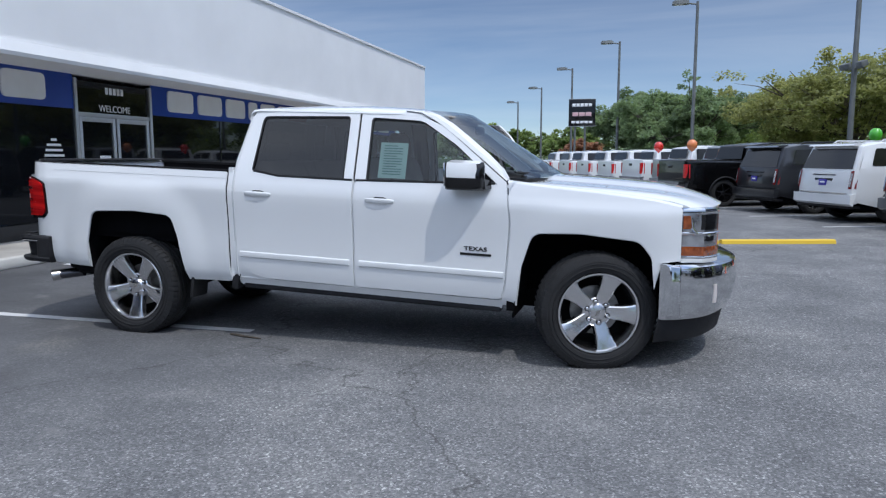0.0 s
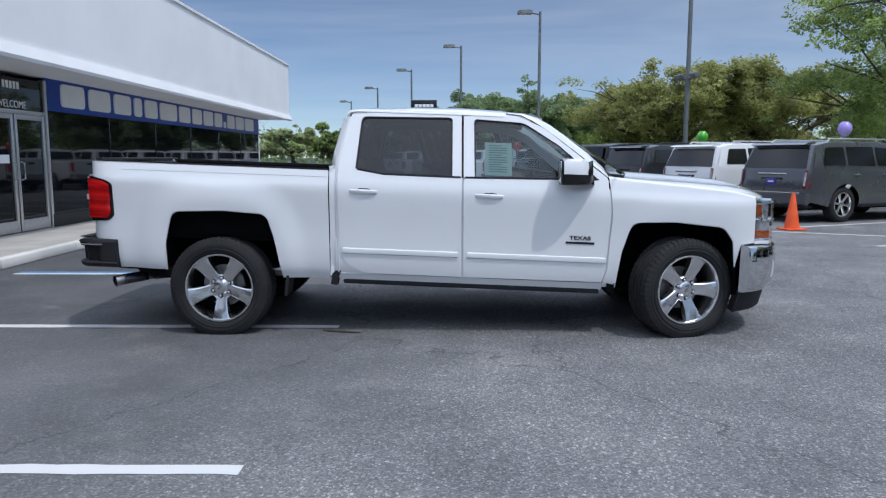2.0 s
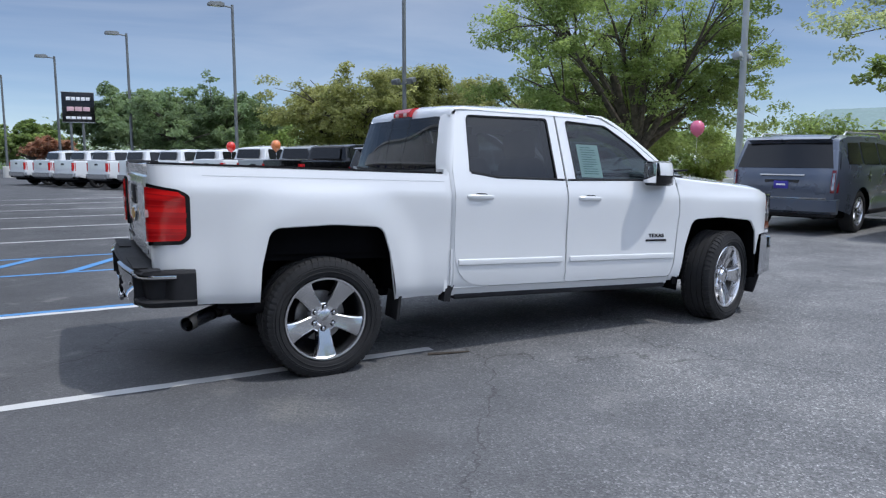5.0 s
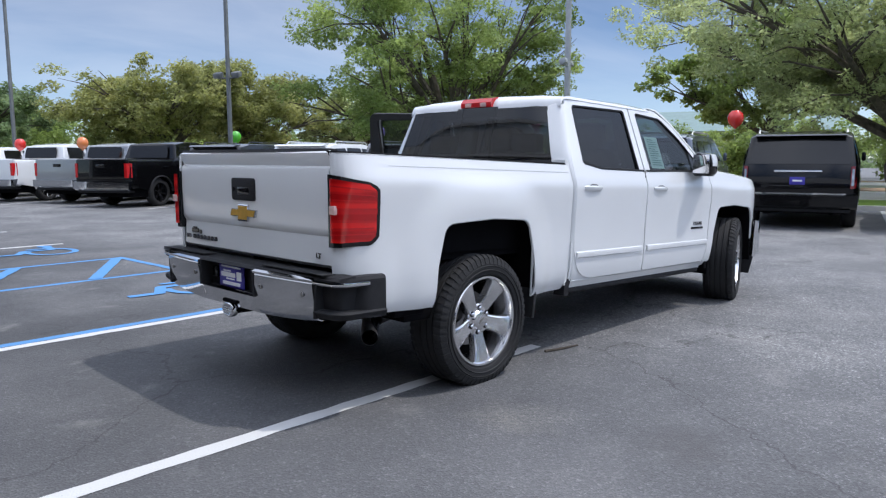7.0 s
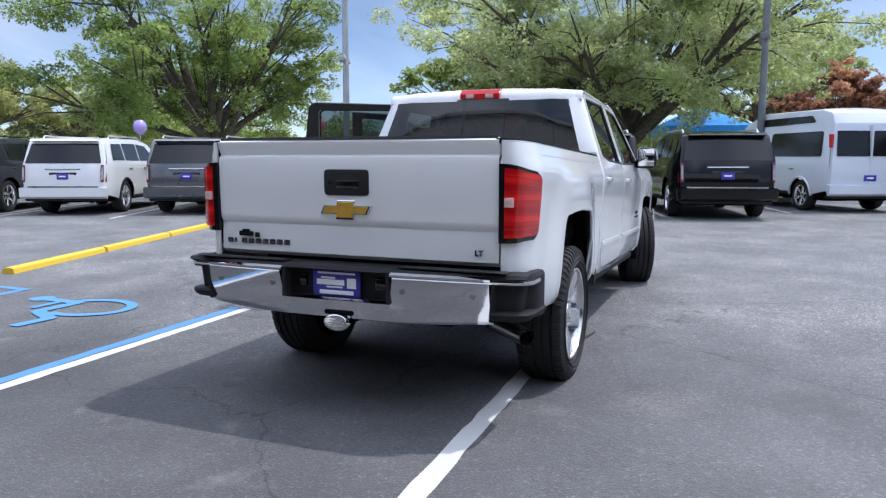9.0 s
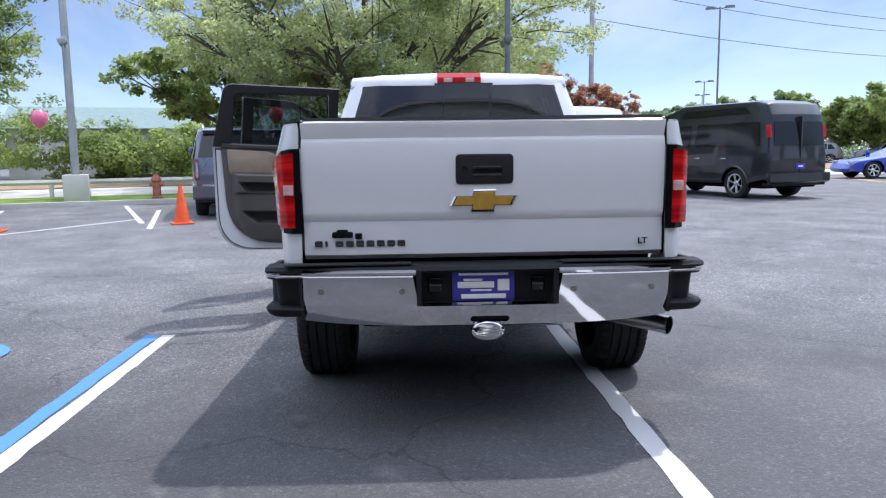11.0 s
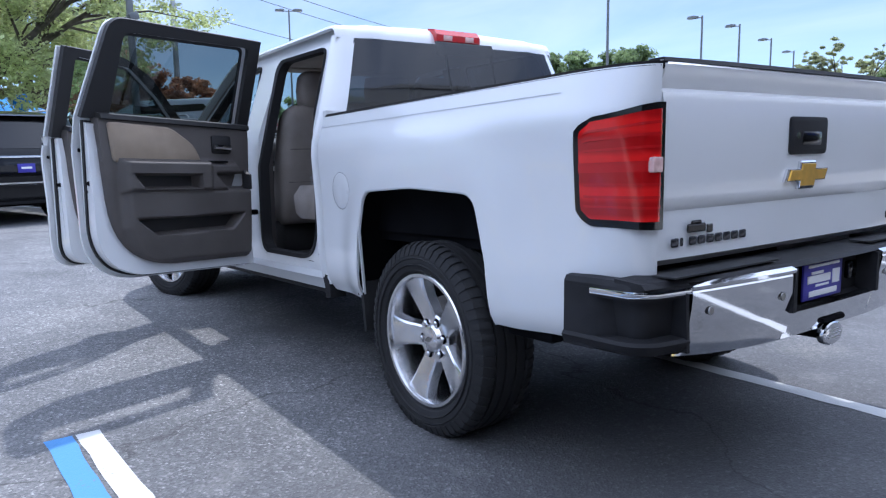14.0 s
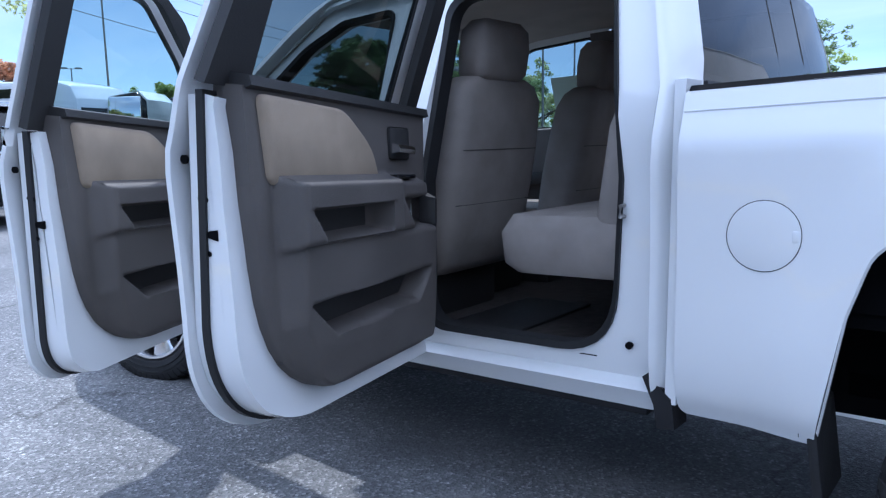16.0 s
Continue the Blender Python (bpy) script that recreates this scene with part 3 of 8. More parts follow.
def shopfront(y0, y1, name="window_1"):
    w = thing(name, "dark shop window with blue sign band and aluminium frame", "window", kind="structure")
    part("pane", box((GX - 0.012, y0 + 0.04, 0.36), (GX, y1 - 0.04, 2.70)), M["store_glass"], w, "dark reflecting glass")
    part("sill", box((GX - 0.10, y0, 0.115), (GX + 0.05, y1, 0.35), 0.008), M["trim_dark"], w)
    part("mullion", box((GX - 0.05, y0 - 0.035, 0.115), (GX + 0.04, y0 + 0.035, 2.73), 0.006), M["alu"], w)
    n = max(1, round((y1 - y0) / 2.4))
    for i in range(1, n):
        yy = y0 + (y1 - y0) * i / n
        part("mullion", box((GX - 0.05, yy - 0.02, 0.36), (GX + 0.012, yy + 0.02, 2.2), 0.004), M["gloss_black"], w)
    part("sign_band", box((GX + 0.004, y0 + 0.04, 2.21), (GX + 0.022, y1 - 0.04, 2.80), 0.003), M["sign_blue"], w, "blue sign band")
    return w


w1 = shopfront(12.42, BY1 - 0.3, "window_1")
w2 = shopfront(-11.9, 10.46, "window_2")
part("mullion", box((GX - 0.05, 10.43, 0.115), (GX + 0.04, 10.50, 2.73), 0.006), M["alu"], w2)


def sign_bars(parent, y0, total, widths, height, z, x, gap=0.32):
    """White bars in place of the letters of a name, one for each."""
    u = sum(widths) + gap * (len(widths) - 1)
    yy = y0
    for wd in widths:
        ww = wd * total / u
        bm = bmesh.new()
        t = min(0.1, ww * 0.35)
        if wd < 0.25:
            add_box(bm, (x, yy, z - height / 2), (x + 0.03, yy + ww, z - height / 2 + ww), 0.006)
        else:
            o = fillet([(yy, z - height / 2, t), (yy + ww, z - height / 2, t), (yy + ww, z + height / 2, t), (yy, z + height / 2, t)], 4)
            loft([[(x, a, b) for a, b in o], [(x + 0.03, a, b) for a, b in o]], bm=bm)
        part("bar", bm, M["sign_white"], parent, "plain white bar in place of a letter")
        yy += ww + gap * total / u


sign_bars(w1, 12.95, 13.4, [0.9, 0.95, 0.85, 0.42, 0.75, 1.15, 0.85, 0.8, 0.85, 0.75, 0.2, 0.8, 0.95, 1.15], 0.42, 2.515, GX + 0.022, 0.2)
sign_bars(w2, 2.3, 7.5, [0.9, 0.8, 0.85, 0.95, 0.9, 0.75, 0.8], 0.42, 2.515, GX + 0.022, 0.2)

door = thing("door_1", "closed double glass entrance door in an aluminium frame", "door", kind="structure")
for y0, y1 in ((10.53, 11.42), (11.46, 12.36)):
    leaf = part("leaf", box((GX - 0.02, y0 + 0.065, 0.30), (GX - 0.008, y1 - 0.065, 2.02)), M["store_glass"], door, "dark glass door leaf")
    for lo, hi in (((GX - 0.03, y0, 0.13), (GX + 0.02, y0 + 0.07, 2.09)), ((GX - 0.03, y1 - 0.07, 0.13), (GX + 0.02, y1, 2.09)),
                   ((GX - 0.03, y0 + 0.07, 0.13), (GX + 0.02, y1 - 0.07, 0.32)), ((GX - 0.03, y0 + 0.07, 2.01), (GX + 0.02, y1 - 0.07, 2.09))):
        part("rail", box(lo, hi, 0.004), M["alu"], leaf)
    hy = y1 - 0.1 if y0 < 11 else y0 + 0.1
    part("handle", tube([(GX + 0.02, hy, 1.0), (GX + 0.08, hy, 1.02), (GX + 0.08, hy, 1.28), (GX + 0.02, hy, 1.30)], 0.014, 8), M["alu"], leaf)
part("transom_glass", box((GX - 0.02, 10.53, 2.17), (GX - 0.008, 12.36, 2.70)), M["store_glass"], door)
part("transom_bar", box((GX - 0.04, 10.51, 2.095), (GX + 0.03, 12.385, 2.165), 0.005), M["alu"], door)
part("arrow_sign", box((GX - 0.004, 11.0, 1.28), (GX, 11.28, 1.42), 0.001), M["sign_white"], door, "white paper arrow sign")
tb = text_mesh("WELCOME", 0.17, 0.003)
xform(tb, Matrix.Translation((GX + 0.0, 11.45, 2.25)) @ Euler((radians(90), 0, radians(90))).to_matrix().to_4x4())
part("lettering", tb, M["sign_white"], door, "white lettering WELCOME")
bm = bmesh.new()
for i in range(5):
    add_box(bm, (GX - 0.004, 11.22 + i * 0.1, 2.51), (GX + 0.002, 11.29 + i * 0.1, 2.63))
part("bars", bm, M["sign_white"], door, "white bars in place of a house number")
bm = bmesh.new()
for i, wd in enumerate((0.12, 0.3, 0.36, 0.42, 0.32, 0.36)):
    add_box(bm, (GX + 0.003, 9.95 - wd / 2, 1.66 - i * 0.085), (GX + 0.006, 9.95 + wd / 2, 1.70 - i * 0.085))
part("opening_hours", bm, M["sign_white"], w2, "white bars of small print on the glass")


# ---------- other vehicles ----------
def merge(*bms):
    out = bmesh.new()
    for b in bms:
        me = bpy.data.meshes.new("tmp")
        b.to_mesh(me)
        out.from_mesh(me)
        b.free()
        bpy.data.meshes.remove(me)
    return out


KINDS = {
    "suv": dict(L=5.15, W=2.02, rear=1.12, front=4.08, R=0.40, belt=1.22, low=0.36,
                sil=[(0.10, 0.42), (0.02, 0.55), (0.0, 0.80), (0.06, 1.18), (0.27, 1.73, 0.12), (0.7, 1.80, 0.3), (2.4, 1.81, 0.5), (3.02, 1.71, 0.3), (3.75, 1.24, 0.12), (4.85, 1.14, 0.25), (5.08, 1.0, 0.1), (5.15, 0.6), (5.08, 0.38)],
                panes=[[(0.42, 1.28, .03), (1.12, 1.27, .03), (1.12, 1.67, .04), (0.56, 1.66, .06)], [(1.20, 1.27, .03), (2.05, 1.26, .03), (2.05, 1.68, .03), (1.20, 1.68, .03)], [(2.13, 1.26, .03), (3.18, 1.25, .03), (2.72, 1.63, .12), (2.13, 1.68, .03)]],
                rearwin=(1.21, 1.66)),
    "pickup": dict(L=5.8, W=2.03, rear=1.22, front=4.86, R=0.41, belt=1.30, low=0.48,
                   sil=[(0.20, 0.52), (0.05, 0.6), (0.0, 0.80), (0.02, 1.38, 0.03), (1.80, 1.36, 0.02), (1.92, 1.40), (2.03, 1.83, 0.08), (2.5, 1.90, 0.3), (3.1, 1.90, 0.3), (3.5, 1.82, 0.3), (4.22, 1.40, 0.12), (5.45, 1.28, 0.25), (5.70, 1.12, 0.1), (5.8, 0.65), (5.7, 0.42)],
                   panes=[[(2.15, 1.38, .03), (2.86, 1.37, .03), (2.86, 1.78, .03), (2.17, 1.78, .05)], [(2.95, 1.37, .03), (3.92, 1.36, .03), (3.38, 1.75, .12), (2.95, 1.79, .03)]],
                   rearwin=None),
    "van": dict(L=5.7, W=2.03, rear=1.08, front=4.50, R=0.37, belt=1.15, low=0.40,
                sil=[(0.10, 0.45), (0.02, 0.55), (0.0, 1.0), (0.12, 2.05, 0.08), (0.25, 2.32, 0.12), (0.6, 2.40, 0.3), (3.2, 2.42, 0.6), (3.95, 2.18, 0.4), (4.55, 1.62, 0.2), (4.9, 1.22, 0.12), (5.5, 1.05, 0.2), (5.68, 0.85, 0.1), (5.70, 0.5), (5.6, 0.40)],
                panes=[[(0.34, 1.30, .05), (2.55, 1.30, .05), (2.52, 1.88, .08), (0.40, 1.88, .08)], [(2.75, 1.28, .03), (3.55, 1.27, .03), (3.50, 1.86, .06), (2.75, 1.88, .04)], [(3.66, 1.25, .03), (4.45, 1.25, .03), (4.05, 1.72, .1), (3.66, 1.80, .03)], [(0.75, 2.10, .03), (3.3, 2.06, .03), (3.0, 2.26, .10), (0.95, 2.26, .05)]],
                rearwin=(1.30, 1.88)),
    "crossover": dict(L=4.8, W=1.95, rear=0.98, front=3.90, R=0.37, belt=1.08, low=0.36,
                      sil=[(0.10, 0.42), (0.02, 0.55), (0.0, 0.85), (0.12, 1.12), (0.55, 1.62, 0.12), (1.2, 1.74, 0.4), (2.2, 1.74, 0.5), (2.85, 1.62, 0.3), (3.55, 1.12, 0.12), (4.5, 0.98, 0.25), (4.72, 0.8, 0.1), (4.80, 0.5), (4.7, 0.36)],
                      panes=[[(0.62, 1.17, .03), (1.15, 1.14, .03), (1.15, 1.55, .04), (0.86, 1.52, .06)], [(1.23, 1.14, .03), (2.0, 1.12, .03), (2.0, 1.60, .03), (1.23, 1.58, .03)], [(2.08, 1.12, .03), (3.05, 1.10, .03), (2.62, 1.52, .12), (2.08, 1.60, .03)]],
                      rearwin=(1.14, 1.56)),
    "coupe": dict(L=4.6, W=1.90, rear=0.95, front=3.66, R=0.34, belt=0.88, low=0.26,
                  sil=[(0.12, 0.34), (0.02, 0.45), (0.0, 0.85, 0.05), (0.45, 0.98, 0.1), (1.35, 1.26, 0.3), (1.9, 1.28, 0.3), (2.3, 1.22, 0.3), (3.05, 0.90, 0.15), (4.2, 0.72, 0.3), (4.5, 0.58, 0.1), (4.6, 0.4), (4.5, 0.26)],
                  panes=[[(1.05, 0.95, .05), (2.65, 0.92, .03), (2.1, 1.16, .12), (1.5, 1.18, .1)]],
                  rearwin=(0.98, 1.22)),
}


def tyre_bm(R, w, seg=36):
    r0 = R * 0.68
    return lathe([(r0, -w * 0.42), (r0 + 0.02, -w * 0.5), (R - 0.05, -w * 0.5), (R - 0.01, -w * 0.40), (R, -w * 0.25), (R, w * 0.25), (R - 0.01, w * 0.40), (R - 0.05, w * 0.5), (r0 + 0.02, w * 0.5), (r0, w * 0.42), (r0, -w * 0.42)], seg)


def rim_bm(R, w, spokes=6, seg=36):
    r0 = R * 0.68
    bm = lathe([(r0 - 0.02, -w * 0.45), (r0, w * 0.40), (r0, w * 0.46), (r0 - 0.022, w * 0.46), (r0 - 0.035, w * 0.30), (r0 - 0.045, -w * 0.45)], seg)
    lathe([(0.0, w * 0.36), (0.05, w * 0.36), (0.075, w * 0.30), (0.08, w * 0.1)], 16, bm=bm)
    for k in range(spokes):
        a = 2 * math.pi * k / spokes
        rings = []
        for r, hw_, h in ((0.05, 0.030, 0.30), (r0 * 0.5, 0.026, 0.36), (r0 - 0.02, 0.042, 0.40)):
            rings.append([(r * math.cos(a) - s * hw_ * math.sin(a), w * hh, r * math.sin(a) + s * hw_ * math.cos(a)) for s, hh in ((-1, h - 0.09), (-0.7, h), (0.7, h), (1, h - 0.09))])
        loft(rings, bm=bm)
    return bm


WHEELS = {}


def add_wheels(root, xs, track, R, w, spokes=6, rim_mat=None, group_key=""):
    key = (R, w, spokes, group_key)
    if key not in WHEELS:
        WHEELS[key] = (mesh_of("tyre", tyre_bm(R, w), M["rubber"]), mesh_of("rim", rim_bm(R, w, spokes), rim_mat or M["alloy"]),
                       mesh_of("brake_drum", lathe([(0, 0.0), (R * 0.6, 0.0), (R * 0.6, -w * 0.3), (0, -w * 0.3)], 20), M["dark"]))
    for x in xs:
        for s in (-1, 1):
            t = new("wheel", WHEELS[key][0])
            t.parent = root
            t.matrix_local = pose(x, s * track, R, 0, 0, 180 if s < 0 else 0) @ pose(0, 0, 0, 0, random.uniform(0, 60), 0)
            for me in WHEELS[key][1:]:
                c = new(me.name, me)
                c.parent = t


def vehicle(kind, paint, m, label, category, group, rails=True, rim_mat=None, chrome=True):
    k = KINDS[kind]
    root = thing({"suv": "parked_suv", "pickup": "parked_pickup", "van": "parked_van", "crossover": "parked_crossover", "coupe": "parked_sports_car"}[kind], label, category, m, group)
    L, W, belt = k["L"], k["W"] / 2, k["belt"]
    sil = fillet(k["sil"], 5)
    top = max(p[1] for p in sil)

    def hw(x, z):
        h = W - 0.03 * max(0, (0.62 - z) / 0.25) ** 2 - 0.012 * abs(z - 0.85)
        if z > belt:
            h -= (z - belt) * (0.27 if kind != "van" else 0.13)
        h -= 0.16 * max(0, (x - (L - 0.9)) / 0.9) ** 2
        h -= (0.11 if kind != "pickup" else 0.06) * max(0, (0.5 - x) / 0.5) ** 2
        for ax in (k["rear"], k["front"]):
            d = math.hypot(x - ax, z - k["R"])
            h += 0.018 * math.exp(-((d - k["R"] - 0.09) / 0.10) ** 2)
        return h

    edge = 0.055 if kind == "pickup" else 0.085
    n = len(sil)
    nrm = []
    for i in range(n):
        a, b = Vector(sil[max(i - 1, 0)]), Vector(sil[min(i + 1, n - 1)])
        t = (b - a).normalized()
        nrm.append(Vector((t.y, -t.x)))
    ins = [Vector(sil[i]) + nrm[i] * edge for i in range(n)]
    low, R = k["low"], k["R"]
    bottom = []
    for ax in (k["front"], k["rear"]):
        ra = R + 0.07
        a0 = math.asin((low - R) / ra) if abs(low - R) < ra else 0
        bottom += [(ax + ra * math.cos(a), R + ra * math.sin(a) * 0.98) for a in lin(a0, math.pi - a0, 11)]
    outline = [(p.x, p.y) for p in ins] + bottom
    sides = [skin([outline], hw, s, 0.0, 0.22, 0.16) for s in (-1, 1)]
    ys = (-1, -0.98, -0.91, -0.5, 0, 0.5, 0.91, 0.98, 1)
    dep = (edge, edge * 0.33, 0.0, -0.018, -0.026, -0.018, 0.0, edge * 0.33, edge)

    def wrap_at(i, j):
        p = Vector(sil[i]) + nrm[i] * dep[j]
        q = Vector(sil[i]) + nrm[i] * edge
        return (p.x, hw(q.x, q.y) * ys[j], p.y)
    wrap = sheet(range(n), range(9), wrap_at)
    body = merge(*sides, wrap)
    bmesh.ops.remove_doubles(body, verts=body.verts[:], dist=0.002)
    part("body", body, paint, root, sharp=40)
    for pane in k["panes"]:
        for s in (-1, 1):
            part("window", skin([fillet(pane, 3)], lambda x, z: hw(x, z) + 0.012, s, 0.0, 0.22, 0.16), M["gloss_black"], root, "dark tinted window")

    def on_sil(z):
        """x of the silhouette's rear side at a height."""
        for a, b in zip(sil, sil[1:]):
            if (a[1] - z) * (b[1] - z) <= 0 and a[1] != b[1]:
                return a[0] + (b[0] - a[0]) * (z - a[1]) / (b[1] - a[1])
        return sil[0][0]

    def rear_sheet(z0, z1, w0, w1, off, nz=5, ny=9):
        return sheet(lin(z0, z1, nz), lin(-1, 1, ny), lambda z, u: (on_sil(z) - off - 0.026 * (1 - abs(u) ** 1.6) + 0.02, u * interp(z, [(z0, w0), (z1, w1)]), z))
    if k["rearwin"]:
        z0, z1 = k["rearwin"]
        part("rear_window", rear_sheet(z0, z1, hw(0.1, z0) - (0.07 if kind == "suv" else 0.10), hw(0.3, z1) - 0.10, 0.034), M["gloss_black"], root, "dark tinted rear window")
        if kind == "van":
            part("door_seam", box((-0.03, -0.02, 0.6), (0.12, 0.02, 2.0)), paint, root)
        for s in (-1, 1):
            zt = z0 - 0.04 if kind != "van" else z1 - 0.08
            zb = zt - {"suv": 0.40, "van": 0.30}.get(kind, 0.28)
            wl = {"suv": 0.15, "van": 0.10}.get(kind, 0.2)
            lamp = part("tail_lamp", loft([[(on_sil(z) - 0.022, s * (W - wl), z), (on_sil(z) - 0.004, s * (W - 0.085), z), (on_sil(z) + 0.035, s * (hw(0.05, z) - 0.012), z), (on_sil(z) + 0.11, s * (hw(0.11, z) + 0.010), z), (on_sil(z) + 0.12, s * (W - wl), z)] for z in lin(zb, zt, 6)]), M["dark_red_lens"] if kind == "suv" else M["red_lens"], root, "red tail lamp")
            if kind == "suv":
                part("clear_lens", loft([[(on_sil(z) - 0.028, s * (W - wl + 0.015), z), (on_sil(z) - 0.020, s * (W - wl + 0.055), z), (on_sil(z) + 0.02, s * (W - wl + 0.055), z), (on_sil(z) + 0.02, s * (W - wl + 0.015), z)] for z in lin(zb + 0.05, zt - 0.05, 3)]), M["head_lens"], lamp, "clear strip of the lamp")
        if kind == "suv":
            part("spoiler", loft([[(0.18, u * 0.76, 1.765), (0.10, u * 0.76, 1.725), (0.28, u * 0.76, 1.70), (0.45, u * 0.76, 1.785)] for u in lin(-1, 1, 7)]), paint, root)
            part("plate_recess", box((0.0, -0.32, 0.80), (0.05, 0.32, 1.00), 0.02), M["gloss_black"], root)
            part("chrome_strip", loft([[(on_sil(z) - 0.045 + 0.012 * abs(u), u * 0.40, z + e) for z, e in ((1.06, 0), (1.06, 0.012), (1.085, 0.012), (1.085, 0))] for u in lin(-1, 1, 5)]), M["chrome"] if chrome else M["gloss_black"], root)
            part("bumper_line", loft([[(0.06 - 0.112 * math.sqrt(max(0, 1 - (u * 0.80) ** 4)), u * 0.80, z) for z in (0.655, 0.68)] + [(0.10 - 0.10 * math.sqrt(max(0, 1 - (u * 0.80) ** 4)), u * 0.80, z) for z in (0.68, 0.655)] for u in lin(-1, 1, 11)]), M["chrome"] if chrome else M["plastic"], root, "bright strip along the bumper")
            part("exhaust", tube([(0.5, -0.55, 0.33), (0.05, -0.58, 0.32)], 0.04, 10), M["dark"], root)
    else:
        part("tailgate", rear_sheet(0.74, 1.36, W - 0.17, W - 0.17, 0.034), paint, root)
        part("gate_handle", box((-0.03, -0.16, 1.14), (0.0, 0.16, 1.24), 0.012), M["gloss_black"], root)
        for s in (-1, 1):
            part("tail_lamp", loft([[(-0.018, s * (W - 0.17), z), (-0.015, s * (W - 0.08), z), (0.13, s * (hw(0.12, z) + 0.006), z), (0.13, s * (W - 0.17), z)] for z in lin(0.86, 1.26, 5)]), M["red_lens"], root, "red tail lamp")
        part("cab_window", sheet(lin(1.42, 1.78, 3), lin(-0.72, 0.72, 5), lambda z, yv: (interp(z, [(1.40, 1.855), (1.83, 1.955)]), yv * (1.0 if z < 1.7 else 0.94), z)), M["gloss_black"], root, "dark rear cab window")
        part("bed_rail", box((0.05, -W + 0.12, 1.372), (1.78, W - 0.12, 1.385)), M["plastic"], root, "black bed cover")
    mx = max(range(n), key=lambda i: sil[i][1])
    wi = [i for i in range(mx, n - 1) if sil[i][1] > belt + 0.06 and sil[i][1] < top - 0.10]
    if len(wi) > 1:
        part("windscreen", sheet(wi, lin(-1, 1, 7), lambda i, u: (sil[i][0] - nrm[i].x * 0.03, u * (hw(sil[i][0], sil[i][1]) - 0.10), sil[i][1] - nrm[i].y * 0.03)), M["gloss_black"], root, "dark windscreen")
    bz = 0.62 if kind == "pickup" else 0.52
    bump = loft([[(0.06 - 0.10 * math.sqrt(max(0, 1 - (u * 0.97) ** 4)), u * (W - 0.02), bz - 0.13), (-0.02 - 0.10 * math.sqrt(max(0, 1 - (u * 0.97) ** 4)), u * (W - 0.02), bz - 0.08), (-0.02 - 0.10 * math.sqrt(max(0, 1 - (u * 0.97) ** 4)), u * (W - 0.02), bz + 0.12), (0.10, u * (W - 0.02), bz + 0.14)] for u in lin(-1, 1, 13)])
    part("rear_bumper", bump, M["chrome"] if kind == "pickup" else paint, root)
    part("bumper_skirt", box((-0.02, -W + 0.12, bz - 0.19), (0.3, W - 0.12, bz - 0.12), 0.03), M["plastic"], root)
    pz = 0.90 if kind == "suv" else (bz + 0.02 if kind == "pickup" else 0.80)
    px = on_sil(pz) - (0.125 if kind == "pickup" else 0.032)
    pw = 0.13 if kind == "suv" else 0.15
    pl = part("number_plate", box((px - 0.008, -pw, pz - 0.07), (px + 0.03, pw, pz + 0.07), 0.003), M["plate_blue"], root, "blue dealer plate")
    part("plate_bar", box((px - 0.011, -0.08, pz - 0.012), (px - 0.007, 0.08, pz + 0.022)), M["sign_white"], pl)
    part("underbody", box((0.25, -W + 0.14, R * 0.72), (L - 0.25, W - 0.14, low + 0.25), 0.04), M["dark"], root)
    for s in (-1, 1):
        fx = 3.1 if kind == "suv" else L * 0.62
        part("side_mirror", box((fx, s * (W + 0.03) - 0.08, belt + 0.03), (fx + 0.14, s * (W + 0.03) + 0.12 * (s > 0), belt + 0.22), 0.035), paint if kind != "van" else M["plastic"], root)
        part("head_lamp", box((L - 0.28, s * (W - 0.32) - 0.1, belt - 0.33), (L - 0.07, s * (W - 0.32) + 0.1, belt - 0.17), 0.03), M["head_lens"], root)
        if kind in ("van", "pickup"):
            for ax in (k["rear"], k["front"]):
                part("arch_flare", tube([(ax + (R + 0.075) * math.cos(a), s * (hw(ax + (R + 0.075) * math.cos(a), R + (R + 0.075) * math.sin(a)) - 0.004), R + (R + 0.075) * math.sin(a) * 0.98) for a in lin(0.02, math.pi - 0.02, 13)], 0.028, 6), paint if chrome else M["plastic"], root)
        if kind == "van":
            part("side_crease", tube([(x, s * (hw(x, 0.80) - 0.002), 0.80) for x in lin(1.7, 3.9, 6)], 0.012, 6), paint, root)
        for hx in (1.35, 2.3):
            part("door_handle", box((hx, s * (hw(hx, 1.08) + 0.012) - 0.015, belt - 0.17), (hx + 0.2, s * (hw(hx, 1.08) + 0.012) + 0.015, belt - 0.135), 0.01), M["chrome"] if chrome else paint, root)
        if rails and kind in ("suv", "crossover"):
            yy = hw(1.8, top) - 0.08
            part("roof_rail", tube([(0.75, s * yy, top - 0.02), (0.85, s * yy, top + 0.045), (2.6, s * yy, top + 0.045), (2.75, s * yy, top - 0.02)], 0.018, 8), M["alu"] if chrome else M["gloss_black"], root)
        part("sill_strip", box((k["rear"] + R + 0.1, s * (W - 0.03) - 0.03, low - 0.03), (k["front"] - R - 0.1, s * (W - 0.03) + 0.03, low + 0.05), 0.015), M["plastic"], root)
    add_wheels(root, (k["rear"], k["front"]), W - 0.15, R, 0.25, 6, rim_mat, "" if rim_mat is None else rim_mat.name)
    return root


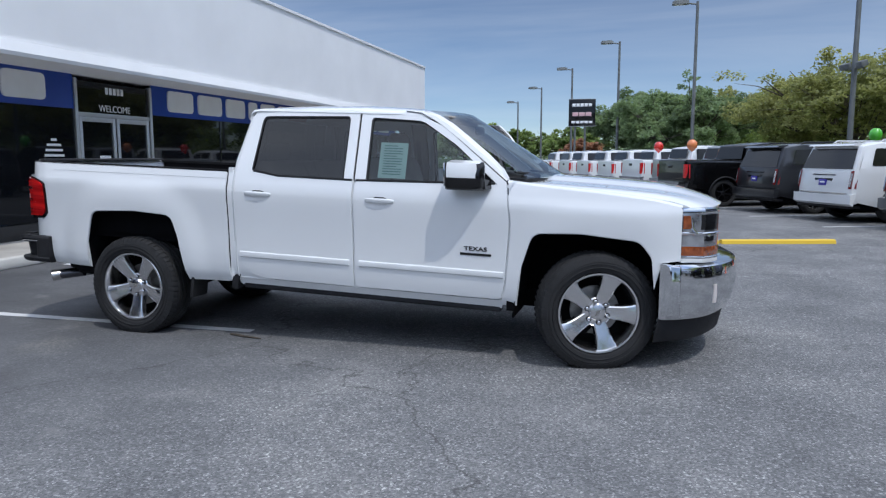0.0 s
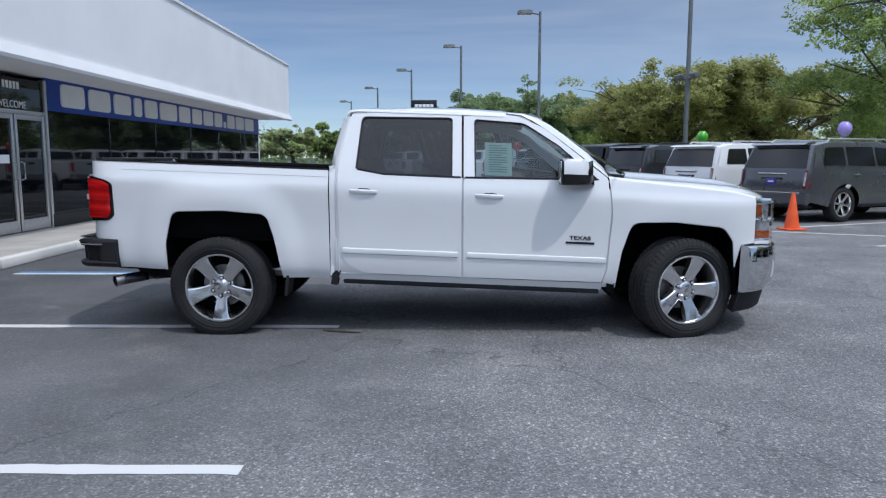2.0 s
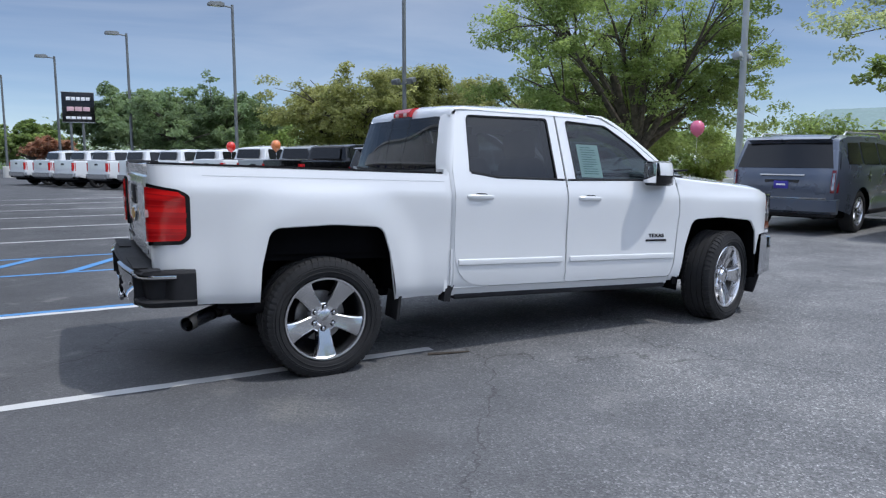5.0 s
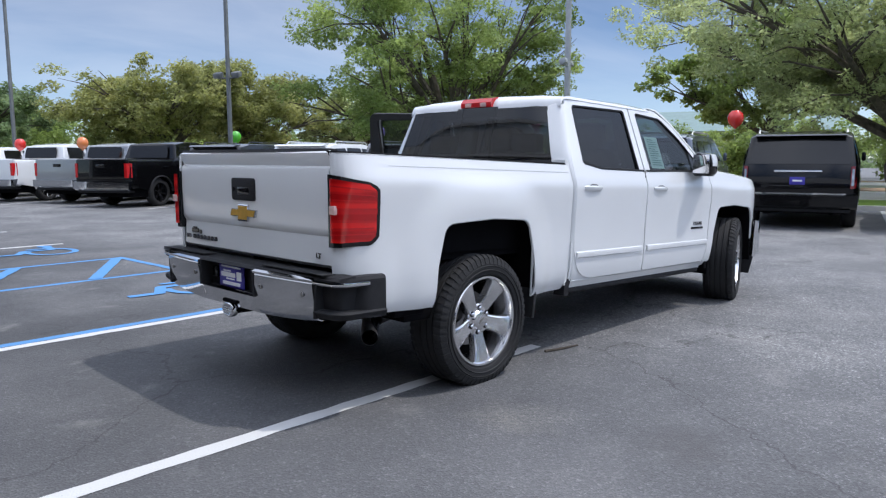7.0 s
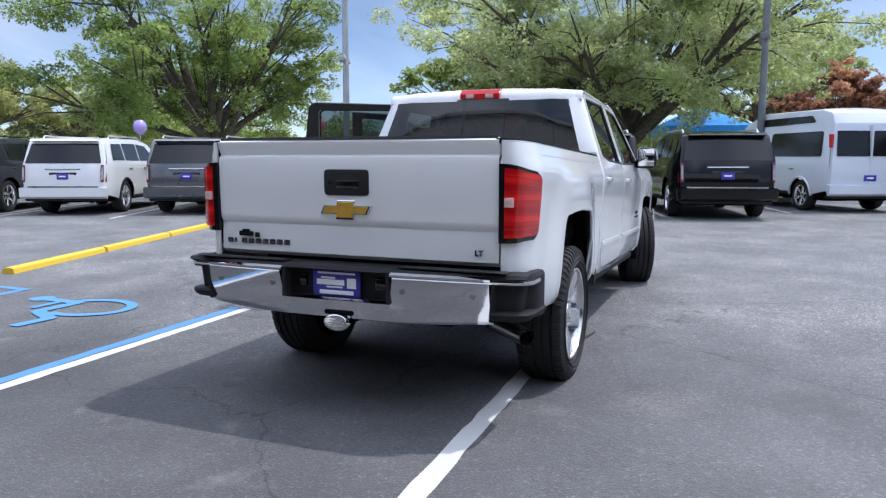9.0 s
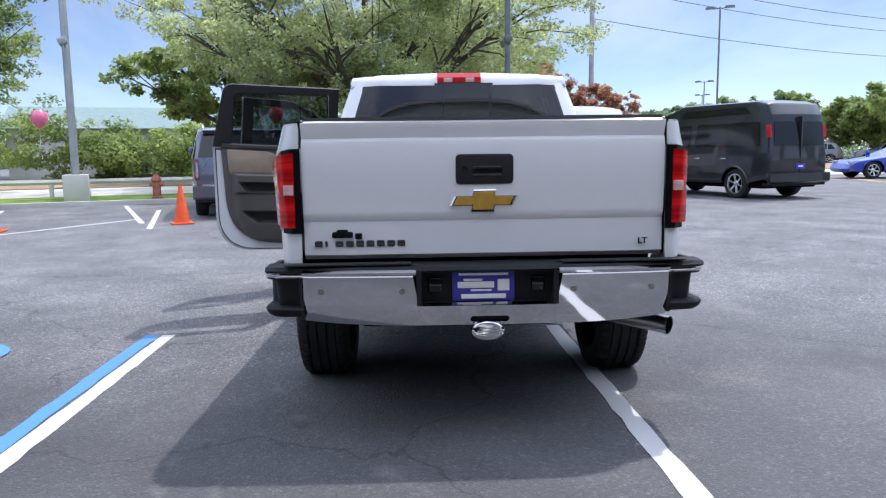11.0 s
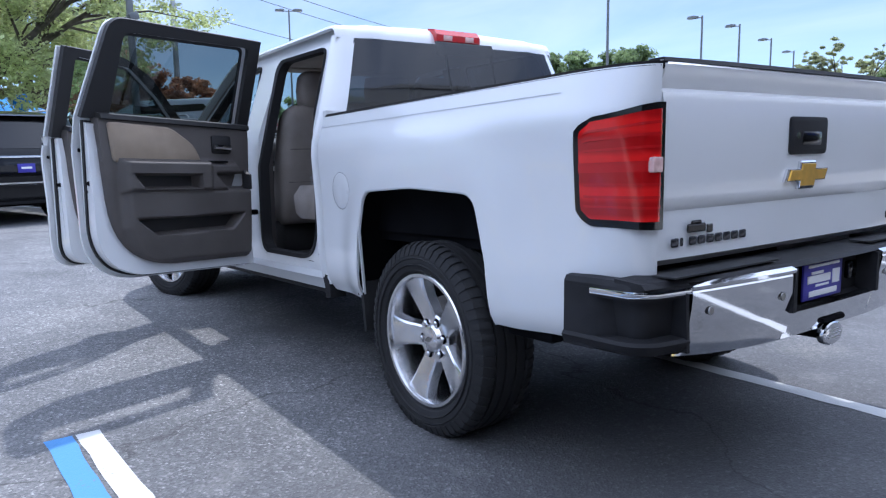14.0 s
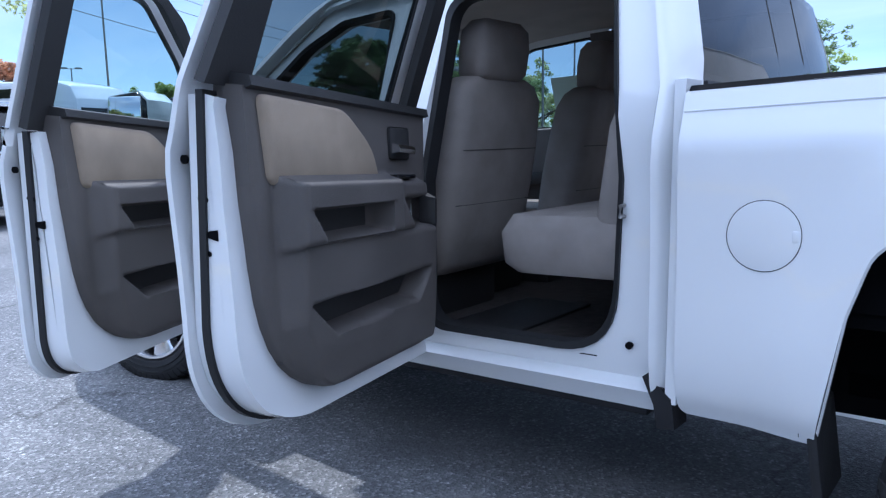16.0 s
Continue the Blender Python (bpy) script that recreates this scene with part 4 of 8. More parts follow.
PAINT = {
    "white": M["white_paint"],
    "black": mat("black_car_paint", (0.003, 0.003, 0.0035), 0.25, coat=0.7, rvar=0.03, spec=0.1),
    "charcoal": mat("charcoal_car_paint", (0.020, 0.021, 0.025), 0.32, 0.3, coat=0.8, rvar=0.03),
    "steel": mat("steel_blue_car_paint", (0.11, 0.13, 0.17), 0.28, 0.5, coat=1.0, rvar=0.03),
    "grey": mat("grey_car_paint", (0.11, 0.116, 0.128), 0.28, 0.5, coat=1.0, rvar=0.03),
    "silver": mat("silver_car_paint", (0.30, 0.31, 0.32), 0.3, 0.5, coat=1.0, rvar=0.03),
    "blue": mat("blue_car_paint", (0.01, 0.045, 0.40), 0.25, 0.3, coat=1.0, rvar=0.03),
    "bluewhite": mat("pearl_white_car_paint", (0.66, 0.70, 0.76), 0.3, coat=1.0, rvar=0.03),
}
ROW = "cars parked in a slanting row"
H = 23.5
ux, uy = -0.392, 0.920


def in_row(i):
    return pose(3.86 + ux * 2.69 * i, 17.65 + uy * 2.69 * i, 0, 0, 0, H) @ Matrix.Diagonal((0.96, 0.95, 0.95, 1))


vehicle("suv", PAINT["white"], in_row(0), "white full-size parked sport utility car", "car", ROW, chrome=True)
vehicle("suv", PAINT["grey"], in_row(-1), "slate grey full-size parked sport utility car", "car", ROW)
vehicle("suv", PAINT["charcoal"], in_row(1), "charcoal full-size parked sport utility car", "car", ROW, chrome=False)
vehicle("pickup", PAINT["black"], in_row(2) @ pose(-1.0, 0.1, 0), "glossy black parked pickup with black wheels", "pickup", ROW, chrome=False, rim_mat=M["gloss_black"])
vehicle("pickup", PAINT["silver"], in_row(3), "silver parked crew cab pickup", "pickup", ROW)
wp = vehicle("pickup", PAINT["white"], in_row(4), "white parked crew cab pickup", "pickup", ROW)
for i in range(5, 11):
    copy_thing(wp, in_row(i) if i % 4 else in_row(i) @ pose(-0.2, 0, 0, 0, 0, 2))
vehicle("suv", PAINT["steel"], pose(6.5, 9.35, 0, 0, 0, 14), "steel blue full-size parked sport utility car beside a cone", "car", ROW)
bs = vehicle("suv", PAINT["black"], pose(7.1, 6.6, 0, 0, 0, 14), "glossy black full-size parked sport utility car", "car", ROW)
copy_thing(bs, pose(7.72, 4.0, 0, 0, 0, 14))
vehicle("van", PAINT["bluewhite"], pose(11.0, 0.95, 0, 0, 0, 27), "white high-top parked conversion van", "van", ROW)
vehicle("van", PAINT["charcoal"], pose(9.3, -3.4, 0, 0, 0, 20), "dark grey high-top parked van", "van", ROW)
vehicle("crossover", PAINT["bluewhite"], pose(8.5, -10.47, 0, 0, 0, 17), "white parked crossover car", "car", "cars across the lot")
vehicle("coupe", PAINT["blue"], pose(20.5, -16.0, 0, 0, 0, 85), "bright blue low parked sports car", "car", "cars across the lot")
vehicle("crossover", PAINT["bluewhite"], pose(12.9, -14.06, 0, 0, 0, 20), "white parked crossover car behind a blue one", "car", "cars across the lot")
fp = vehicle("pickup", PAINT["steel"], pose(24.0, -35.5, 0, 0, 0, 120), "slate blue parked pickup beyond the hedge", "pickup", "pickups beyond the hedge")
for i in range(1, 8):
    copy_thing(fp, pose(24.0 + 1.5 * i, -35.5 - 2.6 * i, 0, 0, 0, 118))
fc = vehicle("crossover", PAINT["silver"], pose(52, -24, 0, 0, 0, 70), "pale parked car in the far lot", "car", "cars in the far lot")
for i in range(1, 22):
    copy_thing(fc, pose(52 - 0.9 * i, -24 - 2.7 * i, 0, 0, 0, 70)) if i % 3 else None
for i in range(1, 9):
    copy_thing(fc, pose(53 + 0.9 * i, -24 + 2.7 * i, 0, 0, 0, 70))

# slanted stall lines in front of the row
for i in range(-3, 6):
    p = in_row(i).translation + Vector((ux, uy, 0)) * 1.345
    d = Vector((math.cos(radians(H)), math.sin(radians(H)), 0))
    strip("stall_line", *(p - d * 0.9).xy, *(p + d * 4.6).xy, 0.10, M["white_line"], "white slanting stall line on the asphalt", group="slanting stall lines")
for x, yv in ((8.9, 5.4), (10.9, 2.75), (12.4, -0.4)):
    strip("stall_line", x - 0.6, yv - 0.15, x + 4.4, yv + 1.1, 0.10, M["white_line"], "white slanting stall line on the asphalt", group="slanting stall lines")
strip("stall_line", 3.9, 12.85, 6.6, 11.5, 0.10, M["white_line"], "white line of an empty stall", group="slanting stall lines")
strip("stall_line", 4.6, 10.6, 9.0, 11.9, 0.10, M["white_line"], "white line of an empty stall", group="slanting stall lines")


# ---------- cones, balloons, poles ----------
def cone(x, y, rz):
    root = thing("traffic_cone", "bright orange plastic traffic cone on the asphalt", "traffic cone", pose(x, y, 0, 0, 0, rz), "traffic cones")
    part("base", box((-0.19, -0.19, 0), (0.19, 0.19, 0.035), 0.012), M["cone"], root)
    part("body", lathe([(0.14, 0.03), (0.135, 0.06), (0.035, 0.68), (0.028, 0.70), (0.0, 0.70)], 24, "z"), M["cone"], root)


cone(4.45, 13.15, 10)
cone(5.45, 10.3, 25)


def balloon(x, y, z, colour, name, r=0.17, foot=1.85):
    root = thing("balloon", name + " party balloon on a string", "balloon", pose(x, y, z), "balloons")
    part("envelope", lathe([(0, r * 1.08), (r * 0.5, r * 0.97), (r * 0.85, r * 0.6), (r, r * 0.1), (r * 0.9, -r * 0.5), (r * 0.5, -r * 0.98), (r * 0.15, -r * 1.2), (r * 0.2, -r * 1.3), (0, -r * 1.3)], 22, "z"), colour, root)
    part("string", tube([(0, 0, -r * 1.2), (0.02, 0.03, -(z - foot) * 0.6), (0, 0.0, -(z - foot))], 0.004, 5), M["sign_white"], root)


def rubber(name, c):
    return mat(name, c, 0.25, coat=0.5, spec=0.6)


RED, GRN, PUR, PNK, ORG, BLU, YEL = [rubber(a, b) for a, b in (("red_balloon", (0.7, 0.03, 0.02)), ("green_balloon", (0.10, 0.5, 0.04)), ("purple_balloon", (0.40, 0.30, 0.75)), ("pink_balloon", (0.8, 0.16, 0.28)), ("orange_balloon", (0.8, 0.25, 0.08)), ("blue_balloon", (0.02, 0.20, 0.7)), ("yellow_balloon", (0.75, 0.7, 0.03)))]
balloon(7.1, 25.9, 2.1, GRN, "green", 0.2, 0.9)
balloon(9.38, 20.64, 2.19, PUR, "purple", 0.2, 1.3)
balloon(10.8, 15.3, 2.22, PNK, "pink", 0.2, 1.2)
balloon(11.7, 9.6, 2.32, RED, "red", 0.2, 1.8)
balloon(1.6, 25.5, 1.80, ORG, "orange", 0.17, 1.35)
balloon(0.6, 27.9, 1.78, RED, "red", 0.17, 1.35)
balloon(18.9, 4.95, 2.62, BLU, "blue", 0.26, 1.9)
balloon(21.6, -26.8, 3.6, RED, "red", 0.3, 1.2)
balloon(23.8, -34.0, 3.3, YEL, "yellow", 0.3, 1.8)


def lamp_post(x, y, h, rz=0, two=False, floods=None, material=None, base=True, r=0.085):
    pm = material or M["pole"]
    root = thing("street_lamp", "tall grey steel lamp post with a flat box head" if floods is None else "tall grey steel post with flood lamps", "lamp post", pose(x, y, 0, 0, 0, rz), "lamp posts of the lot")
    if base == "block":
        part("foot", box((-0.32, -0.32, 0), (0.32, 0.32, 0.77), 0.02), M["pale_concrete"], root, "square concrete foot")
    elif base:
        part("foot", lathe([(0.30, 0), (0.30, 0.72), (0.26, 0.76), (0, 0.76)], 20, "z"), M["pale_concrete"], root, "round concrete foot")
    part("pole", tube([(0, 0, 0.0), (0, 0, h * 0.5), (0, 0, h)], [r, r * 0.85, r * 0.7], 12), pm, root)
    for s in ((1, -1) if two else (1,)):
        part("arm", tube([(0, 0, h - 0.12), (s * 0.5, 0, h - 0.05)], 0.035, 8), pm, root)
        hd = part("lamp_head", loft([[(s * (0.35 + u), -w, h - 0.10), (s * (0.35 + u), w, h - 0.10), (s * (0.35 + u), w * 0.85, h + t), (s * (0.35 + u), -w * 0.85, h + t)] for u, w, t in ((0, 0.14, 0.03), (0.15, 0.2, 0.07), (0.6, 0.2, 0.05), (0.68, 0.16, 0.0))]), pm, root, "flat box lamp head")
        part("lens", box((min(s * 0.5, s * 0.95), -0.15, h - 0.112), (max(s * 0.5, s * 0.95), 0.15, h - 0.102)), M["lens"], hd)
    for z in floods or ():
        part("flood_bar", tube([(0, -0.42, z), (0, 0.42, z)], 0.028, 8), pm, root)
        for s in (-0.38, 0.38):
            part("flood_lamp", xform(box((-0.12, -0.15, -0.09), (0.10, 0.15, 0.09), 0.03), pose(0.05, s, z + 0.09, 0, 20, 0)), pm, root, "grey flood lamp")
    return root


lamp_post(2.1, 33.5, 7.95, 180)
lamp_post(-1.34, 42.5, 7.77, 180)
lamp_post(-4.6, 50.1, 7.3, 180)
lamp_post(-7.7, 58.2, 6.85, 180)
lamp_post(-10.9, 66.4, 6.4, 180)
lamp_post(6.0, 24.4, 10.5, 200, floods=(4.0,), base=False)
lamp_post(12.56, 15.3, 10.5, 110, floods=(4.2,), base="block", material=M["pole_pale"], r=0.11)
lamp_post(13.3, 3.2, 10.5, 90, floods=(4.3,), base=False, r=0.1)
lamp_post(21.6, -33.8, 9.2, 0)
lamp_post(22.1, -39.0, 9.2, 0)
lamp_post(24.4, -47.4, 9.2, 0)
lamp_post(27.3, -56.6, 9.2, 0)
lamp_post(19.6, -22.3, 12.0, 0, floods=(4.6,))
lamp_post(47.0, -17.5, 11.8, 60, two=True, base=False)
lamp_post(75.0, -28.0, 9.0, 60, two=True, base=False)
lamp_post(95.0, -36.0, 9.0, 60, two=True, base=False)


def utility_pole(x, y, h):
    root = thing("utility_pole", "weathered grey timber utility pole with cross arm", "utility pole", pose(x, y, 0), "utility poles")
    part("pole", tube([(0, 0, 0), (0, 0, h)], [0.17, 0.12], 10), M["pole_pale"], root)
    part("cross_arm", box((-0.06, -0.9, h - 1.3), (0.06, 0.9, h - 1.18), 0.01), M["pole_pale"], root)
    for s in (-0.8, 0.0, 0.8):
        part("insulator", tube([(0, s, h - 1.18), (0, s, h - 1.0)], 0.04, 8), M["pole"], root)


UP = [(34.0, -4.5, 12.5), (57.2, -48.1, 13.0), (88.0, -82.0, 13.0)]
for p in UP:
    utility_pole(*p)
for a, b in zip(UP, UP[1:]):
    for dz in (1.0, 1.9, 3.8):
        pts = []
        for u in lin(0, 1, 14):
            pts.append((a[0] + (b[0] - a[0]) * u, a[1] + (b[1] - a[1]) * u, a[2] + (b[2] - a[2]) * u - dz - 3.0 * u * (1 - u)))
        solid("overhead_wire", tube(pts, 0.022, 5), M["pole"], "thin dark overhead wire between poles", "wire", group="overhead wires")


# ---------- sign on two posts ----------
sg = thing("roadside_sign", "tall dark roadside sign board on two posts", "sign", pose(-3.63, 46.6, 0, 0, 0, 0))
part("board", box((-0.82, -0.10, 3.33), (0.82, 0.10, 4.97), 0.02), M["gloss_black"], sg, "black sign board")
for z in (3.30, 4.97):
    part("edge_strip", box((-0.84, -0.11, z), (0.84, 0.11, z + 0.03), 0.006), M["pole_pale"], sg)
for s in (-0.42, 0.2):
    part("post", tube([(s, 0, 0), (s, 0, 3.34)], 0.07, 8), M["pole"], sg)
for i, (z, hh, ww) in enumerate(((4.62, 0.19, 0.62), (4.06, 0.24, 0.60), (3.57, 0.15, 0.66))):
    for q in range(5 if i != 1 else 3):
        n = 5 if i != 1 else 3
        w = 2 * ww / n
        part("bar", box((-ww + q * w + 0.02, -0.12, z - hh / 2), (-ww + (q + 1) * w - 0.02, -0.098, z + hh / 2), 0.01), M["sign_white"] if i != 1 else mat("pink_sign_paint", (0.7, 0.45, 0.47), 0.5), sg)


# ---------- trees ----------
def leaf_cloud(centres, n, size, rng, flat=0.8, hollow=0.5, tufts=0, spread=0.3):
    """Small bent leaves scattered through blobs (x, y, z, radius); with tufts the blobs break up into many small sprays."""
    cen = np.array(centres)
    w = cen[:, 3] ** 2
    if tufts:
        m = len(cen) * tufts
        pick = rng.choice(len(cen), m, p=w / w.sum())
        d = rng.normal(size=(m, 3))
        d /= np.linalg.norm(d, axis=1)[:, None]
        rr = (hollow + (1 - hollow) * rng.random(m) ** 0.7) * cen[pick, 3]
        tc = cen[pick, :3] + d * rr[:, None] * np.array([1, 1, flat])
        tr = cen[pick, 3] * spread * rng.uniform(0.5, 1.35, m)
        k = rng.choice(m, n, p=tr ** 2 / (tr ** 2).sum())
        off = rng.normal(size=(n, 3))
        off *= (rng.random(n) ** 0.45 / np.linalg.norm(off, axis=1))[:, None] * np.array([1.0, 1.0, 0.55])
        p = tc[k] + off * tr[k][:, None]
        p[:, 2] -= 0.18 * (off[:, 0] ** 2 + off[:, 1] ** 2) * tr[k]
        d = d[k]
    else:
        pick = rng.choice(len(cen), n, p=w / w.sum())
        c = cen[pick]
        d = rng.normal(size=(n, 3))
        d /= np.linalg.norm(d, axis=1)[:, None]
        rr = (hollow + (1 - hollow) * rng.random(n) ** 0.6) * c[:, 3]
        lump = 1 + 0.22 * np.sin(d[:, 0] * 5 + c[:, 0]) * np.sin(d[:, 1] * 5 + c[:, 1] * 2) * np.sin(d[:, 2] * 6 + c[:, 2])
        p = c[:, :3] + d * (rr * lump)[:, None] * np.array([1, 1, flat])
    p[:, 2] = np.maximum(p[:, 2], 0.05)
    u = rng.normal(size=(n, 3))
    nn = d * 0.35 + rng.normal(size=(n, 3)) * 0.5 + np.array([0, 0, 0.75])
    nn /= np.linalg.norm(nn, axis=1)[:, None]
    v = np.cross(nn, u)
    v /= np.linalg.norm(v, axis=1)[:, None] + 1e-9
    u = np.cross(v, nn)
    s = (size * (0.55 + 0.9 * rng.random(n)))[:, None]
    return np.stack([p - u * s, p - v * s * 0.55 + nn * s * 0.15, p + u * s, p + v * s * 0.55 + nn * s * 0.15], 1).reshape(-1, 3)


def mesh_from(name, q, material):
    me = bpy.data.meshes.new(name)
    nv = len(q)
    me.vertices.add(nv)
    me.vertices.foreach_set("co", q.astype(np.float32).ravel())
    me.loops.add(nv)
    me.loops.foreach_set("vertex_index", np.arange(nv, dtype=np.int32))
    me.polygons.add(nv // 4)
    me.polygons.foreach_set("loop_start", np.arange(0, nv, 4, dtype=np.int32))
    me.update(calc_edges=True)
    me.materials.append(material)
    return me


def tree(x, y, h, r, material, label, seed, leaves=9000, size=0.2, trunk=0.28, base=0.28, lean=0.0, limbs=9, squash=0.75, clumps=8, group="trees round the lot", hollow=0.25, tufts=6, spread=0.5, turn=0):
    rng = np.random.default_rng(seed)
    root = thing("tree", label, "tree", pose(x, y, 0, 0, 0, turn), group)
    bm = bmesh.new()
    fork = h * base
    top = Vector((lean * r, 0, h * 0.62))
    tube([(0, 0, -0.1), (0.03 * r, 0, fork * 0.5), (lean * r * 0.4, 0, fork), tuple(top)], [trunk * 1.25, trunk, trunk * 0.85, trunk * 0.25], 9, bm)
    blobs = []
    for i in range(limbs):
        a = 2 * math.pi * (i + rng.random() * 0.7) / limbs
        e = rng.uniform(0.10, 1.15)
        reach = r * rng.uniform(0.66, 1.0) * math.cos(e * 0.8)
        s = Vector((lean * r * 0.3, 0, fork * rng.uniform(0.8, 1.3)))
        tip = Vector((lean * r + reach * math.cos(a), reach * math.sin(a), fork + (h - fork) * (0.16 + 0.70 * math.sin(e))))
        mid = s.lerp(tip, 0.45) + Vector((rng.uniform(-.08, .08) * r, rng.uniform(-.08, .08) * r, (h - fork) * rng.uniform(-0.02, 0.12)))
        pts = [s * (1 - u) ** 2 + mid * (2 * u * (1 - u)) + tip * u * u for u in lin(0, 1, 6)]
        tube(pts, [trunk * (0.46 - 0.42 * u) for u in lin(0, 1, 6)], 7, bm)
        for k in range(clumps):
            u = 0.38 + 0.66 * (k + rng.random()) / clumps
            p = s * (1 - u) ** 2 + mid * (2 * u * (1 - u)) + tip * u * u
            v = u * 0.72
            q = s * (1 - v) ** 2 + mid * (2 * v * (1 - v)) + tip * v * v
            c = p + Vector(rng.normal(size=3) * np.array([0.15, 0.15, 0.10]) * r)
            blobs.append((c.x, c.y, max(c.z, fork * 1.05), r * rng.uniform(0.09, 0.17)))
            tube([q, q.lerp(c, 0.55) + Vector((0, 0, 0.03 * r)), c], [trunk * 0.12, trunk * 0.07, trunk * 0.02], 5, bm)
    for k in range(limbs * 2):
        a = rng.uniform(0, 6.28)
        d = r * 0.62 * math.sqrt(rng.random())
        z = h * (0.93 - 0.30 * (d / (r * 0.62)) ** 2) * rng.uniform(0.86, 1.0)
        blobs.append((lean * r + d * math.cos(a), d * math.sin(a), z, r * rng.uniform(0.10, 0.19)))
        tube([(lean * r * 0.4, 0, fork * 1.4), (d * 0.45 * math.cos(a), d * 0.45 * math.sin(a), z * 0.62), (d * math.cos(a), d * math.sin(a), z)], [trunk * 0.11, trunk * 0.07, trunk * 0.02], 5, bm)
    part("trunk", bm, M["bark"], root, "grey-brown trunk with spreading limbs")
    q = leaf_cloud(blobs, leaves, size, rng, squash, hollow, tufts, spread)
    crown = new("crown", mesh_from("crown", q, material))
    crown.parent = root
    return root


tree(16.3, 22.7, 10.2, 7.2, M["leaf_green"], "broad live oak with fresh green leaves", 1, 92000, 0.066, 0.36, 0.17, lean=0.275, limbs=14, clumps=11, hollow=0.2, tufts=6, spread=0.44, turn=135)
tree(20.4, 7.4, 11.5, 8.5, M["leaf_olive"], "broad old oak with olive green leaves", 2, 140000, 0.068, 0.40, 0.18, lean=0.03, limbs=15, clumps=12, hollow=0.2, tufts=6, spread=0.44, turn=95)
tree(27.0, 14.0, 8.5, 5.5, M["leaf_green"], "green oak behind the lot", 3, 30000, 0.11)
tree(8.5, 34.0, 6.3, 5.0, M["leaf_yellow"], "yellow-green tree in young spring leaf", 4, 62000, 0.075, limbs=13, clumps=11, hollow=0.05, tufts=10, spread=0.52)
tree(13.5, 36.0, 6.6, 5.0, M["leaf_yellow"], "yellow-green tree in young spring leaf", 5, 55000, 0.08, limbs=13, clumps=11, hollow=0.05, tufts=10, spread=0.52)
tree(2.4, 42.0, 5.4, 4.4, M["leaf_dark"], "dense dark green round tree", 6, 60000, 0.08, limbs=11, clumps=11, hollow=0.05, tufts=10, spread=0.52)
tree(19.5, 33.0, 5.6, 4.5, M["leaf_olive"], "olive green tree behind the lot", 7, 30000, 0.09)
tree(1.5, 62.0, 7.4, 6.0, M["leaf_dark"], "dense dark green round tree", 8, 42000, 0.13, hollow=0.3, clumps=10, spread=0.6)
tree(7.5, 58.0, 6.4, 5.5, M["leaf_dark"], "dense dark green round tree", 9, 36000, 0.13, hollow=0.3, clumps=10, spread=0.6)
tree(-6.5, 74.0, 4.6, 4.5, M["leaf_green"], "green tree beyond the lot", 10, 15000, 0.16)
tree(-14.0, 82.0, 4.6, 5.0, M["leaf_green"], "green tree beyond the lot", 11, 15000, 0.17)
tree(-21.0, 88.0, 5.2, 5.0, M["leaf_olive"], "green tree beyond the lot", 12, 15000, 0.17)
tree(-5.0, 66.0, 3.2, 2.4, M["leaf_red"], "low dark red shrub tree", 13, 8000, 0.12, trunk=0.1)
tree(28.0, -0.5, 5.6, 3.4, M["leaf_red"], "small tree with rusty red leaves", 14, 38000, 0.07, trunk=0.14)
tree(30.0, -3.5, 5.0, 2.8, M["leaf_red"], "small tree with rusty red leaves", 15, 26000, 0.07, trunk=0.14)
tree(34.0, 2.5, 9.5, 5.5, M["leaf_olive"], "tall olive green tree behind the lot", 16, 40000, 0.1)
tree(34.9, -31.6, 9.6, 5.6, M["leaf_dark"], "large dark green oak across the lot", 17, 85000, 0.1, clumps=13, spread=0.55)
tree(30.1, -36.3, 9.0, 5.4, M["leaf_dark"], "large dark green oak across the lot", 18, 85000, 0.1, clumps=13, spread=0.55)
tree(32.5, -44.2, 8.0, 4.6, M["leaf_olive"], "large olive green oak across the lot", 19, 40000, 0.1)
tree(50.0, -32.0, 6.4, 5.5, M["leaf_green"], "green tree beyond the far lot", 20, 42000, 0.15, clumps=12, spread=0.6)
tree(62.0, -30.0, 6.6, 6.0, M["leaf_green"], "green tree beyond the far lot", 21, 40000, 0.17, clumps=12, spread=0.6)
tree(72.0, -24.0, 6.6, 6.0, M["leaf_dark"], "green tree beyond the far lot", 22, 40000, 0.17, clumps=12, spread=0.6)
tree(17.5, -44.0, 8.2, 5.0, M["leaf_grey"], "sparse grey-green oak across the lot", 23, 30000, 0.1, spread=0.26)
tree(9.0, -40.0, 9.0, 5.0, M["leaf_dark"], "dark green oak across the lot", 24, 24000, 0.1)
tree(13.5, -55.0, 9.0, 6.0, M["leaf_green"], "green tree beyond the lot", 25, 14000, 0.14)
tree(38.0, -60.0, 8.0, 7.0, M["leaf_olive"], "green tree beyond the lot", 26, 16000, 0.16)
tree(-4.0, -46.0, 9.0, 6.0, M["leaf_green"], "green tree behind the lot", 27, 9000, 0.16)
tree(-16.0, -40.0, 8.0, 6.0, M["leaf_dark"], "green tree behind the lot", 28, 9000, 0.16)

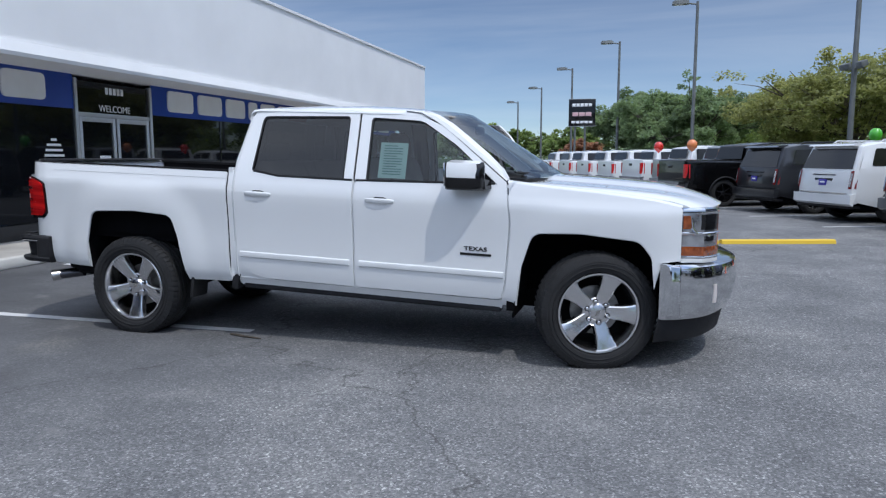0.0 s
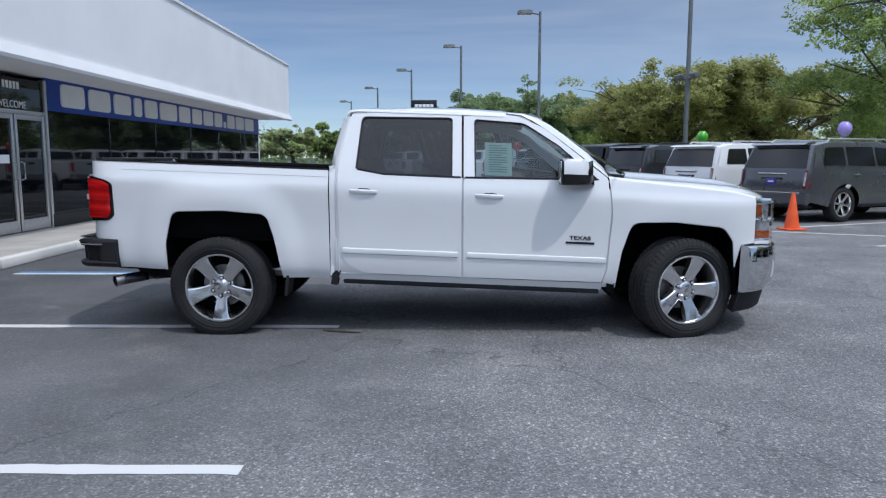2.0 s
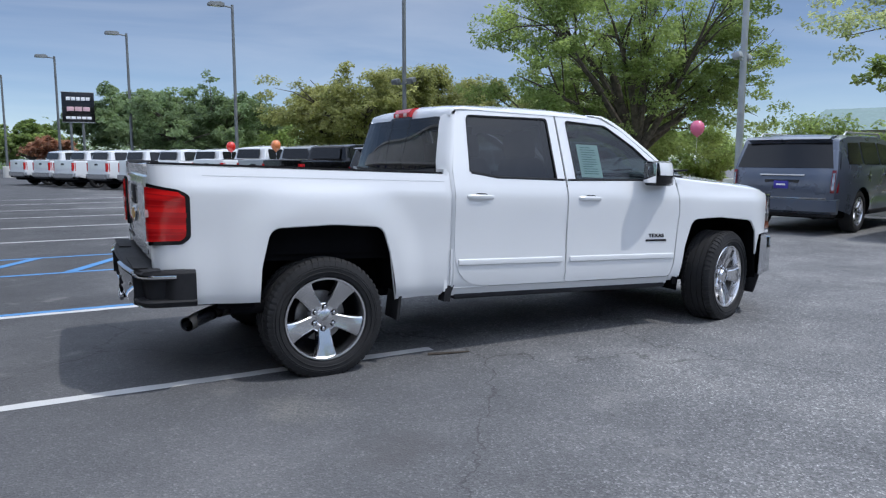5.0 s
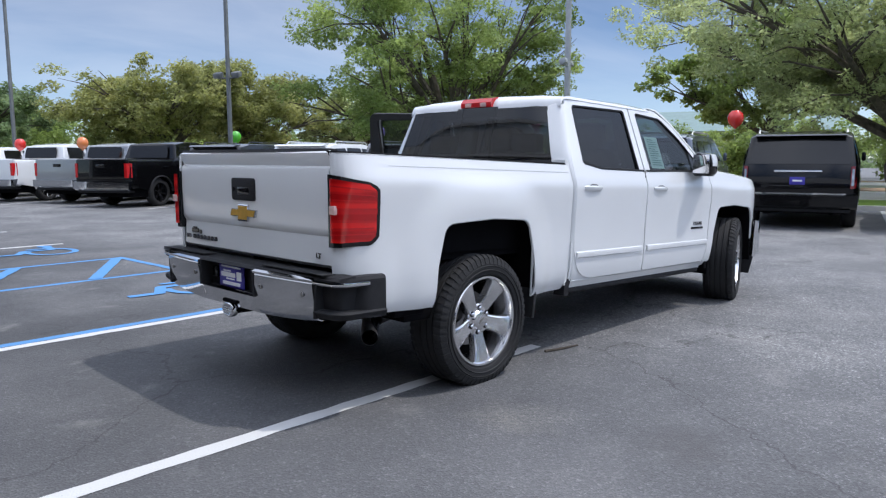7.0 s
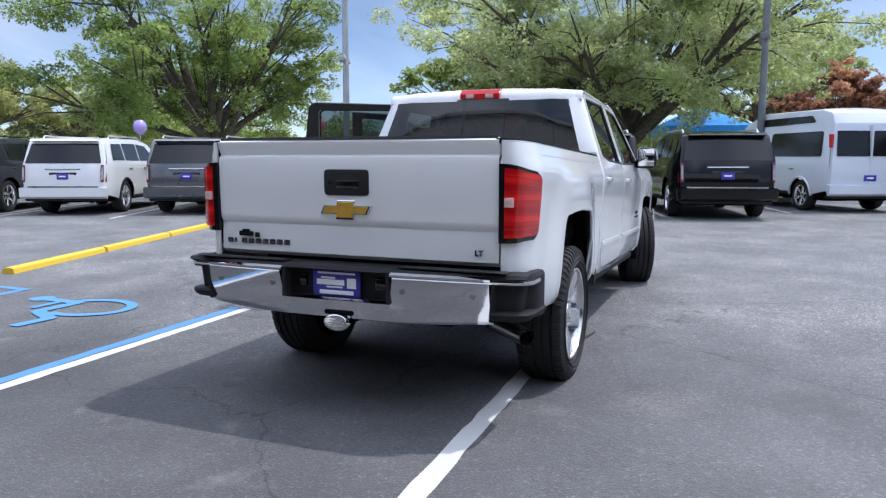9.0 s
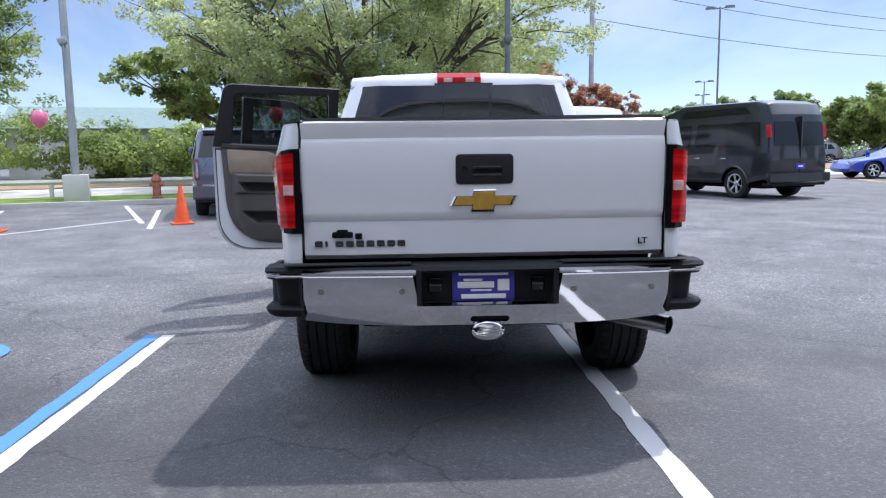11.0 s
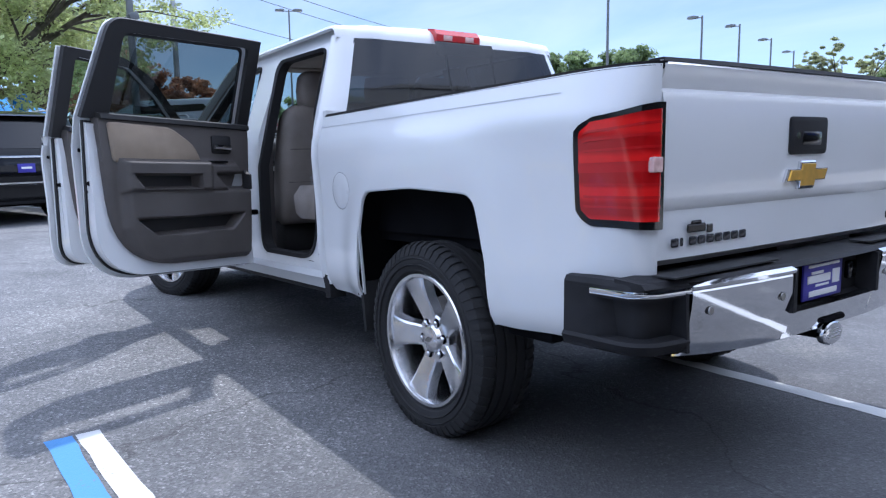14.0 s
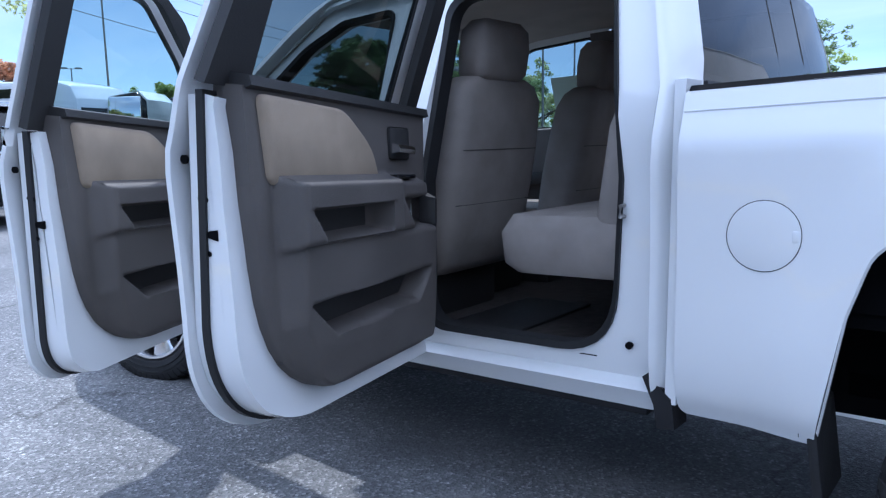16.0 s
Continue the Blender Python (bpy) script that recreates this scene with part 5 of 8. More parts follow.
# far woods all round
rng = np.random.default_rng(77)
blobs = []
for a in np.arange(-125, 128, 1.15):
    d = 100 + rng.uniform(-9, 12)
    rr = rng.uniform(2.6, 4.4)
    z = rng.uniform(0.6, 2.6)
    blobs.append((d * math.cos(radians(a)), d * math.sin(radians(a)) + 5, z, rr))
    blobs.append((d * math.cos(radians(a)) + 3, d * math.sin(radians(a)) + 5, 0.8, 3.4))
q = leaf_cloud(blobs, 110000, 0.27, rng, 0.9, 0.6)
tagged(new("far_woods", mesh_from("far_woods", q, M["leaf_dark"])), "far dark green woods round the place", "woods", kind="stuff")
blobs = []
for a in np.arange(-4, 76, 0.8):
    d = 44 + rng.uniform(-3, 6)
    blobs.append((d * math.cos(radians(a)) - 4, d * math.sin(radians(a)) + 3, rng.uniform(0.5, 3.0), rng.uniform(1.2, 2.2)))
q = leaf_cloud(blobs, 120000, 0.115, rng, 0.9, 0.35, 6, 0.5)
tagged(new("bushes", mesh_from("bushes", q, M["leaf_green"])), "overgrown green bushes behind the road", "bushes", kind="stuff")


# ---------- verge, road and island ----------
def patch(name, pts, z, material, label, cat):
    bm = bmesh.new()
    area = sum(a[0] * b[1] - b[0] * a[1] for a, b in zip(pts, pts[1:] + pts[:1]))
    pts = pts if area > 0 else pts[::-1]
    up = [bm.verts.new((px, py, z)) for px, py in pts]
    dn = [bm.verts.new((px, py, -0.15)) for px, py in pts]
    bm.faces.new(up)
    for k in range(len(pts)):
        j = (k + 1) % len(pts)
        bm.faces.new([dn[k], dn[j], up[j], up[k]])
    return solid(name, bm, material, label, cat, kind="structure")


d18 = Vector((math.cos(radians(18)), math.sin(radians(18))))
n18 = Vector((-d18.y, d18.x))
o = Vector((12.8, 9.0))


def rel(a, b):
    p = o + d18 * a + n18 * b
    return (p.x, p.y)


patch("verge", [rel(0, -16), rel(4.0, -16), rel(4.0, 40), rel(0, 40)], 0.06, M["grass"], "strip of bright mown grass beside the lot", "grass")
patch("verge_kerb", [rel(-0.2, -16), rel(-0.004, -16), rel(-0.004, 40), rel(-0.2, 40)], 0.12, M["pale_concrete"], "pale concrete kerb along the grass", "kerb")
patch("road", [rel(4.2, -60), rel(11, -60), rel(11, 60), rel(4.2, 60)], 0.03, M["pale_concrete"], "pale concrete road beyond the grass", "road")
patch("far_verge", [rel(11.2, -60), rel(24, -60), rel(24, 60), rel(11.2, 60)], 0.05, M["dry_earth"], "bare tan earth beyond the road", "ground")
rail = thing("guard_rail", "low pale rail along the road", "rail", Matrix(), kind="structure")
for b in range(-14, 40, 3):
    p = rel(4.1, b)
    part("post", box((p[0] - 0.05, p[1] - 0.05, 0), (p[0] + 0.05, p[1] + 0.05, 0.55)), M["pale_concrete"], rail)
p0, p1 = rel(4.1, -14), rel(4.1, 38)
part("beam", tube([(p0[0], p0[1], 0.5), (p1[0], p1[1], 0.5)], 0.09, 6), M["pale_concrete"], rail)
hy = thing("fire_hydrant", "faded red cast iron fire hydrant on the grass", "hydrant", pose(*rel(1.2, 4.0), 0.06))
part("barrel", lathe([(0.16, 0), (0.16, 0.05), (0.11, 0.07), (0.11, 0.48), (0.14, 0.50), (0.14, 0.54), (0.10, 0.62), (0.04, 0.68), (0.03, 0.74), (0, 0.74)], 18, "z"), mat("faded_red_iron", (0.36, 0.12, 0.09), 0.7, var=0.3, vscale=8), hy)
for s in (-1, 1):
    part("nozzle", tube([(0, s * 0.08, 0.40), (0, s * 0.19, 0.40)], 0.055, 10), bpy.data.materials["faded_red_iron"], hy)
part("bollard", tube([(0, 0, 0), (0, 0, 0.7)], 0.05, 8), M["pole"], hy)

isl = []
for a in lin(0, 2 * math.pi, 41)[:-1]:
    ca, sa = 10.5 * math.copysign(abs(math.cos(a)) ** 0.8, math.cos(a)), 3.6 * math.copysign(abs(math.sin(a)) ** 0.8, math.sin(a))
    isl.append((20.5 + 0.53 * ca + 0.848 * sa, -24.6 - 0.848 * ca + 0.53 * sa))
patch("island_kerb", isl, 0.14, M["pale_concrete"], "pale kerb round a planted island", "kerb")
patch("island_bed", [(20.5 + (px - 20.5) * 0.955, -24.6 + (py + 24.6) * 0.955) for px, py in isl], 0.20, M["mulch"], "brown bark mulch bed", "mulch")


def bush(x, y, r, material, label, seed, n=1500):
    rng = np.random.default_rng(seed)
    root = thing("round_bush", label, "bush", pose(x, y, 0.12), "clipped bushes of the island")
    q = leaf_cloud([(0, 0, r * 0.55, r)], n * 3, 0.042, rng, 0.8, 0.82)
    me = mesh_from("foliage", q, material)
    c = new("foliage", me)
    c.parent = root
    part("core", lathe([(0, r * 1.15), (r * 0.5, r * 1.0), (r * 0.8, r * 0.6), (r * 0.8, r * 0.2), (r * 0.3, -0.05), (0, -0.05)], 12, "z"), M["bark"], root)


rb = random.Random(5)
for i in range(22):
    bush(19.35 + rb.uniform(-2.6, 5.2), -21.64 + rb.uniform(-2.0, 2.2), rb.uniform(0.55, 0.75), M["leaf_hedge"], "clipped round green bush in the island bed", 200 + i)
for i, (x, y) in enumerate(((15.2, -21.0), (15.9, -21.6), (14.9, -22.0), (15.6, -22.7), (16.4, -20.4), (15.4, -23.6))):
    bush(x + 1.15, y + 0.96, 0.42, M["leaf_lime"], "clipped bright yellow-green bush in the island bed", 300 + i, 900)
strip("kerb_line", 9.0, -9.0, 24.0, -12.5, 0.14, M["yellow_line"], "faded yellow line across the lot", group="far markings")
strip("kerb_line", 13.0, -27.0, 19.0, -35.0, 0.14, M["yellow_line"], "faded yellow line across the lot", group="far markings")
patch("far_drive", [(12.5, -29.0), (20.5, -28.8), (30, -60), (5, -60)], 0.01, M["concrete"], "tan concrete driveway", "road")

# blue pop-up tent beyond the cars
tent = thing("blue_tent", "bright blue fabric canopy on thin legs beyond the cars", "tent", pose(26.5, 5.2, 0, 0, 0, 10))
tm = mat("blue_tent_fabric", (0.03, 0.27, 0.72), 0.8, var=0.1)
part("canopy", loft([[(-s, -s, z), (s, -s, z), (s, s, z), (-s, s, z)] for s, z in ((1.9, 2.2), (1.9, 2.6), (1.0, 3.05), (0.05, 3.45))]), tm, tent)
for sx in (-1.82, 1.82):
    for sy in (-1.82, 1.82):
        part("leg", tube([(sx, sy, 0), (sx, sy, 2.25)], 0.025, 6), M["alu"], tent)
# low green roofed building across the road
fb = thing("far_building", "low pale building with a green roof among trees", "building", pose(44, 24, 0, 0, 0, 20))
part("wall", box((-5, -8, 0), (5, 8, 3.0)), M["pale_concrete"], fb)
part("roof", loft([[(-5.4, yv, 3.0), (5.4, yv, 3.0), (0, yv, 4.6)] for yv in (-8.4, 8.4)]), mat("green_metal_roof", (0.16, 0.24, 0.22), 0.5, var=0.1), fb)

REAR_SWING, FRONT_SWING, STEER = -74.5, -62, 17


# ---------- the white pickup ----------
RAKE = 0.037
truck = thing("pickup_truck", "white crew cab pickup with two doors standing open on one side", "pickup", pose(-3.88, 5.8115, 0, 0, 0, -1.1))
AX_R, AX_F, RW = 0.0, 3.655, 0.392
WHITE, BLACK = M["white_paint"], M["plastic"]


def rk(bm):
    """Bring the body to its rake, higher at the back."""
    for v in bm.verts:
        v.co.z -= RAKE * v.co.x
    return bm


def tp(name, bm, material, parent=None, label="", sharp=32):
    return part(name, rk(bm), material, parent or truck, label, sharp)


SECTION = [(0.44, 0.845), (0.49, 0.868), (0.53, 0.892), (0.60, 0.905), (0.70, 0.912), (0.85, 0.914), (0.95, 0.918), (1.05, 0.925), (1.13, 0.930), (1.175, 0.931), (1.20, 0.927), (1.225, 0.917), (1.27, 0.904), (1.31, 0.893), (1.335, 0.884), (1.36, 0.876), (1.80, 0.722), (1.9, 0.69)]


def half(x, z):
    """Half the body's width at a place along it and a height."""
    h = interp(z, SECTION)
    if z < 1.32:
        for ax, zc, k in ((AX_R, 0.40, 1.1), (AX_F, 0.44, 0.45)):
            dx, dz = (x - ax) / 0.475, (z - zc) / 0.58
            d = (abs(dx) ** 3 + abs(max(dz, 0)) ** 3) ** (1 / 3)
            u = min(1, max(0, (1.50 - d) / 0.42))
            h += 0.030 * u * u * (3 - 2 * u) * k * min(1, max(0, (1.235 - z) / 0.075))
    if x < -0.78:
        u = min(1, (-0.78 - x) / 0.245)
        h -= (h - 0.786) * (1 - math.sqrt(max(0, 1 - u * u)))
    if x > 3.85:
        h -= 0.16 * ((x - 3.85) / 0.45) ** 2
    return h


ARCH_R = [(0.488, 0.47), (0.430, 0.80, 0.10), (0.378, 0.968, 0.09), (0.04, 0.984, 0.5), (-0.358, 0.962, 0.09), (-0.418, 0.72, 0.10), (-0.428, 0.50)]
ARCH_F = [(3.968, 0.70), (3.948, 0.90, 0.08), (3.872, 1.002, 0.10), (3.50, 1.028, 0.5), (3.175, 1.012, 0.10), (3.100, 0.78, 0.10), (3.062, 0.50)]

# bed sides, with the wheel arches cut into them
for s in (-1, 1):
    arch = [(px + (0.03 if s > 0 and px > 0.3 else 0), *pr) for px, *pr in ARCH_R]
    o = fillet([(0.853, 1.318, 0.01), (-1.0245, 1.322), (-1.0245, 0.50), *arch[::-1], (0.853, 0.475, 0.03)], 6)
    side = tp("bed_side", skin([o], half, s, 0.012, 0.03, 0.028, (-0.80, -0.83, -0.90, -0.945, -0.97, -0.985, -1.0, -1.01, -1.017, -1.0215)), WHITE, None, "white bed side")
    tp("wheel_lip", loft([[(x, s * (half(x, z) + 0.0006), z), (x, s * (half(x, z) - 0.014), z), (x * 0.992, s * (half(x, z) - 0.014), z - 0.007), (x * 0.992, s * (half(x, z) - 0.004), z - 0.006)] for x, z in fillet(arch, 6)]), WHITE, side)
    tp("rail_cap", loft([[(x, s * w, 1.317), (x, s * (w - 0.012), 1.331), (x, s * min(0.80, w - 0.03), 1.331), (x, s * min(0.795, w - 0.035), 1.308)] for x in lin(-1.0235, -0.98, 6) + lin(-0.96, -0.75, 8) + lin(-0.70, 0.845, 12) for w in [half(x, 1.318) + 0.001]]), M["rail_black"], side, "black rail cap")
    tp("bed_inner", box((-0.98, min(s * 0.80, s * 0.815), 0.78), (0.84, max(s * 0.80, s * 0.815), 1.312)), M["dark"], side)
    # crease along the bed's upper edge, its shade painted as a grey strip
    tp("crease_shade", loft([[(x, s * (half(x, 1.267) + 0.0008), 1.2680), (x, s * (half(x, 1.263) + 0.0008), 1.2658), (x, s * (half(x, 1.26) - 0.004), 1.266)] for x in lin(-0.74, 0.85, 40)]), M["crease_shade_grey"], side, "narrow grey strip painting the crease's shade")
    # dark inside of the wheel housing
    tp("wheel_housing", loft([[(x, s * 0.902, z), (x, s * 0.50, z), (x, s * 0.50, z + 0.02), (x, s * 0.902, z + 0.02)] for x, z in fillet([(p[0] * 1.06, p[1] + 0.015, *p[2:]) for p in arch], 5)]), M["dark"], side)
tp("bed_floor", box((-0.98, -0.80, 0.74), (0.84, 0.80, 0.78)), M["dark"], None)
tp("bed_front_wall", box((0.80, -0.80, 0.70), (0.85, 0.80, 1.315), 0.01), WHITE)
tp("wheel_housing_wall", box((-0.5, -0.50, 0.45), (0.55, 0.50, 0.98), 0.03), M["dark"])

# tailgate
GATE = [(0.738, -1.000), (0.758, -1.026), (0.86, -1.021), (0.888, -1.019), (0.902, -1.017), (0.924, -1.031), (0.945, -1.034), (1.10, -1.037), (1.225, -1.036), (1.245, -1.031), (1.257, -1.017), (1.296, -1.035), (1.322, -1.040), (1.335, -1.022)]
gate = tp("tailgate", sheet([g_[0] for g_ in GATE], lin(-0.781, 0.781, 21), lambda z, y: (interp(z, GATE) + 0.014 * (abs(y) / 0.781) ** 6, y, z), 0.03), WHITE, None, "white tailgate")
tp("gate_cap", loft([[(-1.037 + 0.02 * (abs(y) / 0.768) ** 4, y, 1.330), (-1.03 + 0.02 * (abs(y) / 0.768) ** 4, y, 1.344), (-0.96, y, 1.344), (-0.955, y, 1.330)] for y in lin(-0.77, 0.77, 11)]), BLACK, gate, "black top cap")
gh = tp("gate_handle", loft([[(-1.030 - d, y, z) for y, z in fillet([(-0.125 + i, 1.055 + i, .02), (0.125 - i, 1.055 + i, .02), (0.125 - i, 1.185 - i, .02), (-0.125 + i, 1.185 - i, .02)], 3)] for d, i in ((0, 0), (0.014, 0.002), (0.018, 0.012))]), BLACK, gate, "black tailgate handle bezel")
tp("grip", box((-1.052, -0.075, 1.085), (-1.04, 0.055, 1.135), 0.008), M["gloss_black"], gh)
tp("lock", tube([(-1.046, 0.085, 1.12), (-1.052, 0.085, 1.12)], 0.012, 12), M["chrome"], gh)


def bowtie(sx, sz):
    """A plain cross-shaped emblem."""
    return [(-0.145 * sx, -0.022 * sz), (-0.05 * sx, -0.022 * sz), (-0.055 * sx, -0.048 * sz), (0.045 * sx, -0.048 * sz), (0.05 * sx, -0.022 * sz), (0.125 * sx, -0.022 * sz), (0.145 * sx, 0.022 * sz), (0.05 * sx, 0.022 * sz), (0.055 * sx, 0.048 * sz), (-0.045 * sx, 0.048 * sz), (-0.05 * sx, 0.022 * sz), (-0.125 * sx, 0.022 * sz)]


em = tp("emblem", loft([[(-1.028, 0.005 - a, 0.985 + b) for a, b in bowtie(1, 1)], [(-1.044, 0.005 - a, 0.985 + b) for a, b in bowtie(1, 1)], [(-1.048, 0.005 - a, 0.985 + b) for a, b in bowtie(0.95, 0.9)]]), M["chrome"], gate, "chrome-edged gold cross emblem")
tp("emblem_face", loft([[(-1.048, 0.005 - a, 0.985 + b) for a, b in bowtie(0.90, 0.80)], [(-1.0515, 0.005 - a, 0.985 + b) for a, b in bowtie(0.88, 0.76)]]), M["gold"], em)
for i in range(9):
    w = 0.012 if i == 1 else 0.034
    y0 = 0.735 - i * 0.0445
    tp("badge_bar", box((-1.0305, y0 - w, 0.794), (-1.024, y0, 0.820), 0.005, 2), M["dark_chrome"], gate, "dark plain bar in place of a letter")
bm = bmesh.new()
add_box(bm, (-1.0305, 0.57, 0.832), (-1.026, 0.66, 0.858), 0.004, 1)
add_box(bm, (-1.0305, 0.53, 0.826), (-1.026, 0.56, 0.852), 0.003, 1)
add_box(bm, (-1.0305, 0.59, 0.856), (-1.026, 0.64, 0.868), 0.004, 1)
tp("dealer_badge", bm, M["gloss_black"], gate, "small dark plain badge")
bm = text_mesh("LT", 0.038, 0.002, 0.001)
xform(bm, Matrix.Translation((-1.029, -0.69, 0.80)) @ Euler((radians(90), 0, radians(-90))).to_matrix().to_4x4())
tp("badge", bm, M["gloss_black"], gate, "small dark letters LT")

# tail lamps, wrapped round the corners
def slant(z, w):
    """Lower the lamp's upper edge and lift its lower one towards the front end."""
    return z - 0.042 * w * max(0, (z - 1.037) / 0.175) ** 1.5 + 0.014 * w * max(0, (1.037 - z) / 0.175) ** 1.5


for s in (-1, 1):
    def ring(z):
        e = max(0, abs(z - 1.037) / 0.175 - 0.72) / 0.28
        fx = -0.815 - 0.035 * e * e
        hx = lambda x, w: half(x, min(slant(z, w), 1.17))
        a = [(-1.034, 0.785), (-1.040, 0.83), (-1.015, 0.868), (-0.95, hx(-0.95, 0.5) + 0.004), (-0.88, hx(-0.88, 0.75) + 0.005), (fx, hx(fx, 1) + 0.003), (fx, hx(fx, 1) - 0.03), (-0.97, 0.80), (-1.0, 0.785)]
        return [(x, s * y, slant(z, w)) for (x, y), w in zip(a, (0, 0.05, 0.2, 0.5, 0.75, 1, 1, 0.3, 0))]
    zs = [0.853, 0.860, 0.872, 0.90, 0.95, 1.037, 1.12, 1.175, 1.200, 1.210, 1.216]
    lamp = tp("tail_lamp", loft([ring(z) for z in zs]), M["gloss_black"], None, "red tail lamp in a black housing")

    def lens(z0, z1, x1b, name, material, lo=0.008):
        rows = []
        for z in lin(z0, z1, 7):
            e = max(0, abs(z - 1.037) / 0.16 - 0.75) / 0.25
            x1 = x1b - 0.03 * e * e
            hx = lambda x, w: half(x, min(slant(z, w), 1.17))
            rows.append([(px, s * py, slant(z, pw)) for px, py, pw in ((-1.036 - lo, 0.814, 0), (-1.042 - lo, 0.835, 0.05), (-1.017 - lo, 0.872 + lo, 0.2), (-0.95, hx(-0.95, 0.5) + 0.006 + lo, 0.5), (-0.88, hx(-0.88, 0.75) + 0.006 + lo, 0.75), (x1, hx(x1, 1) + 0.005 + lo, 1), (x1, hx(x1, 1) - 0.01, 1), (-0.97, 0.80, 0.3))])
        tp(name, loft(rows), material, lamp, "", 62)
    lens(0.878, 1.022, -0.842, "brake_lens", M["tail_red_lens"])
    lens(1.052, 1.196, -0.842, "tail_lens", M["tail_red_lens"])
    lens(1.022, 1.052, -0.838, "side_lens", M["red_lens"], 0.006)
    for zc in (0.918, 0.948, 0.985, 1.092, 1.128, 1.160):
        lens(zc - 0.004, zc + 0.004, -0.856, "lens_rib", M["red_lens"], 0.0098)
    tp("reverse_lens", box((-1.0535, min(s * 0.815, s * 0.858), 1.018), (-1.03, max(s * 0.815, s * 0.858), 1.062), 0.004), M["reverse_lens"], lamp, "pale clear reversing lens")

# rear bumper


def bx(y):
    return -1.175 + 0.075 * (abs(y) / 0.95) ** 2.4


CH = [(0.452, 0.06), (0.458, 0.034), (0.50, 0.020), (0.56, 0.008), (0.62, -0.002), (0.675, -0.007), (0.692, 0.002), (0.700, 0.02)]
bumper = tp("rear_bumper", loft([[(bx(y) + 0.004, y, 0.700), (bx(y) + 0.02, y, 0.714), (-0.99, y, 0.722), (-0.99, y, 0.695), (bx(y) + 0.03, y, 0.69)] for y in lin(-0.94, 0.94, 25)]), BLACK, None, "chrome rear bumper with black step pad")
for s in (-1, 1):
    ys = lin(s * 0.30, s * 0.775, 12)
    tp("chrome_face", sheet(ys, range(len(CH)), lambda y, j: (bx(y) + CH[j][1], y - s * 0.055 * (1 if abs(y) < 0.31 else 0) * (0.6 - CH[j][0]) * 3, CH[j][0] + (0.03 if j < 2 else 0) * (abs(y) / 0.8) ** 3), 0.006), M["chrome"], bumper, "polished chrome face")
    tp("chrome_lip", loft([[(bx(y) - 0.009, y, 0.684), (bx(y) - 0.013, y, 0.694), (bx(y) + 0.006, y, 0.704), (bx(y) + 0.012, y, 0.690)] for y in lin(s * 0.30, s * 0.78, 8)]), M["chrome"], bumper)
    # rounded corner with a step pocket
    def path(e, x_end=-0.80):
        pts = [(bx(y) + e, y) for y in lin(0.775, 0.86, 4)]
        pts += [(-1.02 - (0.095 - e) * math.cos(w), 0.86 + (0.092 - e) * math.sin(w)) for w in lin(0.12, math.pi / 2, 7)]
        return pts + [(x, 0.952 - e) for x in lin(-1.0, x_end, 4)[1:]]

    def band(sect, x_end=-0.80):
        rings = [path(e, x_end) for z, e in sect]
        return loft([[(rings[j][i][0], s * rings[j][i][1], sect[j][0]) for j in range(len(sect))] for i in range(len(rings[0]))])
    tp("corner_cap", band([(0.664, 0.03), (0.664, 0.006), (0.700, 0.006), (0.716, 0.016), (0.720, 0.05)]), BLACK, bumper)
    tp("chrome_blade", band([(0.672, 0.01), (0.673, -0.001), (0.682, -0.003), (0.691, -0.001), (0.692, 0.01)], -0.91), M["chrome"], bumper)
    tp("corner_back", band([(0.53, 0.075), (0.53, 0.055), (0.67, 0.040), (0.67, 0.075)], -0.94), M["plastic"], bumper)
    tp("corner_step", band([(0.500, 0.06), (0.502, 0.022), (0.515, 0.004), (0.535, -0.004), (0.545, 0.004), (0.548, 0.08)]), BLACK, bumper, "black corner step")
    tp("corner_end", loft([[(x, s * (0.952 - e), 0.505), (x, s * (0.952 - e), 0.69), (x, s * 0.88, 0.69), (x, s * 0.88, 0.505)] for x, e in ((-0.975, 0.055), (-0.94, 0.02), (-0.91, 0.004), (-0.80, 0.006))]), BLACK, bumper)
    tp("corner_cheek", loft([[(bx(0.78) + 0.0, s * y, 0.50), (bx(0.78) + 0.0, s * (y + 0.012 * s * s), 0.69), (-0.99, s * (y + 0.012), 0.69), (-0.99, s * y, 0.50)] for y in (0.772, 0.786)]), BLACK, bumper)
    for yy in (0.36, 0.70):
        tp("parking_sensor", tube([(bx(yy) - 0.004, s * yy, 0.615), (bx(yy) - 0.0075, s * yy, 0.615)], [0.0135, 0.012], 16), M["steel"], bumper)
    tp("tread_pad", loft([[(x, s * y, 0.7225) for y in (0.32, 0.85)] + [(x, s * y, 0.7275) for y in (0.85, 0.32)] for x in (-1.13, -1.05)]), M["rubber"], bumper)
tp("chrome_centre", sheet(lin(-0.30, 0.30, 9), range(4), lambda y, j: (bx(y) + (0.056, 0.032, 0.011, 0.03)[j], y, (0.454, 0.462, 0.548, 0.560)[j]), 0.006), M["chrome"], bumper, "polished chrome lower middle")
tp("plate_recess", loft([[(bx(0) + 0.055, y, 0.55), (bx(0) + 0.075, y, 0.56), (bx(0) + 0.075, y, 0.70), (bx(0) + 0.12, y, 0.71), (bx(0) + 0.12, y, 0.54)] for y in (-0.30, 0.30)]), BLACK, bumper)
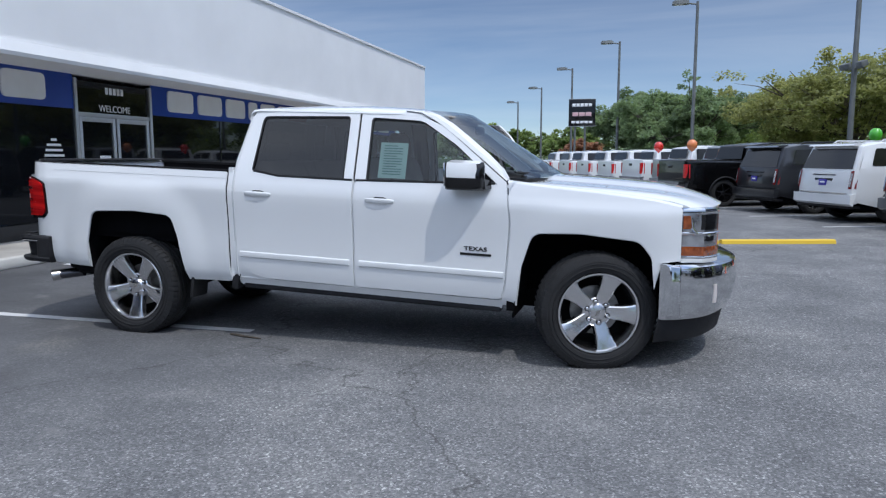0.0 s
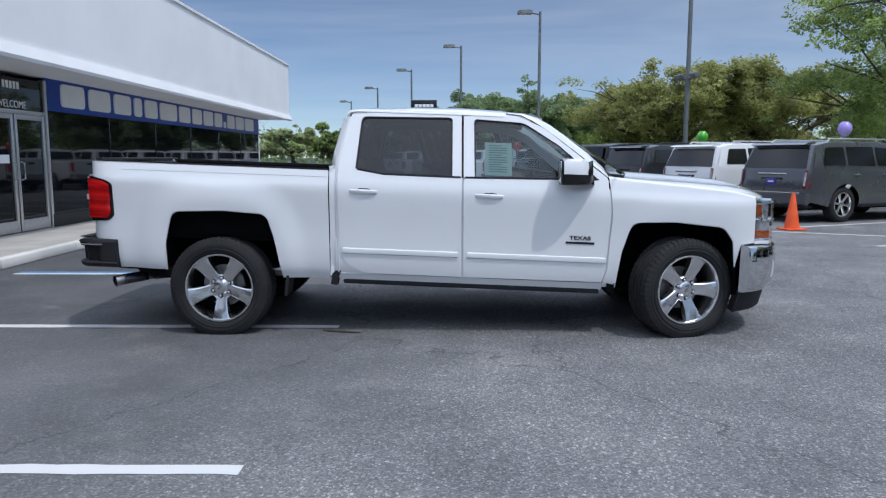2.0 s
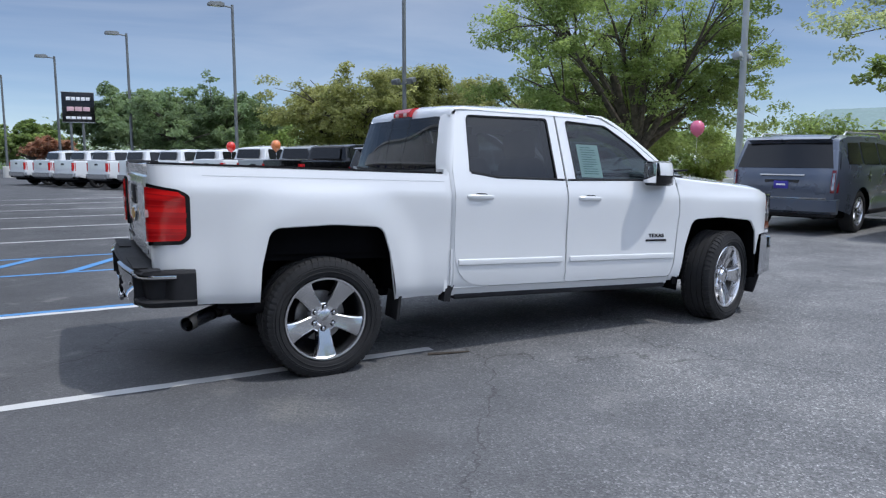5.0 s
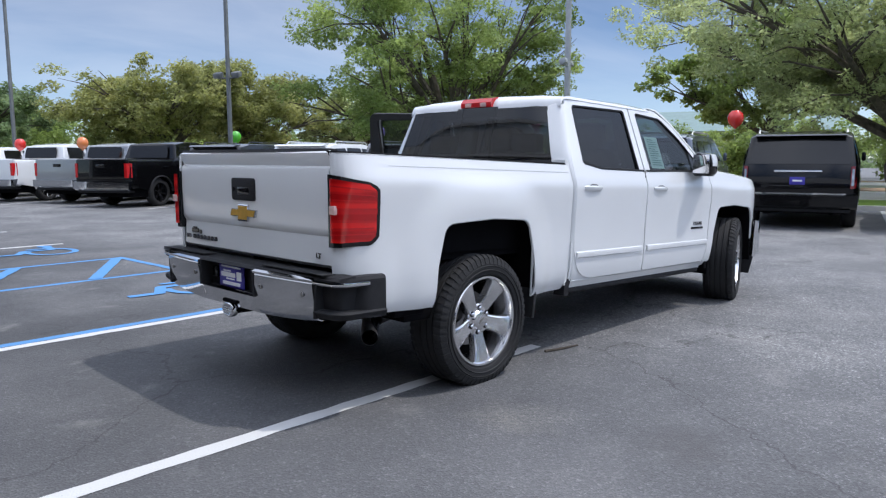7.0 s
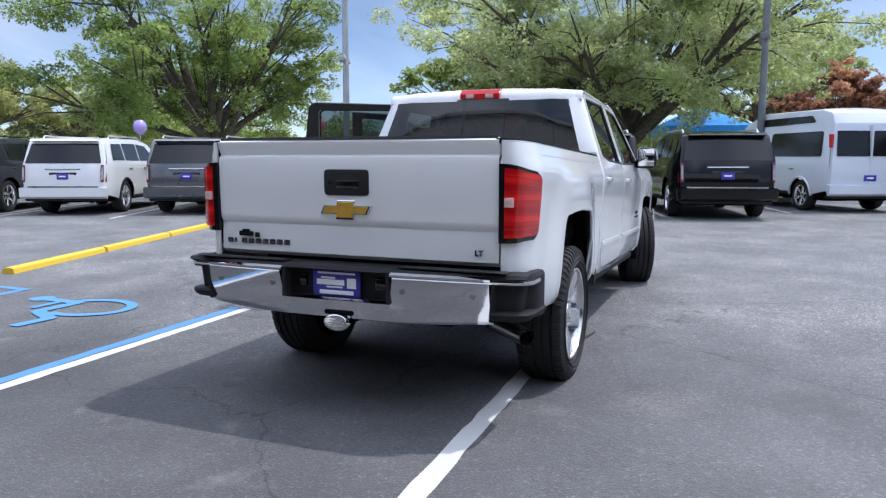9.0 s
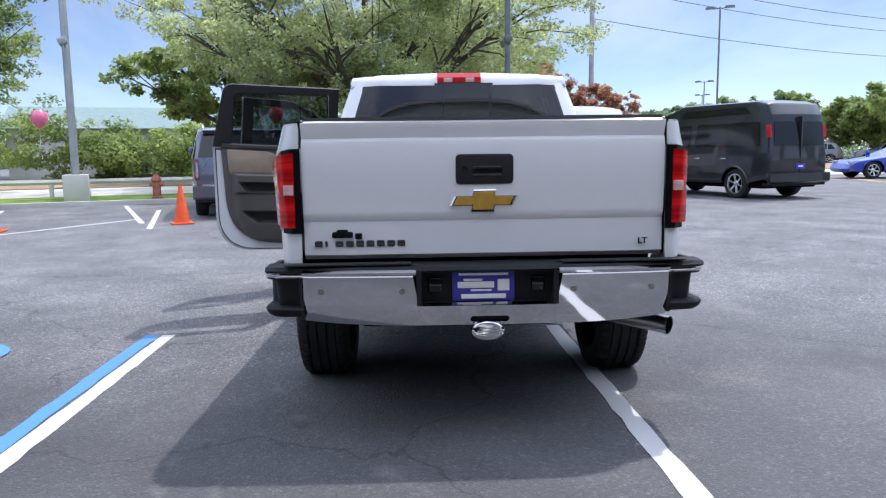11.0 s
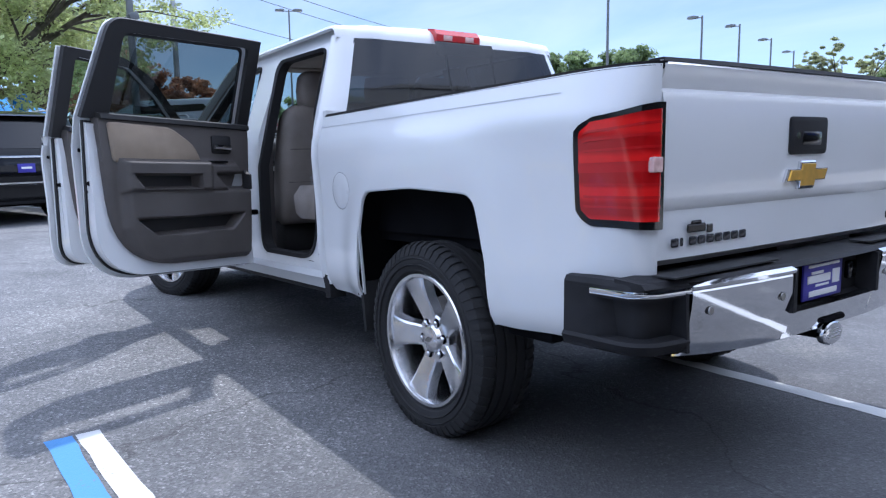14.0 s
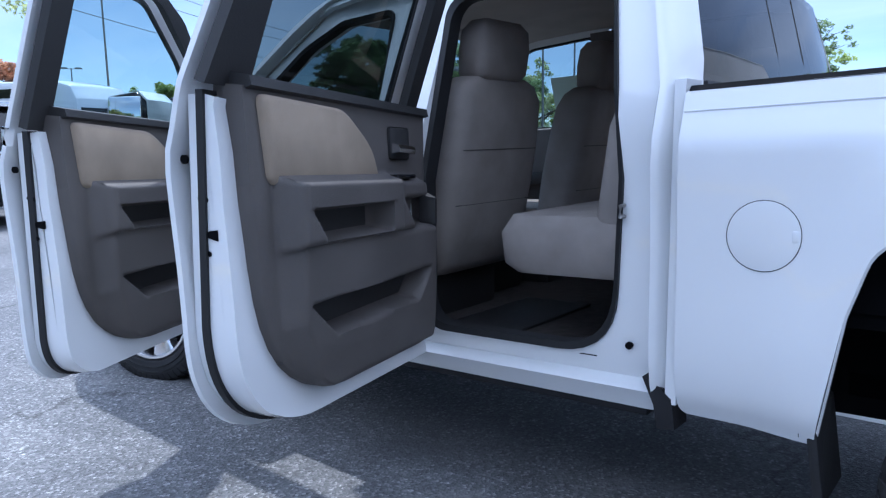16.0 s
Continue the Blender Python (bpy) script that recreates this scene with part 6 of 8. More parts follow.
for s in (-1, 1):
    tp("recess_cheek", loft([[(bx(0) + a, s * (0.298 - c), z) for a, z in ((0.0, 0.552), (0.0, 0.695), (0.09, 0.70), (0.09, 0.55))] for c in (0.0, 0.02)]), BLACK, bumper)
    tp("plate_lamp", box((bx(0) + 0.055, min(s * 0.19, s * 0.25), 0.60), (bx(0) + 0.08, max(s * 0.19, s * 0.25), 0.665), 0.01), M["gloss_black"], bumper)
pl = tp("number_plate", box((bx(0) + 0.048, -0.118, 0.560), (bx(0) + 0.058, 0.148, 0.692), 0.004), M["plate_blue"], bumper, "blue dealer plate with white bars")
for z0, z1, a, b_ in ((0.672, 0.682, -0.09, 0.12), (0.618, 0.645, -0.03, 0.125), (0.648, 0.658, 0.02, 0.10), (0.604, 0.612, -0.02, 0.07), (0.572, 0.592, -0.08, 0.11), (0.605, 0.655, -0.095, -0.045)):
    tp("plate_bar", box((bx(0) + 0.0455, a, z0), (bx(0) + 0.049, b_, z1), 0.001), M["sign_white"], pl)
hb = tp("hitch", tube([(-0.85, 0.0, 0.455), (-1.14, 0.0, 0.455)], 0.045, 12), M["dark"], None, "tow hitch with an oval chrome cover")
tp("hitch_cover", loft([[(-1.14 - d, k * 0.072 * math.cos(a), 0.437 + k * 0.043 * math.sin(a)) for a in lin(0, 2 * math.pi, 25)[:-1]] for d, k in ((0, 0.95), (0.012, 1.0), (0.022, 0.96), (0.026, 0.86))]), M["chrome"], hb)
bm = bmesh.new()
for z, w in ((0.450, 0.035), (0.437, 0.045), (0.424, 0.04)):
    add_box(bm, (-1.1675, -w, z - 0.0022), (-1.165, w, z + 0.0022))
tp("cover_bars", bm, M["alu"], hb)
tp("hitch_frame", box((-1.0, -0.55, 0.43), (-0.9, 0.55, 0.51), 0.02), M["dark"])
tp("hitch_hook", tube([(-1.10, 0.10, 0.50), (-1.15, 0.06, 0.487), (-1.15, -0.08, 0.487), (-1.10, -0.12, 0.50)], 0.012, 8), M["dark"])
tp("exhaust_pipe", tube([(0.45, -0.48, 0.46), (-0.35, -0.55, 0.44), (-0.60, -0.62, 0.415), (-0.64, -0.655, 0.41)], 0.045, 14, cap=False), M["exhaust"], None, "bright exhaust tail pipe")
tp("exhaust_tip", tube([(-0.64, -0.615, 0.412), (-0.76, -0.755, 0.397), (-0.855, -0.878, 0.382)], [0.038, 0.041, 0.043], 24, cap=False), M["exhaust"], None, "chrome exhaust tip")
tp("exhaust_lip", tube([(-0.849, -0.869, 0.383), (-0.857, -0.877, 0.382)], [0.0435, 0.044], 24, cap=False), M["exhaust"])
tp("exhaust_liner", tube([(-0.70, -0.715, 0.403), (-0.856, -0.876, 0.382)], 0.0385, 20, cap=False), M["dark_chrome"])
tp("exhaust_bore", tube([(-0.68, -0.695, 0.405), (-0.75, -0.765, 0.397)], 0.038, 16), M["dark"])
tp("exhaust_bracket", box((-0.60, -0.86, 0.42), (-0.30, -0.55, 0.50), 0.02), M["dark"])
for s in (-1, 1):
    tp("mud_skirt", box((-0.68, min(s * 0.60, s * 0.875), 0.455), (-0.44, max(s * 0.60, s * 0.875), 0.54), 0.03), M["dark"])
    tp("mud_flap", xform(box((-0.012, -0.10, -0.13), (0.012, 0.10, 0.10), 0.006), pose(0.515, s * 0.80, 0.45, 0, 8, 0)), M["rubber"], None, "black rubber mud flap")
    tp("sill_block", loft([[(x, s * y, z) for x, z in ((0.950, 0.565), (0.915, 0.552), (0.868, 0.515), (0.855, 0.430), (0.905, 0.425), (0.916, 0.490))] for y in (0.80, 0.872, 0.886)]), BLACK)

# cab: roof, rear wall, pillars
ROOF = [(0.958, 1.728), (0.964, 1.752), (0.975, 1.778), (1.0, 1.803), (1.05, 1.824), (1.2, 1.838), (1.5, 1.852), (1.9, 1.858), (2.2, 1.850), (2.40, 1.832), (2.50, 1.812)]


def roof_at(x, u):
    e = min(1, abs(u))
    w = 0.725 - 0.02 * max(0, (x - 2.2) / 0.3) + 0.012 * max(0, (1.2 - x) / 0.25)
    y = u * w
    zc = interp(x, ROOF)
    k = min(1, 0.1 + max(0, (x - 0.96) / 0.12))
    ze = min(1.795, zc - 0.036 * k)
    z = zc - 0.035 * k * e ** 2 - (zc - 0.035 * k - ze) * max(0, (e - 0.82) / 0.18) ** 2
    z += 0.004 * (abs(e - 0.74) < 0.03)
    f = max(0, (x - 2.15) / 0.35)
    z -= 70 * max(0, abs(u) - 1) ** 2 + 0.3 * max(0, abs(u) - 1)
    b = max(0, (1.10 - x) / 0.142) * max(0, (e - 0.55) / 0.45) ** 2
    return (x + 0.02 * f - 0.11 * f * e * e + 0.020 * b, y, z - 0.012 * f * e)


roof = tp("roof", sheet([r_[0] for r_ in ROOF], [-1.013, -1.008, -1, -0.97, -0.93, -0.88, -0.80, -0.74, -0.6, -0.3, 0, 0.3, 0.6, 0.74, 0.80, 0.88, 0.93, 0.97, 1, 1.008, 1.013], roof_at, 0.02), WHITE, None, "white cab roof")
hd = tp("headliner", sheet(lin(1.02, 2.45, 8), lin(-0.9, 0.9, 9), lambda x, u: (x, u * 0.72, interp(x, ROOF) - 0.05 - 0.05 * abs(u) ** 3)), M["liner"], roof, "pale taupe headliner")
bl = tp("brake_lamp", loft([[(x0, y, z) for x0, z in ((0.985, 1.732), (0.938, 1.744), (0.938, 1.778), (0.965, 1.808), (1.02, 1.820), (1.03, 1.79))] for y in lin(-0.150, 0.150, 7)]), M["red_lens"], roof, "red high brake lamp")
for yy in (-0.105, 0.045):
    tp("cargo_lens", box((0.9345, yy, 1.746), (0.96, yy + 0.06, 1.776), 0.004), M["reverse_lens"], bl, "pale cargo light lens")


def rear_x(z):
    return interp(z, [(0.5, 0.885), (1.30, 0.885), (1.40, 0.893), (1.80, 0.992)])


def rear_w(z):
    """Half the width of the rear window."""
    return interp(z, [(1.33, 0.775), (1.80, 0.637)])


wall = tp("cab_rear_wall", sheet(lin(0.50, 1.35, 6), lin(-0.885, 0.885, 9), lambda z, y: (rear_x(z), y * (1 if z < 1.31 else 1 - (z - 1.31) * 0.30), z), 0.03), WHITE, None, "white rear wall of the cab")
tp("rear_window", sheet(lin(1.343, 1.720, 7), lin(-1, 1, 13), lambda z, u: (rear_x(z) - 0.050 + 0.022 * u ** 4, u * rear_w(z), z)), M["rear_glass"], wall, "tinted sliding rear window")
for s in (-1, 1):
    yv = s * 0.16 - 0.05
    tp("window_divider", loft([[(rear_x(z) - 0.046, yv - 0.008, z), (rear_x(z) - 0.052, yv, z), (rear_x(z) - 0.046, yv + 0.008, z)] for z in lin(1.345, 1.735, 4)]), M["gloss_black"], wall)
tp("window_band", sheet(lin(1.665, 1.738, 3), lin(-0.20, 0.20, 5), lambda z, y: (rear_x(z) - 0.047, y - 0.03, z)), M["gloss_black"], wall)
tp("window_seal", loft([[(rear_x(1.34) - 0.02, y, 1.325), (rear_x(1.34) - 0.045, y, 1.332), (rear_x(1.34) - 0.04, y, 1.350), (rear_x(1.34), y, 1.350)] for y in lin(-0.76, 0.76, 9)]), M["seal"], wall)
for s in (-1, 1):
    # rear corner of the cab, from the window to the side
    def corner_at(z, j):
        g0, h0 = min(0.80, rear_w(z) - 0.004), half(0.93, z) + 0.001
        xr, xf = rear_x(z), interp(z, [(0.48, 0.924), (1.34, 0.924), (1.782, 1.030)])
        y_ = (g0, g0 + (h0 - g0) * 0.36, g0 + (h0 - g0) * 0.65, h0 - 0.014, h0 - 0.005, h0 - 0.001, h0)[j]
        x_ = (xr - 0.031, xr - 0.014, xr + 0.002, xr + 0.018, xr + 0.028, xr + 0.037, xf)[j]
        x_ = min(x_, xf)
        return (x_, s * y_, min(z, roof_at(max(x_, 0.958), min(1, y_ / 0.735))[2] - 0.005))
    tp("c_pillar", sheet(lin(0.48, 1.738, 20), range(7), corner_at, 0.02), WHITE, wall, "white rear corner of the cab")
    # windscreen pillar
    tp("a_pillar", loft([[(x, s * (half(x, z) + 0.003 * k), z), (x + 0.02 * k, s * (half(x, z) - 0.008), z + 0.020 * k), (x + 0.05 * k, s * (half(x, z) - 0.055), z + 0.026 * k), (x + 0.0, s * (half(x, z) - 0.085), z - 0.02)] for x, z, k in ((2.22, 1.806, 0.2), (2.34, 1.795, 0.6), (2.42, 1.757, 0.9), (2.52, 1.698, 1), (2.64, 1.612, 1), (2.80, 1.492, 1), (2.92, 1.40, 0.8), (2.99, 1.345, 0.3))]), WHITE, None, "white windscreen pillar")
    tp("pillar_trim", loft([[(x, s * (half(x, z) - 0.09), z - 0.01), (x + 0.03, s * (half(x, z) - 0.07), z + 0.0), (x, s * (half(x, z) - 0.03), z - 0.02)] for x, z in ((2.36, 1.785), (2.64, 1.60), (2.94, 1.39))]), M["liner"])
ws = tp("windscreen", sheet(lin(-0.03, 1, 9), lin(-1, 1, 15), lambda v, u: (2.45 + 0.72 * v - (0.12 + 0.0 * v) * u * u + 0.08, u * (0.665 + 0.16 * v), 1.812 - 0.435 * v - 0.012 * u * u)), M["clear_glass"], None, "clear windscreen")
ws.visible_shadow = False
tp("cowl", loft([[(3.03 - 0.12 * u * u, u * 0.82, 1.345), (3.12 - 0.10 * u * u, u * 0.84, 1.365), (3.24 - 0.12 * u * u, u * 0.85, 1.36), (3.22 - 0.12 * u * u, u * 0.85, 1.30), (3.03 - 0.12 * u * u, u * 0.82, 1.29)] for u in lin(-1, 1, 11)]), BLACK, None, "black windscreen cowl")
for s0 in (0.1, -0.55):
    tp("wiper", tube([(3.16, s0, 1.378), (3.11, s0 - 0.1, 1.392), (3.06, s0 - 0.40, 1.408)], [0.014, 0.011, 0.007], 7), BLACK)

# bonnet, wings, front
HOOD = [(3.10, 1.362), (3.4, 1.352), (3.7, 1.342), (3.95, 1.328), (4.10, 1.308), (4.22, 1.278), (4.30, 1.235)]


def hood_at(x, u):
    e = abs(u)
    w = interp(x, [(3.1, 0.872), (3.7, 0.880), (4.05, 0.862), (4.22, 0.80), (4.30, 0.72)])
    z = interp(x, HOOD) + 0.028 * max(0, 1 - (e / 0.52) ** 6) * min(1, (4.32 - x) / 0.3) - 0.03 * e ** 2 - 0.020 * max(0, (e - 0.86) / 0.14) ** 2
    f = max(0, (x - 3.8) / 0.5)
    return (x + f * f * (0.12 - 0.18 * e * e), u * w, z)


tp("bonnet", sheet(lin(3.10, 4.30, 22), lin(-1, 1, 29), hood_at, 0.02), WHITE, None, "white bonnet with raised middle")
for s in (-1, 1):
    o = fillet([(4.125, 0.885), (4.125, 1.225, 0.02), (3.95, 1.262), (3.6, 1.292), (3.2, 1.318), (3.003, 1.335), (3.030, 1.065, 0.3), (2.998, 0.63, 0.1), (2.965, 0.53), (2.965, 0.492), *ARCH_F[::-1], (4.012, 0.868)], 6)
    wing = tp("front_wing", skin([o], half, s, 0.012, 0.03, 0.028), WHITE, None, "white front wing")
    tp("wing_top", sheet(lin(3.0, 4.125, 16), range(4), lambda x, j: (lambda zt, hw_: (x, s * (hw_, hw_ - 0.008, hw_ - 0.022, hw_ - 0.045)[j], (zt, zt + 0.010, zt + 0.016, zt + 0.017)[j]))(interp(x, [(3.0, 1.335), (3.2, 1.318), (3.6, 1.292), (3.95, 1.262), (4.125, 1.225)]), half(x, interp(x, [(3.0, 1.335), (3.2, 1.318), (3.6, 1.292), (3.95, 1.262), (4.125, 1.225)])))), WHITE, wing)
    tp("wheel_lip", loft([[(x, s * (half(x, z) + 0.0006), z), (x, s * (half(x, z) - 0.014), z), (AX_F + (x - AX_F) * 0.992, s * (half(x, z) - 0.014), z - 0.007), (AX_F + (x - AX_F) * 0.992, s * (half(x, z) - 0.004), z - 0.006)] for x, z in fillet(ARCH_F, 6)]), WHITE, wing)
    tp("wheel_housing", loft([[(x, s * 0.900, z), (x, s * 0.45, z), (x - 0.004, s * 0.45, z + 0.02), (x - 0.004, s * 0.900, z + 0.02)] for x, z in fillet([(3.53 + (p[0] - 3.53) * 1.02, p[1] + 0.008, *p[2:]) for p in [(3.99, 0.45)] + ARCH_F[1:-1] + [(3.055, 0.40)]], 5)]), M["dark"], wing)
    # head lamp: dark reflector bowl, chrome bar, amber marker
    def lamp_row(z, e):
        return [(4.128, s * (half(4.13, z) - 0.002 + e), z), (4.19, s * (half(4.19, z) - 0.010 + e), z), (4.262 + e, s * 0.80, z), (4.325 + e, s * 0.70, z), (4.36 + e, s * 0.62, z), (4.25, s * 0.60, z), (4.10, s * 0.80, z)]
    hl = tp("head_lamp", loft([lamp_row(z, 0.0) for z in lin(0.895, 1.222, 7)]), M["head_lens"], None, "stacked clear head lamp")
    for z0, z1, mm, nm, e in ((1.192, 1.226, "chrome", "brow", 0.004), (1.052, 1.072, "chrome", "chrome_bar", 0.010), (0.904, 0.914, "chrome", "lower_brow", 0.006), (0.920, 0.978, "amber_lens", "marker_lens", 0.003), (0.874, 0.901, "white_paint", "lamp_sill", 0.003)):
        tp(nm, loft([lamp_row(z, k) for z, k in ((z0, e * 0.3), (z0 * 0.7 + z1 * 0.3, e), (z0 * 0.3 + z1 * 0.7, e), (z1, e * 0.3))]), M[mm], hl)
    # bright hook of the bar, dark projector beside the amber corner
    tp("chrome_hook", tube([(4.185, s * (half(4.19, 1.10) - 0.004), 1.165), (4.188, s * (half(4.19, 1.10) - 0.004), 1.10), (4.215, s * (half(4.19, 1.06) - 0.022), 1.062), (4.300, s * 0.745, 1.050)], [0.008, 0.011, 0.014, 0.012], 8), M["chrome"], hl)
    tp("projector", loft([[(x + 0.005, s * (y + 0.003), z) for x, y in ((4.205, half(4.20, z) - 0.022), (4.262, 0.80), (4.325, 0.70), (4.355, 0.63), (4.25, 0.62))] for z in (1.088, 1.10, 1.175, 1.186)]), M["gloss_black"], hl, "dark projector lens")
    tp("under_projector", loft([[(x + 0.004, s * (y + 0.002), z) for x, y in ((4.225, half(4.22, z) - 0.028), (4.275, 0.785), (4.325, 0.70), (4.25, 0.68))] for z in (1.015, 1.022, 1.044)]), M["gloss_black"], hl)
    tp("turn_lens", loft([[(4.132, s * (half(4.13, z) + 0.004), z), (4.178, s * (half(4.178, z) - 0.002), z), (4.17, s * 0.80, z), (4.135, s * 0.82, z)] for z in (1.092, 1.10, 1.168, 1.176)]), M["amber_lens"], hl)


def nose(u):
    """How far the front reaches forward, u across from -1 to 1."""
    return 4.545 - 0.33 * u * u - 0.15 * abs(u) ** 8


fb_ = tp("front_bumper", loft([[(max(nose(u) - b * (1 - 0.5 * abs(u) ** 3), 4.0), u * (0.952 - 0.10 * c), z) for z, b, c in ((0.505, 0.075, 0.12), (0.52, 0.055, 0.07), (0.57, 0.026, 0.03), (0.64, 0.008, 0.0), (0.70, 0.0, 0.0), (0.76, 0.002, 0.0), (0.82, 0.006, 0.005), (0.848, 0.016, 0.015), (0.864, 0.05, 0.035), (0.868, 0.18, 0.1), (0.505, 0.18, 0.25))] for u in lin(-1, 1, 41)]), M["chrome"], None, "wrapped chrome front bumper")
tp("valance", loft([[(max(nose(u) - b, 4.0 - 0.2 * (0.5 - z)), u * (0.935 - 0.15 * (0.5 - z)), z) for z, b in ((0.345, 0.13), (0.36, 0.11), (0.43, 0.095), (0.495, 0.08), (0.51, 0.09), (0.51, 0.26), (0.345, 0.30))] for u in lin(-1, 1, 25)]), BLACK, fb_, "black lower valance")
for s in (-1, 1):
    tp("fog_lamp", loft([[(nose(u + k) + 0.004 - b, s * (u + k) * 0.955, z) for z, b, k in ((0.60, 0.012, -0.012), (0.65, 0.002, 0.0), (0.73, 0.0, 0.008), (0.73, 0.05, 0.008), (0.60, 0.05, -0.012))] for u in (0.715, 0.74)]), M["clear_lens"], fb_)
grille = tp("grille", sheet(lin(0.90, 1.22, 5), lin(-0.62, 0.62, 11), lambda z, y: (nose(y / 0.95) - 0.17 - 0.10 * (z - 0.9), y, z), 0.02), M["gloss_black"], None, "chrome barred grille")
for z0, z1 in ((1.19, 1.235), (1.035, 1.095), (0.885, 0.92)):
    tp("grille_bar", loft([[(nose(y / 0.95) - 0.17 - 0.10 * (z0 - 0.9), y, z0), (nose(y / 0.95) - 0.13 - 0.10 * (z0 - 0.9), y, z0 + 0.01), (nose(y / 0.95) - 0.13 - 0.10 * (z0 - 0.9), y, z1 - 0.01), (nose(y / 0.95) - 0.17 - 0.10 * (z0 - 0.9), y, z1)] for y in lin(-0.65, 0.65, 11)]), M["chrome"], grille)
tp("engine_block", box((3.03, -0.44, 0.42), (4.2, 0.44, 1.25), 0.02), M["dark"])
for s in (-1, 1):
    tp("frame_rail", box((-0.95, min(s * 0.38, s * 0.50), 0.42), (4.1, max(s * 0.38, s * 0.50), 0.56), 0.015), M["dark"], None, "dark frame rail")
    tp("bumper_return", box((4.015, min(s * 0.91, s * 0.945), 0.53), (4.13, max(s * 0.91, s * 0.945), 0.862), 0.015), M["chrome"], fb_)
tp("cab_floor", box((0.90, -0.84, 0.50), (3.05, 0.84, 0.565), 0.01), M["carpet"])
tp("firewall", box((3.0, -0.893, 0.46), (3.05, 0.893, 1.30)), M["dark"])
part("rear_axle", tube([(0, -0.75, RW), (0, 0.75, RW)], 0.06, 10), M["dark"], truck)
part("differential", lathe([(0, -0.16), (0.12, -0.12), (0.16, 0), (0.12, 0.12), (0, 0.16)], 18, "x"), M["dark"], truck).location = (-0.02, 0.05, RW)
part("front_axle", tube([(AX_F, -0.75, RW), (AX_F, 0.75, RW)], 0.05, 10), M["dark"], truck)
part("spare_tyre", xform(tyre_bm(0.36, 0.22, 28), pose(-0.55, 0.1, 0.58, 90, 0, 0)), M["rubber"], truck)

# sills below the doors
for s in (-1, 1):
    tp("sill", skin([fillet([(0.92, 0.462, 0.015), (2.965, 0.462, 0.015), (2.965, 0.522), (0.92, 0.522)], 2)], lambda x, z: half(x, z) - 0.004, s, 0.05, 0.12, 0.02), WHITE, None, "white sill below the doors")
    if s > 0:
        tp("sill_underside", box((0.95, 0.74, 0.435), (2.95, 0.845, 0.475), 0.012), BLACK)
        continue
    tp("door_corner_fill", skin([[(0.90, 0.478), (1.22, 0.478), (1.22, 0.533), (1.04, 0.60), (0.965, 0.80), (0.90, 0.80)]], lambda x, z: half(x, z) - 0.004, s, 0.03, 0.06, 0.06), WHITE)
    tp("door_split_fill", skin([[(1.86, 0.50), (2.02, 0.50), (2.02, 0.535), (1.90, 0.66), (1.86, 0.66)]], lambda x, z: half(x, z) - 0.012, s, 0.02, 0.06, 0.06), WHITE)
    tp("sill_underside", box((0.95, -0.862, 0.435), (2.95, -0.74, 0.475), 0.012), BLACK)

# ---------- doors ----------
R_LOW = [(0.928, 0.530, 0.27), (1.876, 0.530, 0.02), (1.876, 1.300), (1.281, 1.304), (1.064, 1.34), (0.928, 1.34)]
R_FRAME = [(0.928, 1.34), (1.030, 1.800, 0.09), (1.876, 1.800), (1.876, 1.300), (1.806, 1.300), (1.806, 1.757, 0.03), (1.100, 1.742, 0.05), (1.064, 1.34)]
F_LOW = [(1.892, 0.530, 0.13), (2.935, 0.535, 0.10), (2.985, 0.64, 0.05), (3.018, 1.065, 0.3), (2.990, 1.335), (2.924, 1.322), (1.892, 1.300)]
F_FRAME = [(1.892, 1.300), (1.892, 1.797), (2.30, 1.790, 0.25), (2.52, 1.700, 0.3), (2.990, 1.335), (2.924, 1.322), (2.62, 1.575, 0.4), (2.36, 1.735, 0.15), (1.972, 1.752, 0.03), (1.976, 1.300)]
R_GLASS = [(1.806, 1.298), (1.806, 1.757, 0.03), (1.100, 1.742, 0.05), (1.060, 1.34), (1.281, 1.300)]
F_GLASS = [(1.976, 1.298), (2.924, 1.320), (2.62, 1.575, 0.4), (2.36, 1.735, 0.15), (1.972, 1.752, 0.03)]


def shrink(pts, cx, cz, d):
    out = []
    for p in pts:
        v = Vector((p[0] - cx, p[1] - cz))
        k = max(0.1, 1 - d / max(v.length, 0.01))
        out.append((cx + v.x * k, cz + v.y * k, *p[2:]))
    return out


